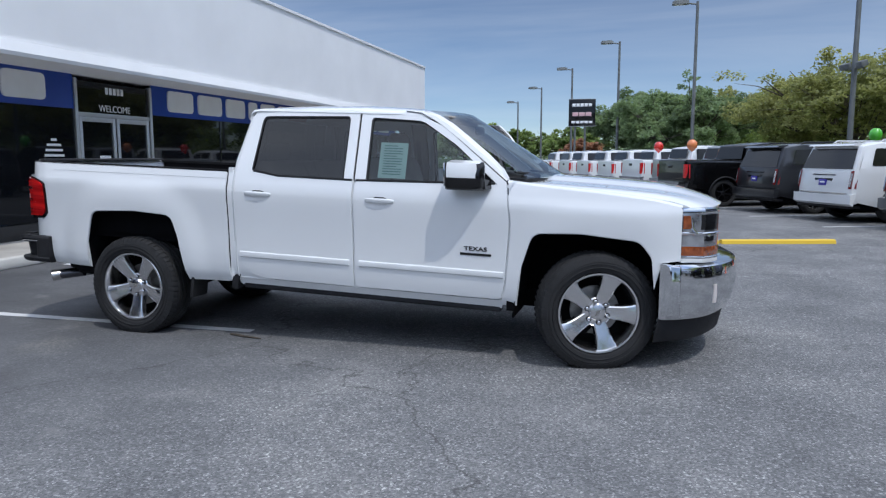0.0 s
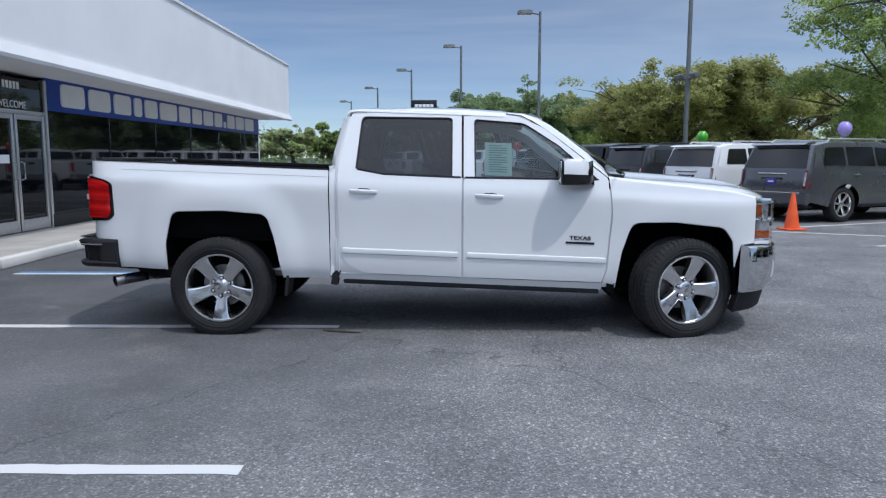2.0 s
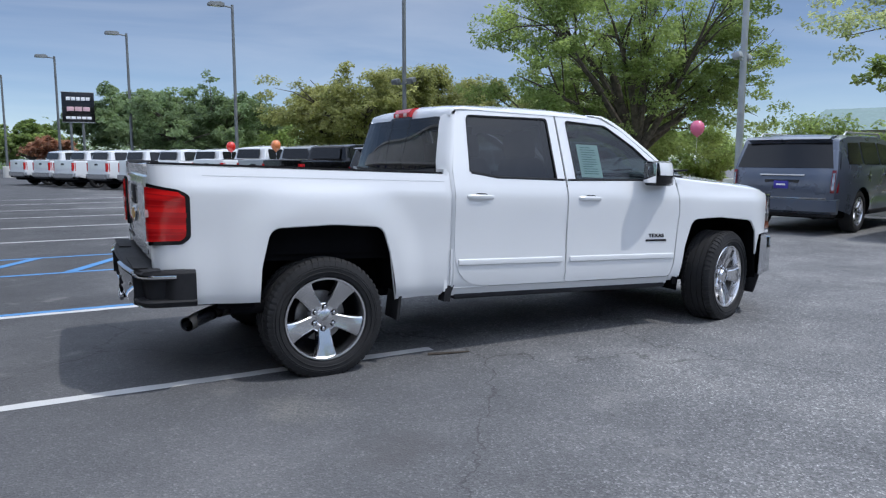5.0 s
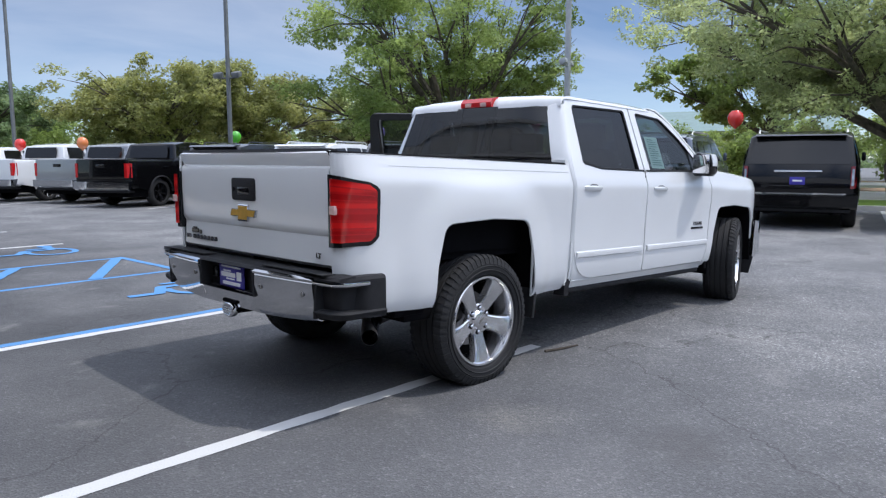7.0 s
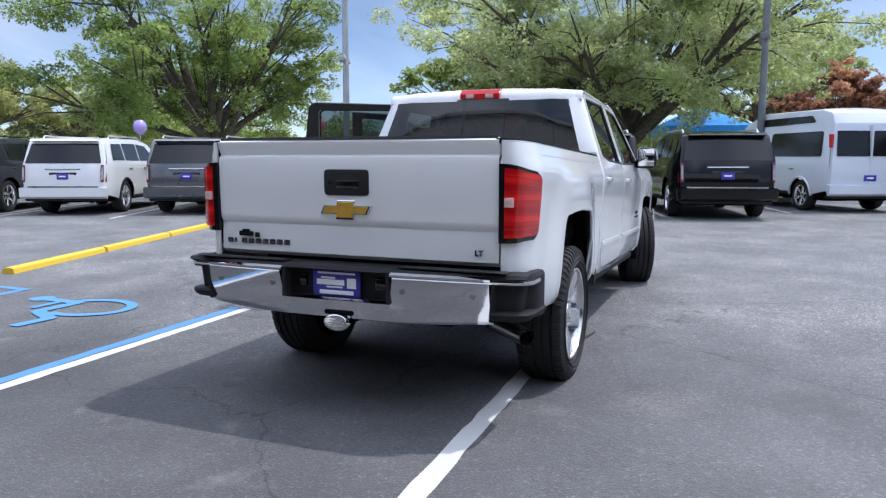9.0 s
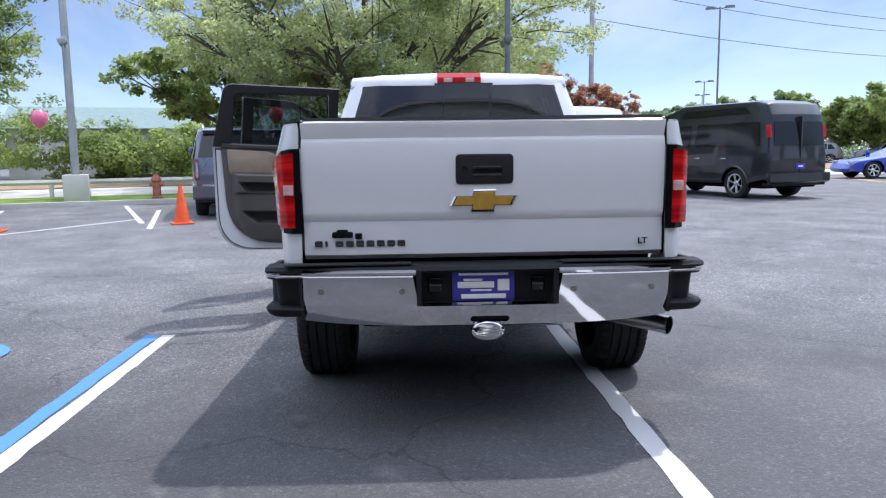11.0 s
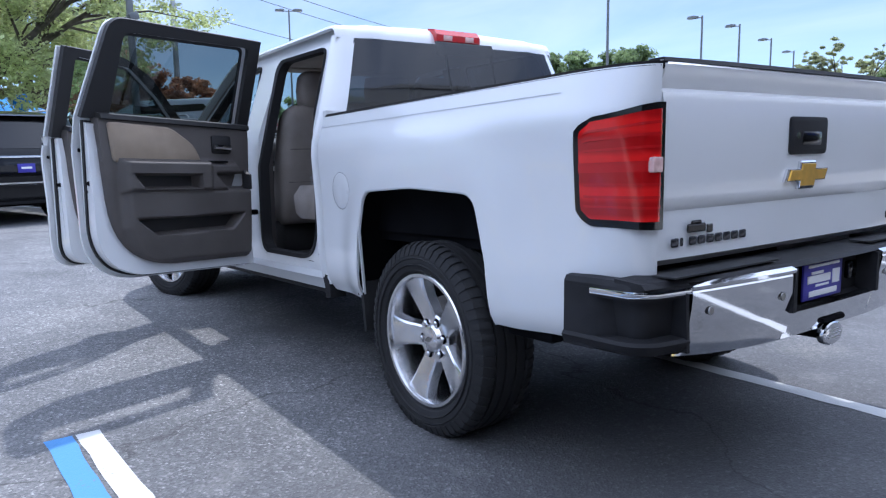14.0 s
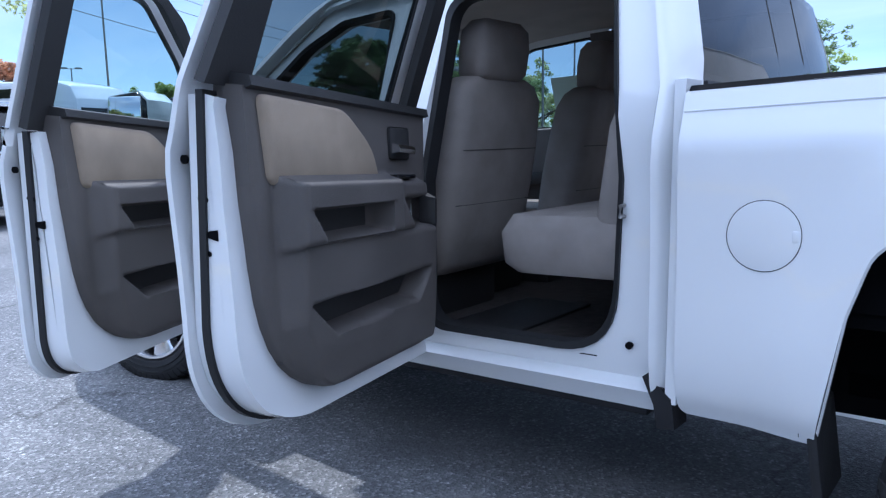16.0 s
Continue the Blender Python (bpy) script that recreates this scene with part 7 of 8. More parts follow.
def door(name, low, fr, gl, s, swing, hinge, front, glass_mat, label):
    """One door, built shut and then swung round its hinge."""
    m = Matrix.Translation((*(hinge if not swing else (hinge[0] - 0.04, hinge[1] + 0.04) if front else (hinge[0] - 0.065, hinge[1] + 0.085)), 0)) @ Matrix.Rotation(radians(swing), 4, "Z") @ Matrix.Translation((-hinge[0], -hinge[1], 0))

    def dp(nm, bm, material, parent=None, label_="", sharp=32):
        rk(bm)
        xform(bm, m)
        return part(nm, bm, material, parent or truck, label_, sharp)
    d = dp(name, skin([fillet(low, 14), fillet(fr, 8)], half, s, 0.014, 0.06, 0.05), WHITE, None, label)
    pane = dp("window", skin([fillet(gl, 5)], lambda x, z: half(x, z) - 0.012, s, 0.0, 0.2, 0.1), glass_mat, d, "tinted window")
    pane.visible_shadow = False
    # dark seals round the glass
    g5 = fillet(gl, 5)
    dp("window_seal", loft([[(x, s * (half(x, z) + 0.003), z), (x, s * (half(x, z) - 0.016), z)] + [(x + (c[0] - x) * 0.025, s * (half(x, z) - 0.016), z + (c[1] - z) * 0.05), (x + (c[0] - x) * 0.025, s * (half(x, z) + 0.001), z + (c[1] - z) * 0.05)] for x, z in g5 + g5[:1] for c in [((gl[0][0] + gl[1][0]) / 2 if front else 1.44, 1.5)]]), M["seal"], d)
    x0, x1 = low[0][0], low[1][0]
    belt = [(x0 + 0.01, 1.302), (2.91, 1.3235)] if front else [(1.075, 1.335), (1.279, 1.306), (x1 - 0.005, 1.302)]
    dp("belt_strip", loft([[(x, s * (half(x, z) + 0.001), z - 0.010), (x, s * (half(x, z) + 0.006), z - 0.004), (x, s * (half(x, z) + 0.005), z + 0.006), (x, s * (half(x, z) - 0.008), z + 0.008)] for x, z in belt]), M["seal"], d, "black belt strip under the glass")
    # side moulding
    dp("moulding", loft([[(x, s * (half(x, 0.705) + e), z) for z, e in ((0.682, 0.0), (0.688, 0.010), (0.705, 0.013), (0.722, 0.010), (0.728, 0.0))] for x in lin(x0 + 0.03, x1 - (0.03 if not front else -0.02), 8)]), WHITE, d, "white side moulding")
    # outer handle: bar over a cup
    hx = x0 + 0.09
    hz = 1.166
    hb_ = dp("handle", loft([[(x, s * (half(x, hz) + e + 0.003), hz - t), (x, s * (half(x, hz) + e + 0.009), hz - t * 0.4), (x, s * (half(x, hz) + e + 0.009), hz + t * 0.5), (x, s * (half(x, hz) + e + 0.002), hz + t)] for x, e, t in ((hx, -0.004, 0.012), (hx + 0.02, 0.005, 0.017), (hx + 0.10, 0.010, 0.017), (hx + 0.19, 0.005, 0.016), (hx + 0.215, -0.004, 0.011))]), WHITE, d, "white pull handle")
    dp("handle_cup", loft([[(hx + 0.11 + 0.05 * k * math.cos(a), s * (half(hx, hz) + e), hz - 0.008 + 0.026 * k * math.sin(a)) for a in lin(0, 2 * math.pi, 17)[:-1]] for k, e in ((1.0, 0.0015), (0.8, -0.006))]), WHITE, hb_)
    # dark sliver on the skin paints the shade above the bar
    dp("handle_shade", loft([[(x, s * (half(x, hz) + 0.002), hz + 0.019 + e), (x, s * (half(x, hz) + 0.002), hz + 0.026 + e * 1.4), (x, s * (half(x, hz) - 0.003), hz + 0.022 + e)] for x, e in ((hx + 0.065, -0.004), (hx + 0.085, 0.0), (hx + 0.14, 0.0), (hx + 0.16, -0.004))]), M["trim_dark"], hb_, "dark strip for the shade above the handle")
    if front:
        # mirror on its arm
        mb = dp("side_mirror", loft([[(x, s * y, 1.372 + (z - 1.322) * 1.28) for y, z in ((a0, 1.262), (a0 + 0.02, 1.248), (b0 - 0.02, 1.248), (b0 + 0.006, 1.27), (b0 + 0.008, 1.33), (b0 - 0.01, 1.385), (a0 + 0.03, 1.395), (a0, 1.37))] for x, a0, b0 in ((2.612, 0.945, 1.078), (2.625, 0.932, 1.092), (2.70, 0.928, 1.092), (2.77, 0.932, 1.070), (2.83, 0.938, 1.03), (2.858, 0.955, 0.995))]), M["gloss_black"], d, "black door mirror with white cap", 60)
        dp("mirror_cap", loft([[(x, s * y, 1.372 + (z - 1.322) * 1.28) for y, z in ((a0 - 0.004, 1.312), (b0 + 0.012, 1.312), (b0 + 0.010, 1.352), (b0 - 0.006, 1.388), (a0 + 0.03, 1.401), (a0 - 0.004, 1.375))] for x, a0, b0 in ((2.628, 0.932, 1.090), (2.70, 0.926, 1.094), (2.77, 0.930, 1.072), (2.81, 0.935, 1.042), (2.836, 0.95, 1.005))]), WHITE, mb)
        dp("mirror_glass", box((2.603, min(s * 0.942, s * 1.080), 1.298), (2.613, max(s * 0.942, s * 1.080), 1.452), 0.004), M["mirror"], mb)
        dp("mirror_arm", loft([[(2.76 + 0.04 * k, s * yv, 1.285), (2.90 - 0.03 * k, s * yv, 1.285), (2.89 - 0.03 * k, s * yv, 1.335 + 0.02 * k), (2.77 + 0.04 * k, s * yv, 1.345 + 0.02 * k)] for k, yv in ((0, 0.86), (0.5, 0.92), (1, 0.99))]), M["gloss_black"], mb)
        dp("mirror_sail", skin([[(2.72, 1.322), (2.924, 1.324), (2.72, 1.47)]], lambda x, z: half(x, z) - 0.004, s, 0.006, 0.2, 0.1), M["gloss_black"], d)
        bm = text_mesh("TEXAS", 0.050, 0.003, 0.001)
        xform(bm, Matrix.Translation((2.785, s * (half(2.785, 0.85) + 0.002), 0.872)) @ Euler((radians(90), 0, radians(180) if s > 0 else 0)).to_matrix().to_4x4() @ Matrix.Diagonal((1.12, 0.8, 1, 1)))
        bd = dp("badge", bm, M["gloss_black"], d, "dark letters TEXAS")
        dp("badge_bar", box((2.675, min(s * (half(2.785, 0.83) - 0.004), s * (half(2.785, 0.83) + 0.005)), 0.826), (2.895, max(s * (half(2.785, 0.83) - 0.004), s * (half(2.785, 0.83) + 0.005)), 0.843), 0.003), M["gloss_black"], bd)
    return d, dp


def door_inside(d, dp, low, fr):
    """The lined inner side of an open door."""
    s = 1
    cx = sum(p[0] for p in low) / len(low)
    flat = lambda x, z: min(half(x, z), 0.93) - 0.095 if z < 1.28 else half(x, z) - 0.055
    lowi = shrink(low, cx, 0.92, 0.035)
    dp("inner_panel", skin([fillet(lowi, 14)], lambda x, z: flat(x, z) + 0.0, s, 0.03, 0.12, 0.1), WHITE, d, "white inner door panel")
    dp("inner_frame", skin([fillet(fr, 6)], lambda x, z: half(x, z) - 0.045, s, 0.028, 0.12, 0.1), M["trim_dark"], d, "dark inner window frame")
    # end faces of the door
    o = fillet(lowi, 14)
    dp("door_edge", loft([[(x, half(x, z) - 0.014, z), (x, flat(x, z), z), (cx + (x - cx) * 0.96, flat(x, z), 0.92 + (z - 0.92) * 0.97), (cx + (x - cx) * 0.96, half(x, z) - 0.014, 0.92 + (z - 0.92) * 0.97)] for x, z in o + o[:1]]), WHITE, d, "white door edge")
    seal_path = fillet(shrink(low, cx, 0.92, 0.024), 14)
    dp("door_seal", loft([[(x, half(x, z) - 0.038, z), (x, half(x, z) - 0.056, z), (cx + (x - cx) * 0.955, half(x, z) - 0.056, 0.92 + (z - 0.92) * 0.955), (cx + (x - cx) * 0.955, half(x, z) - 0.038, 0.92 + (z - 0.92) * 0.955)] for x, z in seal_path + seal_path[:1]]), M["seal"], d, "black rubber seal")
    x0, x1 = low[0][0] + 0.078, (low[1][0] - 0.035)
    trim = fillet([(x0 + 0.015, 0.60, 0.36), (x1 - 0.02, 0.60, 0.05), (x1, 1.335, 0.02), (x0 - 0.02, 1.355, 0.03)], 9)
    ty = flat(cx, 0.9) - 0.055
    L = x1 - x0

    def inside(u, z, poly, soft):
        """1 well inside a convex outline, 0 outside, soft between."""
        dist = 9
        for (au, az), (bu, bz) in zip(poly, poly[1:] + poly[:1]):
            ex_, ez_ = (bu - au) * L, bz - az
            dist = min(dist, ((u - au) * L * ez_ - (z - az) * ex_) / math.hypot(ex_, ez_))
        k = min(1, max(0, dist / soft + 0.5))
        return k * k * (3 - 2 * k)

    ARM = [(0.08, 0.98), (0.08, 1.138), (0.66, 1.135), (0.66, 0.98)]
    SWITCH = [(0.60, 0.98), (0.60, 1.132), (0.87, 1.125), (0.89, 1.06), (0.85, 0.98)]
    BODY = [(0.19, 0.61), (0.09, 0.80), (0.09, 1.0), (1.03, 0.992), (1.03, 0.61)]
    PULL = [(0.20, 0.995), (0.13, 1.068), (0.565, 1.066), (0.565, 0.997)]
    CUP = [(0.78, 0.990), (0.70, 1.072), (1.05, 1.072), (1.05, 0.985)]
    MOUTH = [(0.27, 0.762), (0.15, 0.842), (0.885, 0.852), (0.80, 0.775)]

    def relief(u, z):
        h = 0.012 * math.cos((z - 0.95) * 4)
        h += max(0.072 * inside(u, z, ARM, 0.030), 0.055 * inside(u, z, SWITCH, 0.030), (0.050 - 0.05 * max(0, 0.72 - z)) * inside(u, z, BODY, 0.050))
        h -= 0.085 * inside(u, z, PULL, 0.012) * max(0.2, min(1, h / 0.05))
        h -= 0.058 * inside(u, z, CUP, 0.014)
        h -= 0.074 * inside(u, z, MOUTH, 0.014)
        return h

    def lining(z, c):
        zz1 = min(1.34, max(0.601, z))
        xs = [a[0] + (b[0] - a[0]) * (zz1 - a[1]) / (b[1] - a[1]) for a, b in zip(trim, trim[1:] + trim[:1]) if (a[1] - zz1) * (b[1] - zz1) <= 0 and abs(a[1] - b[1]) > 1e-6]
        xa, xb = (min(xs), max(xs)) if xs else (x0, x1)
        f = min(1, max(0, c))
        x = xa + (xb - xa) * f
        rim = min(f * (xb - xa), (1 - f) * (xb - xa), zz1 - 0.60)
        h = relief((x - x0) / L, zz1) * min(1, rim / 0.035 + 0.15)
        return (x, (flat(x, 0.9) + 0.02) if c != f or z != zz1 else flat(x, 0.9) - 0.055 - h, zz1)
    t = dp("door_trim", sheet([0.59] + lin(0.602, 1.34, 92), [-0.01] + lin(0, 1, 92) + [1.01], lining), M["trim"], d, "taupe plastic door lining", 75)
    dp("arm_rest", sheet(lin(1.068, 1.142, 14), lin(0.085, 0.655, 40), lambda z, u: (x0 + u * L, flat(x0 + u * L, 0.9) - 0.056 - relief(u, z) - 0.002, z)), M["trim"], t, "padded arm rest", 75)
    # dark sheets just over both pocket floors, to deepen their shade
    for nm_, poly in (("pull_pocket", [(0.215, 1.004), (0.155, 1.060), (0.55, 1.058), (0.55, 1.006)]), ("pocket_mouth", [(0.28, 0.772), (0.18, 0.834), (0.86, 0.842), (0.795, 0.784)])):
        (ua, za), (ub, zb), (uc, zc_), (ud, zd) = poly
        dp(nm_, sheet(lin(0, 1, 5), lin(0, 1, 16), lambda f, g: (lambda u, z: (x0 + u * L, flat(x0 + u * L, 0.9) - 0.058 - relief(u, z), z))((ua + (ub - ua) * f) * (1 - g) + (ud + (uc - ud) * f) * g, (za + (zb - za) * f) * (1 - g) + (zd + (zc_ - zd) * f) * g)), M["trim_dark"], t, "dark pocket floor", 75)
    # belt ledge
    dp("trim_ledge", loft([[(x, ty + 0.0, 1.318 + k), (x, ty - 0.018, 1.324 + k), (x, ty - 0.014, 1.345 + k), (x, ty + 0.04, 1.355 + k), (x, ty + 0.04, 1.28 + k)] for x, k in zip(lin(x0 - 0.01, x1, 6), lin(0.008, -0.008, 6))]), M["trim_dark"], t)
    # tan cloth insert
    ins_ = fillet([(x0 + 0.035, 1.125, 0.03), (x0 + 0.02, 1.318, 0.02), (x0 + L * 0.42, 1.305, 0.14), (x0 + L * 0.58, 1.215, 0.15), (x0 + L * 0.64, 1.09)], 6)
    dp("cloth_insert", loft([[(x, ty + 0.002, z) for x, z in ins_], [(x, ty - 0.014, z) for x, z in ins_], [(x0 + 0.3 * L + (x - x0 - 0.3 * L) * 0.95, ty - 0.022, 1.19 + (z - 1.19) * 0.90) for x, z in ins_]]), M["tan"], t, "tan cloth insert", 75)
    # pull handle in its recess
    hx = x0 + L * 0.76
    dp("handle_recess", box((hx - 0.045, ty - 0.016, 1.180), (hx + 0.075, ty + 0.0, 1.275), 0.012), M["trim_dark"], t)
    dp("inside_handle", loft([[(x, ty - 0.016, z), (x, ty - 0.038, z + 0.003), (x, ty - 0.042, z + 0.014), (x, ty - 0.036, z + 0.024), (x, ty - 0.016, z + 0.028)] for x, z in ((hx - 0.038, 1.200), (hx + 0.02, 1.198), (hx + 0.062, 1.196))]), M["chrome"], t, "chrome inside handle")
    dp("switch_pad", box((hx - 0.09, ty - 0.062, 1.128), (hx + 0.02, ty - 0.03, 1.140), 0.004), M["gloss_black"], t)
    dp("grab_cup", loft([[(x, ty - 0.004, z0), (x, ty - w, z0 + 0.004), (x, ty - w, z0 + 0.085), (x, ty - 0.004, z0 + 0.11)] for x, w, z0 in ((x1 - 0.050, 0.03, 0.985), (x1 - 0.040, 0.055, 0.98), (x1 - 0.028, 0.055, 0.98), (x1 - 0.016, 0.01, 0.985))]), M["trim_dark"], t, "grab cup")
    # latch and bumpers on the edge
    ex = low[0][0] + 0.03
    dp("latch", loft([[(ex - 0.008, flat(ex, 1.0) + a, zl) for a, zl in ((-0.006, 1.008), (-0.006, 1.032), (0.012, 1.030), (0.036, 1.021), (0.012, 1.012))], [(ex + 0.02, flat(ex, 1.0) + a, zl) for a, zl in ((-0.006, 1.008), (-0.006, 1.032), (0.012, 1.030), (0.036, 1.021), (0.012, 1.012))]]), M["dark"], d, "black latch slot")
    for dz in (-0.04, 0.075, 0.078):
        dp("latch_screw", tube([(ex - 0.004, flat(ex, 1.0) + 0.02 + (0.016 if dz > 0.076 else 0), 1.02 + dz), (ex - 0.008, flat(ex, 1.0) + 0.02 + (0.016 if dz > 0.076 else 0), 1.02 + dz)], 0.006, 8), M["dark"], d)
    dp("edge_bumper", tube([(ex - 0.004, half(ex, 1.2) - 0.03, 1.18), (ex - 0.010, half(ex, 1.2) - 0.03, 1.18)], 0.010, 10), M["dark"], d)
    dp("bottom_seal", loft([[(x, flat(x, 0.6) + 0.0, 0.548), (x, flat(x, 0.6) - 0.02, 0.552), (x, flat(x, 0.6) - 0.02, 0.575), (x, flat(x, 0.6), 0.575)] for x in lin(low[0][0] + 0.27, x1, 5)]), M["seal"], d)


door("rear_door", R_LOW, R_FRAME, R_GLASS, -1, 0, (1.86, -0.90), False, M["tint_glass"], "white closed rear door")
door("front_door", [(1.892, 0.530, 0.03), (2.960, 0.533, 0.03), *F_LOW[2:]], F_FRAME, F_GLASS, -1, 0, (2.97, -0.90), True, M["clear_glass"], "white closed front door")
d, dp = door("rear_door", R_LOW, R_FRAME, R_GLASS, 1, REAR_SWING, (1.855, 0.895), False, M["door_glass"], "white rear door standing wide open")
door_inside(d, dp, R_LOW, R_FRAME)
d, dp = door("front_door", F_LOW, F_FRAME, F_GLASS, 1, FRONT_SWING, (2.965, 0.895), True, M["front_glass"], "white front door standing open")
door_inside(d, dp, F_LOW, F_FRAME)

# painted door posts that show through the shut lines
for gx, gz in ((1.884, 1.298), (0.890, 1.33), (3.012, 1.32)):
    tp("door_post", loft([[(gx - 0.03 + k, -(half(gx, z) - 0.016), z), (gx + 0.03 + k, -(half(gx, z) - 0.016), z), (gx + 0.03 + k, -(half(gx, z) - 0.03), z), (gx - 0.03 + k, -(half(gx, z) - 0.03), z)] for z in lin(0.54, gz, 12) for k in [(-0.03 * max(0, (0.9 - z) / 0.4) if gx > 2.5 else 0)]]), WHITE)

# fuel flap
tp("fuel_flap", loft([[(0.645 + k * 0.084 * math.cos(a), half(0.645 + k * 0.084 * math.cos(a), 0.966 + k * 0.084 * math.sin(a)) + e, 0.966 + k * 0.084 * math.sin(a)) for a in lin(0, 2 * math.pi, 29)[:-1]] for k, e in ((1.0, -0.004), (1.0, 0.0012), (0.96, 0.0022), (0.3, 0.0026))]), WHITE, None, "round white fuel flap")
tp("fuel_gap", loft([[(0.645 + k * 0.084 * math.cos(a), half(0.645 + k * 0.084 * math.cos(a), 0.966 + k * 0.084 * math.sin(a)) + e, 0.966 + k * 0.084 * math.sin(a)) for a in lin(0, 2 * math.pi, 29)[:-1]] for k, e in ((1.0, 0.0014), (1.022, 0.0014))], cap=False), M["seal"])
tp("fuel_pull", box((0.563, half(0.57, 0.96) - 0.004, 0.952), (0.582, half(0.57, 0.96) + 0.0035, 0.982), 0.004), M["white_paint"], None, "small white finger notch of the flap")

# paper in the front window
pp = tp("window_sheet", sheet(lin(2.055, 2.262, 2), lin(1.325, 1.575, 2), lambda x, z: (x, -(half(x, z) - 0.020), z)), M["paper"], None, "pale green printed sheet behind the window")
bm = bmesh.new()
for i in range(12):
    z = 1.555 - i * 0.018
    w = 0.14 if i % 4 else 0.10
    v = [(2.085, z), (2.085 + w, z), (2.085 + w, z - 0.006), (2.085, z - 0.006)]
    bm.faces.new([bm.verts.new((x, -(half(x, zz2) - 0.018), zz2)) for x, zz2 in v])
tp("print_lines", bm, M["ink"], pp)


# ---------- wheels of the pickup ----------
def truck_tyre():
    R, w = RW, 0.275
    r0 = 0.272
    prof = [(r0, -w * 0.40), (r0 + 0.012, -w * 0.47), (r0 + 0.05, -w * 0.50), (R - 0.045, -w * 0.49), (R - 0.016, -w * 0.44), (R - 0.004, -w * 0.37)]
    grooves = [-0.26, -0.09, 0.09, 0.26]
    for g_ in grooves:
        prof += [(R, w * (g_ - 0.025)), (R - 0.010, w * (g_ - 0.018)), (R - 0.010, w * (g_ + 0.018)), (R, w * (g_ + 0.025))]
    prof += [(R - 0.004, w * 0.37), (R - 0.016, w * 0.44), (R - 0.045, w * 0.49), (r0 + 0.05, w * 0.50), (r0 + 0.012, w * 0.47), (r0, w * 0.40), (r0, -w * 0.40)]
    bm = lathe(prof, 72)
    for k in range(60):
        a = 2 * math.pi * k / 60
        for s in (-1, 1):
            rows = []
            for r, h, tw in ((R - 0.050, 0.497, 0.0), (R - 0.014, 0.450, 0.010), (R + 0.002, 0.36, 0.02), (R + 0.0025, 0.29, 0.03)):
                c2, s2 = math.cos(a + tw), math.sin(a + tw)
                hw_ = 0.0115
                rows.append([((r + e) * c2 - q * s2, s * w * h + s * e2, (r + e) * s2 + q * c2) for q, e, e2 in ((-hw_, -0.01, -0.01), (-hw_, 0.0015, 0.0012), (hw_, 0.0015, 0.0012), (hw_, -0.01, -0.01))])
            loft(rows, bm=bm)
    for rr, dz in ((r0 + 0.035, 0.004), (R - 0.06, 0.003)):
        lathe([(rr - 0.003, w * 0.49), (rr, w * 0.50 + dz), (rr + 0.003, w * 0.49)], 48, bm=bm)
    return bm


def truck_rim():
    w = 0.275
    r0 = 0.270
    bm = lathe([(r0 - 0.01, -w * 0.45), (r0 + 0.0, w * 0.36), (r0 + 0.004, w * 0.43), (r0 - 0.002, w * 0.455), (r0 - 0.014, w * 0.45), (r0 - 0.020, w * 0.40), (r0 - 0.024, w * 0.30), (r0 - 0.055, -w * 0.2), (r0 - 0.055, -w * 0.45)], 60)
    for k in range(5):
        a = 2 * math.pi * k / 5 + math.pi / 2
        ca, sa = math.cos(a), math.sin(a)
        rows = []
        for r, hw_, h in ((0.055, 0.042, 0.255), (0.10, 0.043, 0.285), (0.16, 0.048, 0.345), (0.215, 0.057, 0.385), (0.252, 0.072, 0.405)):
            rows.append([(r * ca - q * sa, w * hh, r * sa + q * ca) for q, hh in ((-hw_ - 0.008, h - 0.16), (-hw_, h - 0.02), (-hw_ * 0.82, h), (0, h - 0.012), (hw_ * 0.82, h), (hw_, h - 0.02), (hw_ + 0.008, h - 0.16))])
        loft(rows, bm=bm)
    lathe([(0.098, w * 0.10), (0.098, w * 0.24), (0.090, w * 0.262), (0.062, w * 0.268), (0.056, w * 0.30), (0.050, w * 0.325), (0.030, w * 0.345), (0.0, w * 0.35)], 36, bm=bm)
    return bm


T_ME = mesh_of("tyre", truck_tyre(), M["rubber"])
R_ME = mesh_of("rim", truck_rim(), M["alloy"])
N_ME = mesh_of("wheel_nut", tube([(0, 0.06, 0), (0, 0.084, 0), (0, 0.088, 0)], [0.0125, 0.0125, 0.008], 8), M["chrome"])
# dark discs on the hub stand for shade in the nut pockets
P_ME = mesh_of("nut_pocket_shade", tube([(0, 0.055, 0), (0, 0.0745, 0)], 0.0185, 12), M["dark"])
B_ME = mesh_of("brake_disc", lathe([(0, 0.02), (0.09, 0.02), (0.09, -0.01), (0.165, -0.01), (0.165, -0.03), (0, -0.03)], 40), M["steel"])
bm = lathe([(0.0, -0.05), (0.245, -0.05), (0.245, -0.07), (0, -0.07)], 40)
K_ME = mesh_of("backing_plate", bm, M["dark"])
C_ME = mesh_of("cap_cross", loft([[(a * 0.20, 0.0968, b * 0.22) for a, b in bowtie(1, 1)], [(a * 0.19, 0.0985, b * 0.2) for a, b in bowtie(1, 1)]]), M["steel"])
bm = bmesh.new()
add_box(bm, (0.075, -0.035, -0.06), (0.175, 0.022, 0.07), 0.02, 2)
L_ME = mesh_of("brake_caliper", bm, M["dark"])
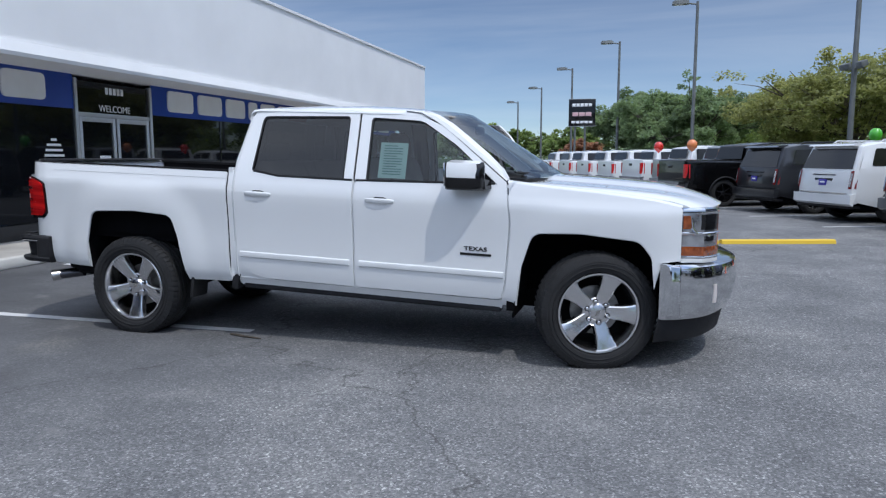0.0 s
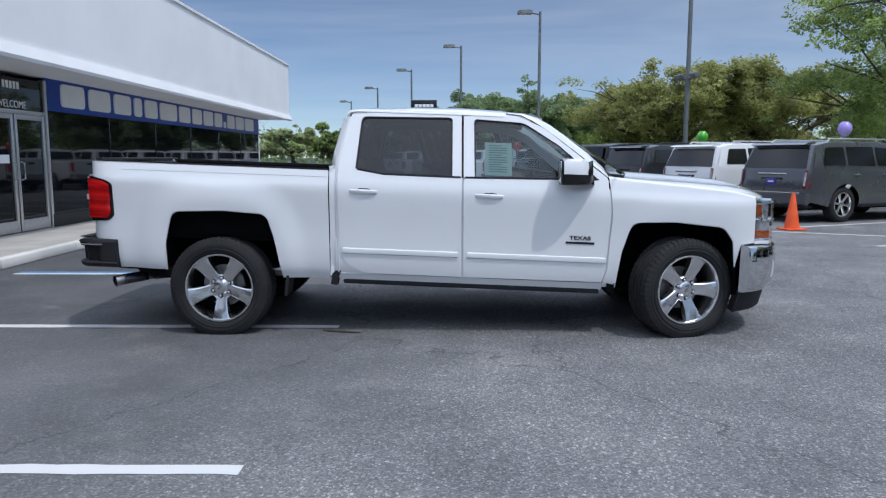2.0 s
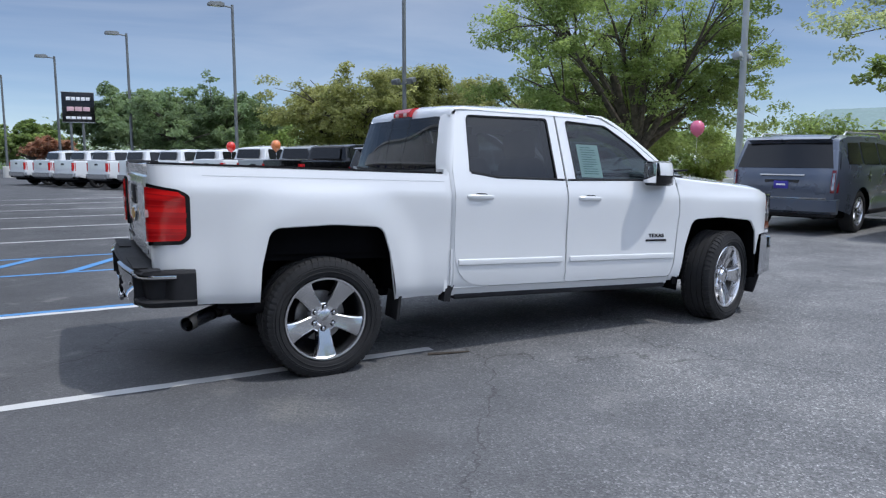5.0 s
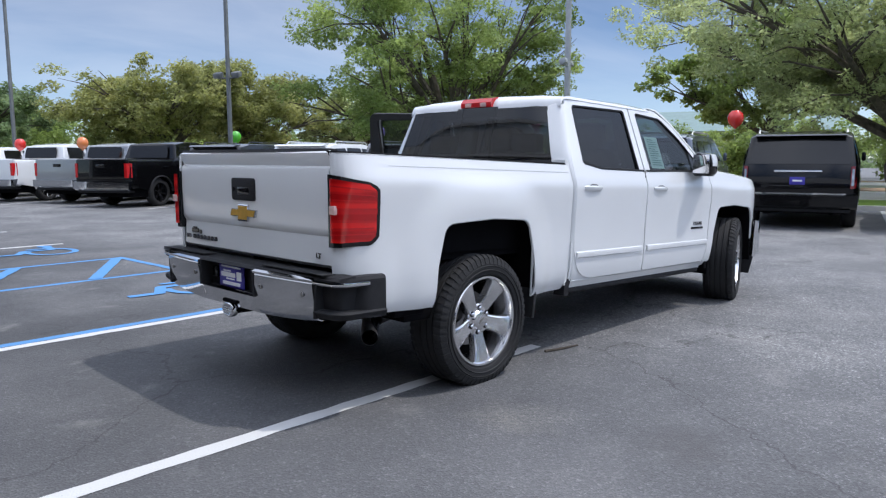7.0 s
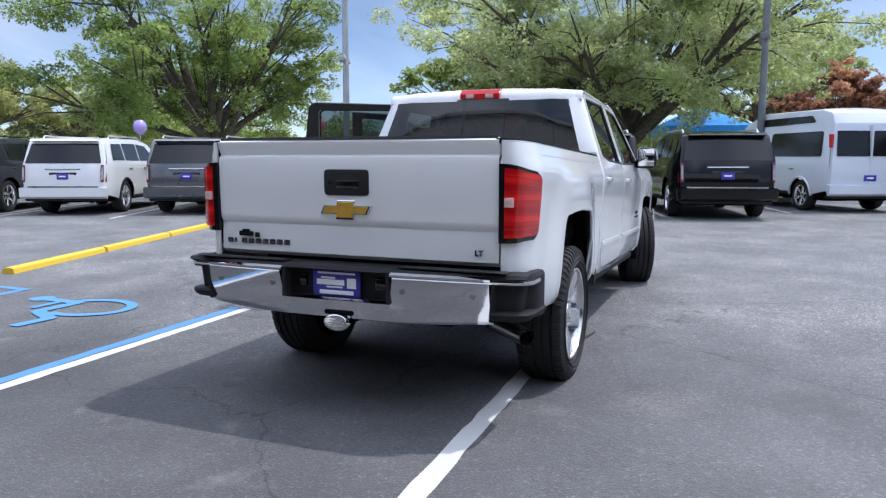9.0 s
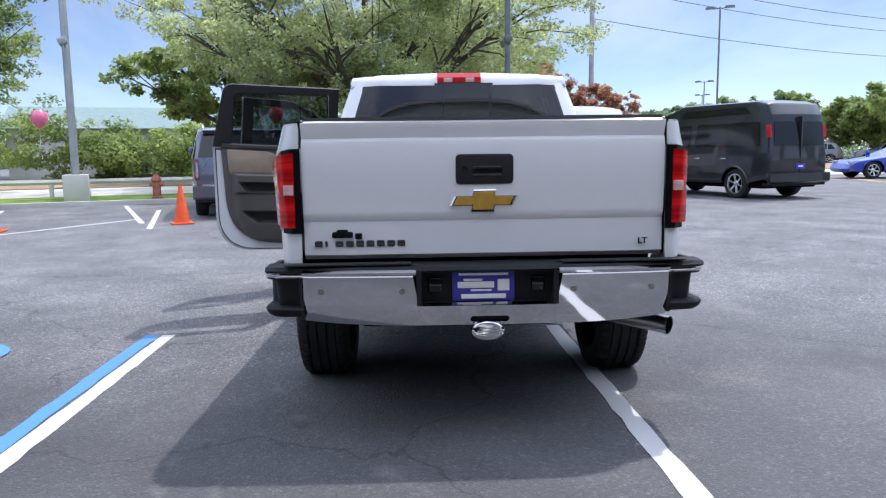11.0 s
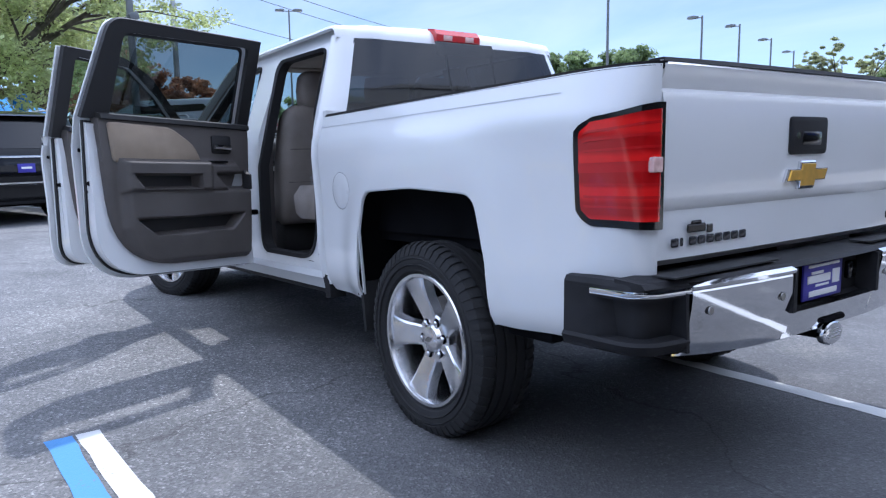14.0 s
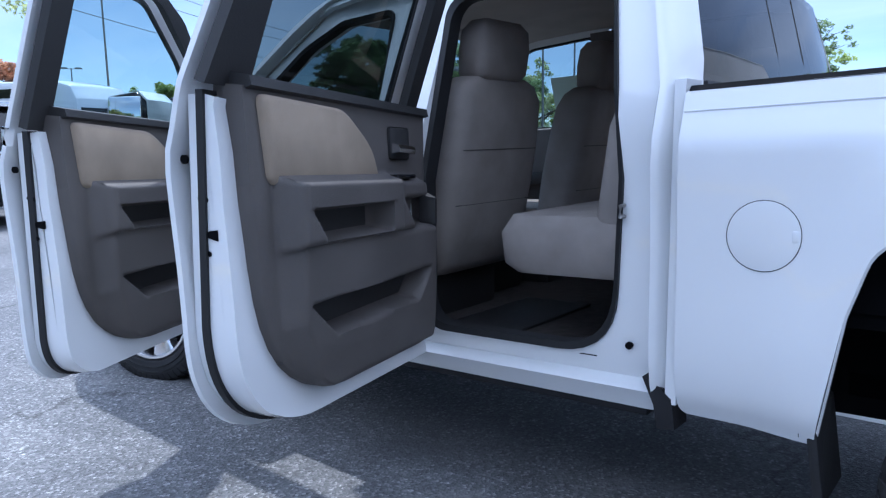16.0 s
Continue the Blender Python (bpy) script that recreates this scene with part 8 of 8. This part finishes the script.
for x, s, steer, spin in ((AX_R, -1, 0, 36), (AX_R, 1, 0, 20), (AX_F, -1, STEER, 51), (AX_F, 1, STEER, 55)):
    w_ = new("wheel", T_ME)
    w_.parent = truck
    w_.matrix_local = pose(x - (0.014 if x == AX_R else 0.066), s * (0.808 if x == AX_R else 0.812), RW - 0.020, 0, 0, steer + (180 if s < 0 else 0)) @ pose(0, 0, 0, 0, spin, 0)
    tagged(w_, label="black tyre on a polished five-spoke wheel")
    for me in (R_ME, B_ME, K_ME, C_ME, L_ME):
        c = new(me.name, me)
        c.parent = w_
    for k in range(6):
        a = 2 * math.pi * k / 6 + 0.2
        for me in (N_ME, P_ME):
            c = new(me.name, me)
            c.parent = w_
            c.location = (0.072 * math.cos(a), 0, 0.072 * math.sin(a))

# ---------- body round the open doors ----------
FR = lambda x, z: min(half(x, z), 0.905) - 0.052 if z < 1.33 else half(x, z) - 0.050


def aperture(lower, upper, name):
    for o in (lower, upper):
        tp(name, skin([fillet(o, 7)], FR, 1, 0.055, 0.08, 0.07), WHITE, None, "white door frame of the body")


Z0, ZM, ZT = 0.515, 1.10, 1.797
aperture([(0.92, ZM), (0.92, Z0), (1.88, Z0), (1.88, ZM), (1.765, ZM), (1.765, 0.600, 0.11), (1.045, 0.600, 0.19), (1.030, ZM)],
         [(0.92, ZM), (0.92, 1.34), (1.025, ZT), (1.88, ZT), (1.88, ZM), (1.765, ZM), (1.745, 1.715, 0.07), (1.135, 1.705, 0.08), (1.065, 1.36, 0.1), (1.030, ZM)], "door_frame")
aperture([(1.88, ZM), (1.88, Z0), (2.985, Z0), (2.985, ZM), (2.905, ZM), (2.86, 0.600, 0.2), (1.99, 0.600, 0.11), (1.985, ZM)],
         [(1.88, ZM), (1.88, ZT), (2.31, 1.79, 0.2), (2.52, 1.70, 0.2), (2.985, 1.335), (2.985, ZM), (2.905, ZM), (2.86, 1.34, 0.1), (2.48, 1.635, 0.3), (2.28, 1.715, 0.1), (2.00, 1.72, 0.05), (1.985, ZM)], "door_frame")
for ap in ([(1.765, ZM), (1.765, 0.600, 0.11), (1.045, 0.600, 0.19), (1.030, ZM), (1.065, 1.36, 0.1), (1.135, 1.705, 0.08), (1.745, 1.715, 0.07)],
           [(2.905, ZM), (2.86, 0.600, 0.2), (1.99, 0.600, 0.11), (1.985, ZM), (2.00, 1.72, 0.05), (2.28, 1.715, 0.1), (2.48, 1.635, 0.3), (2.86, 1.34, 0.1)]):
    o = fillet(ap, 7)
    c = (sum(p[0] for p in o) / len(o), sum(p[1] for p in o) / len(o))
    tp("aperture_seal", loft([[(x, FR(x, z) + 0.012, z), (x, FR(x, z) - 0.05, z), (x + (c[0] - x) * 0.045, FR(x, z) - 0.05, z + (c[1] - z) * 0.035), (x + (c[0] - x) * 0.045, FR(x, z) + 0.006, z + (c[1] - z) * 0.035)] for x, z in o + o[:1]]), M["seal"], None, "black rubber door seal")
tp("frame_bolt", tube([(1.0, 0.86, 0.64), (1.0, 0.868, 0.64)], 0.011, 10), M["dark"])
tp("striker", tube([(1.025, 0.86, 1.0), (1.025, 0.885, 1.0), (1.025, 0.885, 1.03), (1.025, 0.86, 1.03)], 0.006, 8), M["steel"])
tp("scuff_plate", box((1.10, 0.74, 0.585), (1.74, 0.85, 0.604), 0.006), M["trim_dark"], None, "dark sill plate")
tp("door_check", box((1.80, 0.86, 0.82), (1.84, 0.97, 0.85), 0.006), M["dark"])
# door posts inside, on the shut side too
for s in (-1, 1):
    tp("b_pillar_trim", loft([[(1.80, s * y, z), (1.95, s * y, z), (1.94, s * (y - 0.05), z), (1.81, s * (y - 0.05), z)] for y, z in ((0.80, 0.60), (0.80, 1.30), (0.67, 1.75))]), M["trim"], None, "taupe door post lining")
    tp("seat_belt", loft([[(1.84, s * y, z), (1.885, s * y, z), (1.885, s * (y - 0.004), z), (1.84, s * (y - 0.004), z)] for y, z in ((0.742, 0.75), (0.742, 1.30), (0.66, 1.60))]), M["trim_dark"])
    tp("quarter_trim", loft([[(0.93 + dx, s * y, z), (1.06 + dx * 0.5, s * y, z), (1.02 + dx * 0.7, s * (y - 0.06), z)] for y, z, dx in ((0.82, 0.60, 0.0), (0.82, 1.33, 0.0), (0.66, 1.71, 0.085))]), M["trim"])


# ---------- inside of the cab ----------
def cushion(rings, mat_, name, label, parent=None):
    return tp(name, loft([[Vector(p) for p in r] for r in rings]), mat_, parent, label, 50)


def rrect(cx, cy, hx, hy, z, r=0.05, n=4):
    return [(cx + a, cy + b, z) for a, b in fillet([(-hx, -hy, r), (hx, -hy, r), (hx, hy, r), (-hx, hy, r)], n)]


for s in (1, -1):
    cy = s * 0.43
    st = cushion([rrect(2.14, cy, 0.22, 0.24, 0.76, 0.06), rrect(2.15, cy, 0.26, 0.275, 0.80, 0.08), rrect(2.16, cy, 0.27, 0.28, 0.88, 0.08), rrect(2.16, cy, 0.25, 0.255, 0.925, 0.08)], M["seat"], "front_seat", "taupe cloth front seat")
    bk = [(0.74, 1.915, 0.23, 0.05), (0.78, 1.905, 0.262, 0.085), (0.92, 1.880, 0.272, 0.095), (1.08, 1.850, 0.275, 0.098), (1.25, 1.818, 0.272, 0.095), (1.38, 1.795, 0.262, 0.088), (1.435, 1.787, 0.235, 0.072), (1.462, 1.783, 0.19, 0.045)]
    cushion([rrect(x, cy, t, w, z, 0.07, 6) for z, x, w, t in bk], M["seat"], "seat_back", "taupe cloth seat back", st)
    cushion([rrect(1.775, cy, 0.045, 0.12, 1.450, 0.03, 5), rrect(1.772, cy, 0.064, 0.150, 1.475, 0.045, 5), rrect(1.764, cy, 0.068, 0.158, 1.56, 0.05, 5), rrect(1.758, cy, 0.062, 0.150, 1.63, 0.045, 5), rrect(1.757, cy, 0.04, 0.12, 1.662, 0.03, 5), rrect(1.757, cy, 0.015, 0.08, 1.668, 0.012, 5)], M["seat"], "head_rest", "taupe head rest", st)
    for q in (-0.06, 0.06):
        tp("head_rest_post", tube([(1.78, cy + q, 1.42), (1.772, cy + q, 1.48)], 0.007, 8), M["chrome"], st)
    for zs_, xs_ in ((1.003, 1.769), (1.20, 1.732)):
        tp("seat_seam", loft([[(xs_ - 0.0012, cy + y, zs_ + e) for e in (-0.002, 0.0, 0.002)] for y in lin(-0.24, 0.24, 5)]), M["trim"], st)
    tp("seat_base", box((1.92, cy - 0.22, 0.56), (2.36, cy + 0.22, 0.77), 0.02), M["trim_dark"], st)
rs = cushion([rrect(1.26, 0, 0.20, 0.76, 0.80, 0.05), rrect(1.27, 0, 0.235, 0.775, 0.83, 0.06), rrect(1.275, 0, 0.245, 0.78, 0.93, 0.07), rrect(1.27, 0, 0.22, 0.75, 0.985, 0.06)], M["seat"], "rear_bench", "taupe cloth rear bench")
for cy, w in ((0.42, 0.33), (-0.42, 0.33), (0.0, 0.10)):
    cushion([rrect(1.10, cy, 0.07, w, 0.93, 0.05), rrect(1.085, cy, 0.095, w + 0.015, 0.98, 0.06), rrect(1.055, cy, 0.09, w + 0.01, 1.25, 0.06), rrect(1.04, cy, 0.06, w - 0.03, 1.40, 0.05)], M["seat"], "bench_back", "taupe bench back", rs)
for cy in (0.42, -0.42):
    cushion([rrect(1.03, cy, 0.04, 0.12, 1.41, 0.03), rrect(1.03, cy, 0.05, 0.13, 1.46, 0.04), rrect(1.03, cy, 0.045, 0.12, 1.54, 0.035)], M["seat"], "head_rest", "taupe head rest", rs)
tp("rear_foot_mat", box((1.50, 0.15, 0.566), (1.80, 0.78, 0.578), 0.01), M["trim_dark"])
dash = tp("dashboard", loft([[(3.0, y, 0.85), (2.80, y, 0.88), (2.70, y, 1.00), (2.68, y, 1.20), (2.74, y, 1.29), (3.0, y, 1.335)] for y in lin(-0.78, 0.78, 9)]), M["trim_dark"], None, "dark dashboard")
tp("dash_insert", box((2.665, -0.72, 1.08), (2.69, 0.72, 1.13), 0.008), M["alu"], dash)
wheel_ = tp("steering_wheel", xform(lathe([(0.175 + 0.016 * math.cos(a), 0.016 * math.sin(a)) for a in lin(0, 2 * math.pi, 9)], 32, "x"), pose(2.50, 0.42, 1.20, 0, 20, 0)), M["trim_dark"], None, "dark steering wheel")
tp("wheel_hub", xform(box((-0.02, -0.085, -0.07), (0.03, 0.085, 0.07), 0.025), pose(2.51, 0.42, 1.20, 0, 20, 0)), M["trim_dark"], wheel_)
for a in (0, 180, 270):
    tp("wheel_spoke", xform(box((-0.01, 0.06, -0.02), (0.008, 0.17, 0.02), 0.006), pose(2.505, 0.42, 1.20, 0, 20, 0) @ pose(0, 0, 0, a, 0, 0)), M["trim_dark"], wheel_)
tp("steering_column", tube([(2.53, 0.42, 1.195), (2.78, 0.42, 1.10)], 0.05, 10), M["trim_dark"], wheel_)
console = tp("centre_console", box((2.0, -0.13, 0.56), (2.78, 0.13, 0.95), 0.03), M["trim_dark"], None, "dark centre console")
tp("console_lid", box((2.0, -0.125, 0.95), (2.35, 0.125, 1.0), 0.02), M["seat"], console)
for s in (-1, 1):
    tp("sun_visor", box((2.36, min(s * 0.12, s * 0.55), 1.765), (2.52, max(s * 0.12, s * 0.55), 1.785), 0.008), M["liner"])
tp("inner_mirror", box((2.58, -0.11, 1.66), (2.61, 0.11, 1.73), 0.012), M["gloss_black"])
# lining of the shut doors
for x0, x1 in ((1.02, 1.83), (1.95, 2.92)):
    tp("door_lining", box((x0, -0.86, 0.62), (x1, -0.82, 1.31), 0.015), M["trim"], None, "taupe lining of a shut door")
    tp("door_arm_rest", box((x0 + 0.13, -0.83, 1.0), (x1 - 0.15, -0.76, 1.07), 0.02), M["trim_dark"])

# twigs and bits on the asphalt beside the truck
tw = thing("fallen_twig", "thin dark fallen twig on the asphalt", "twig", Matrix())
part("stem", tube([(-3.12, 5.00, 0.008), (-2.97, 4.95, 0.010), (-2.82, 4.93, 0.008)], [0.011, 0.009, 0.005], 6), M["bark"], tw)
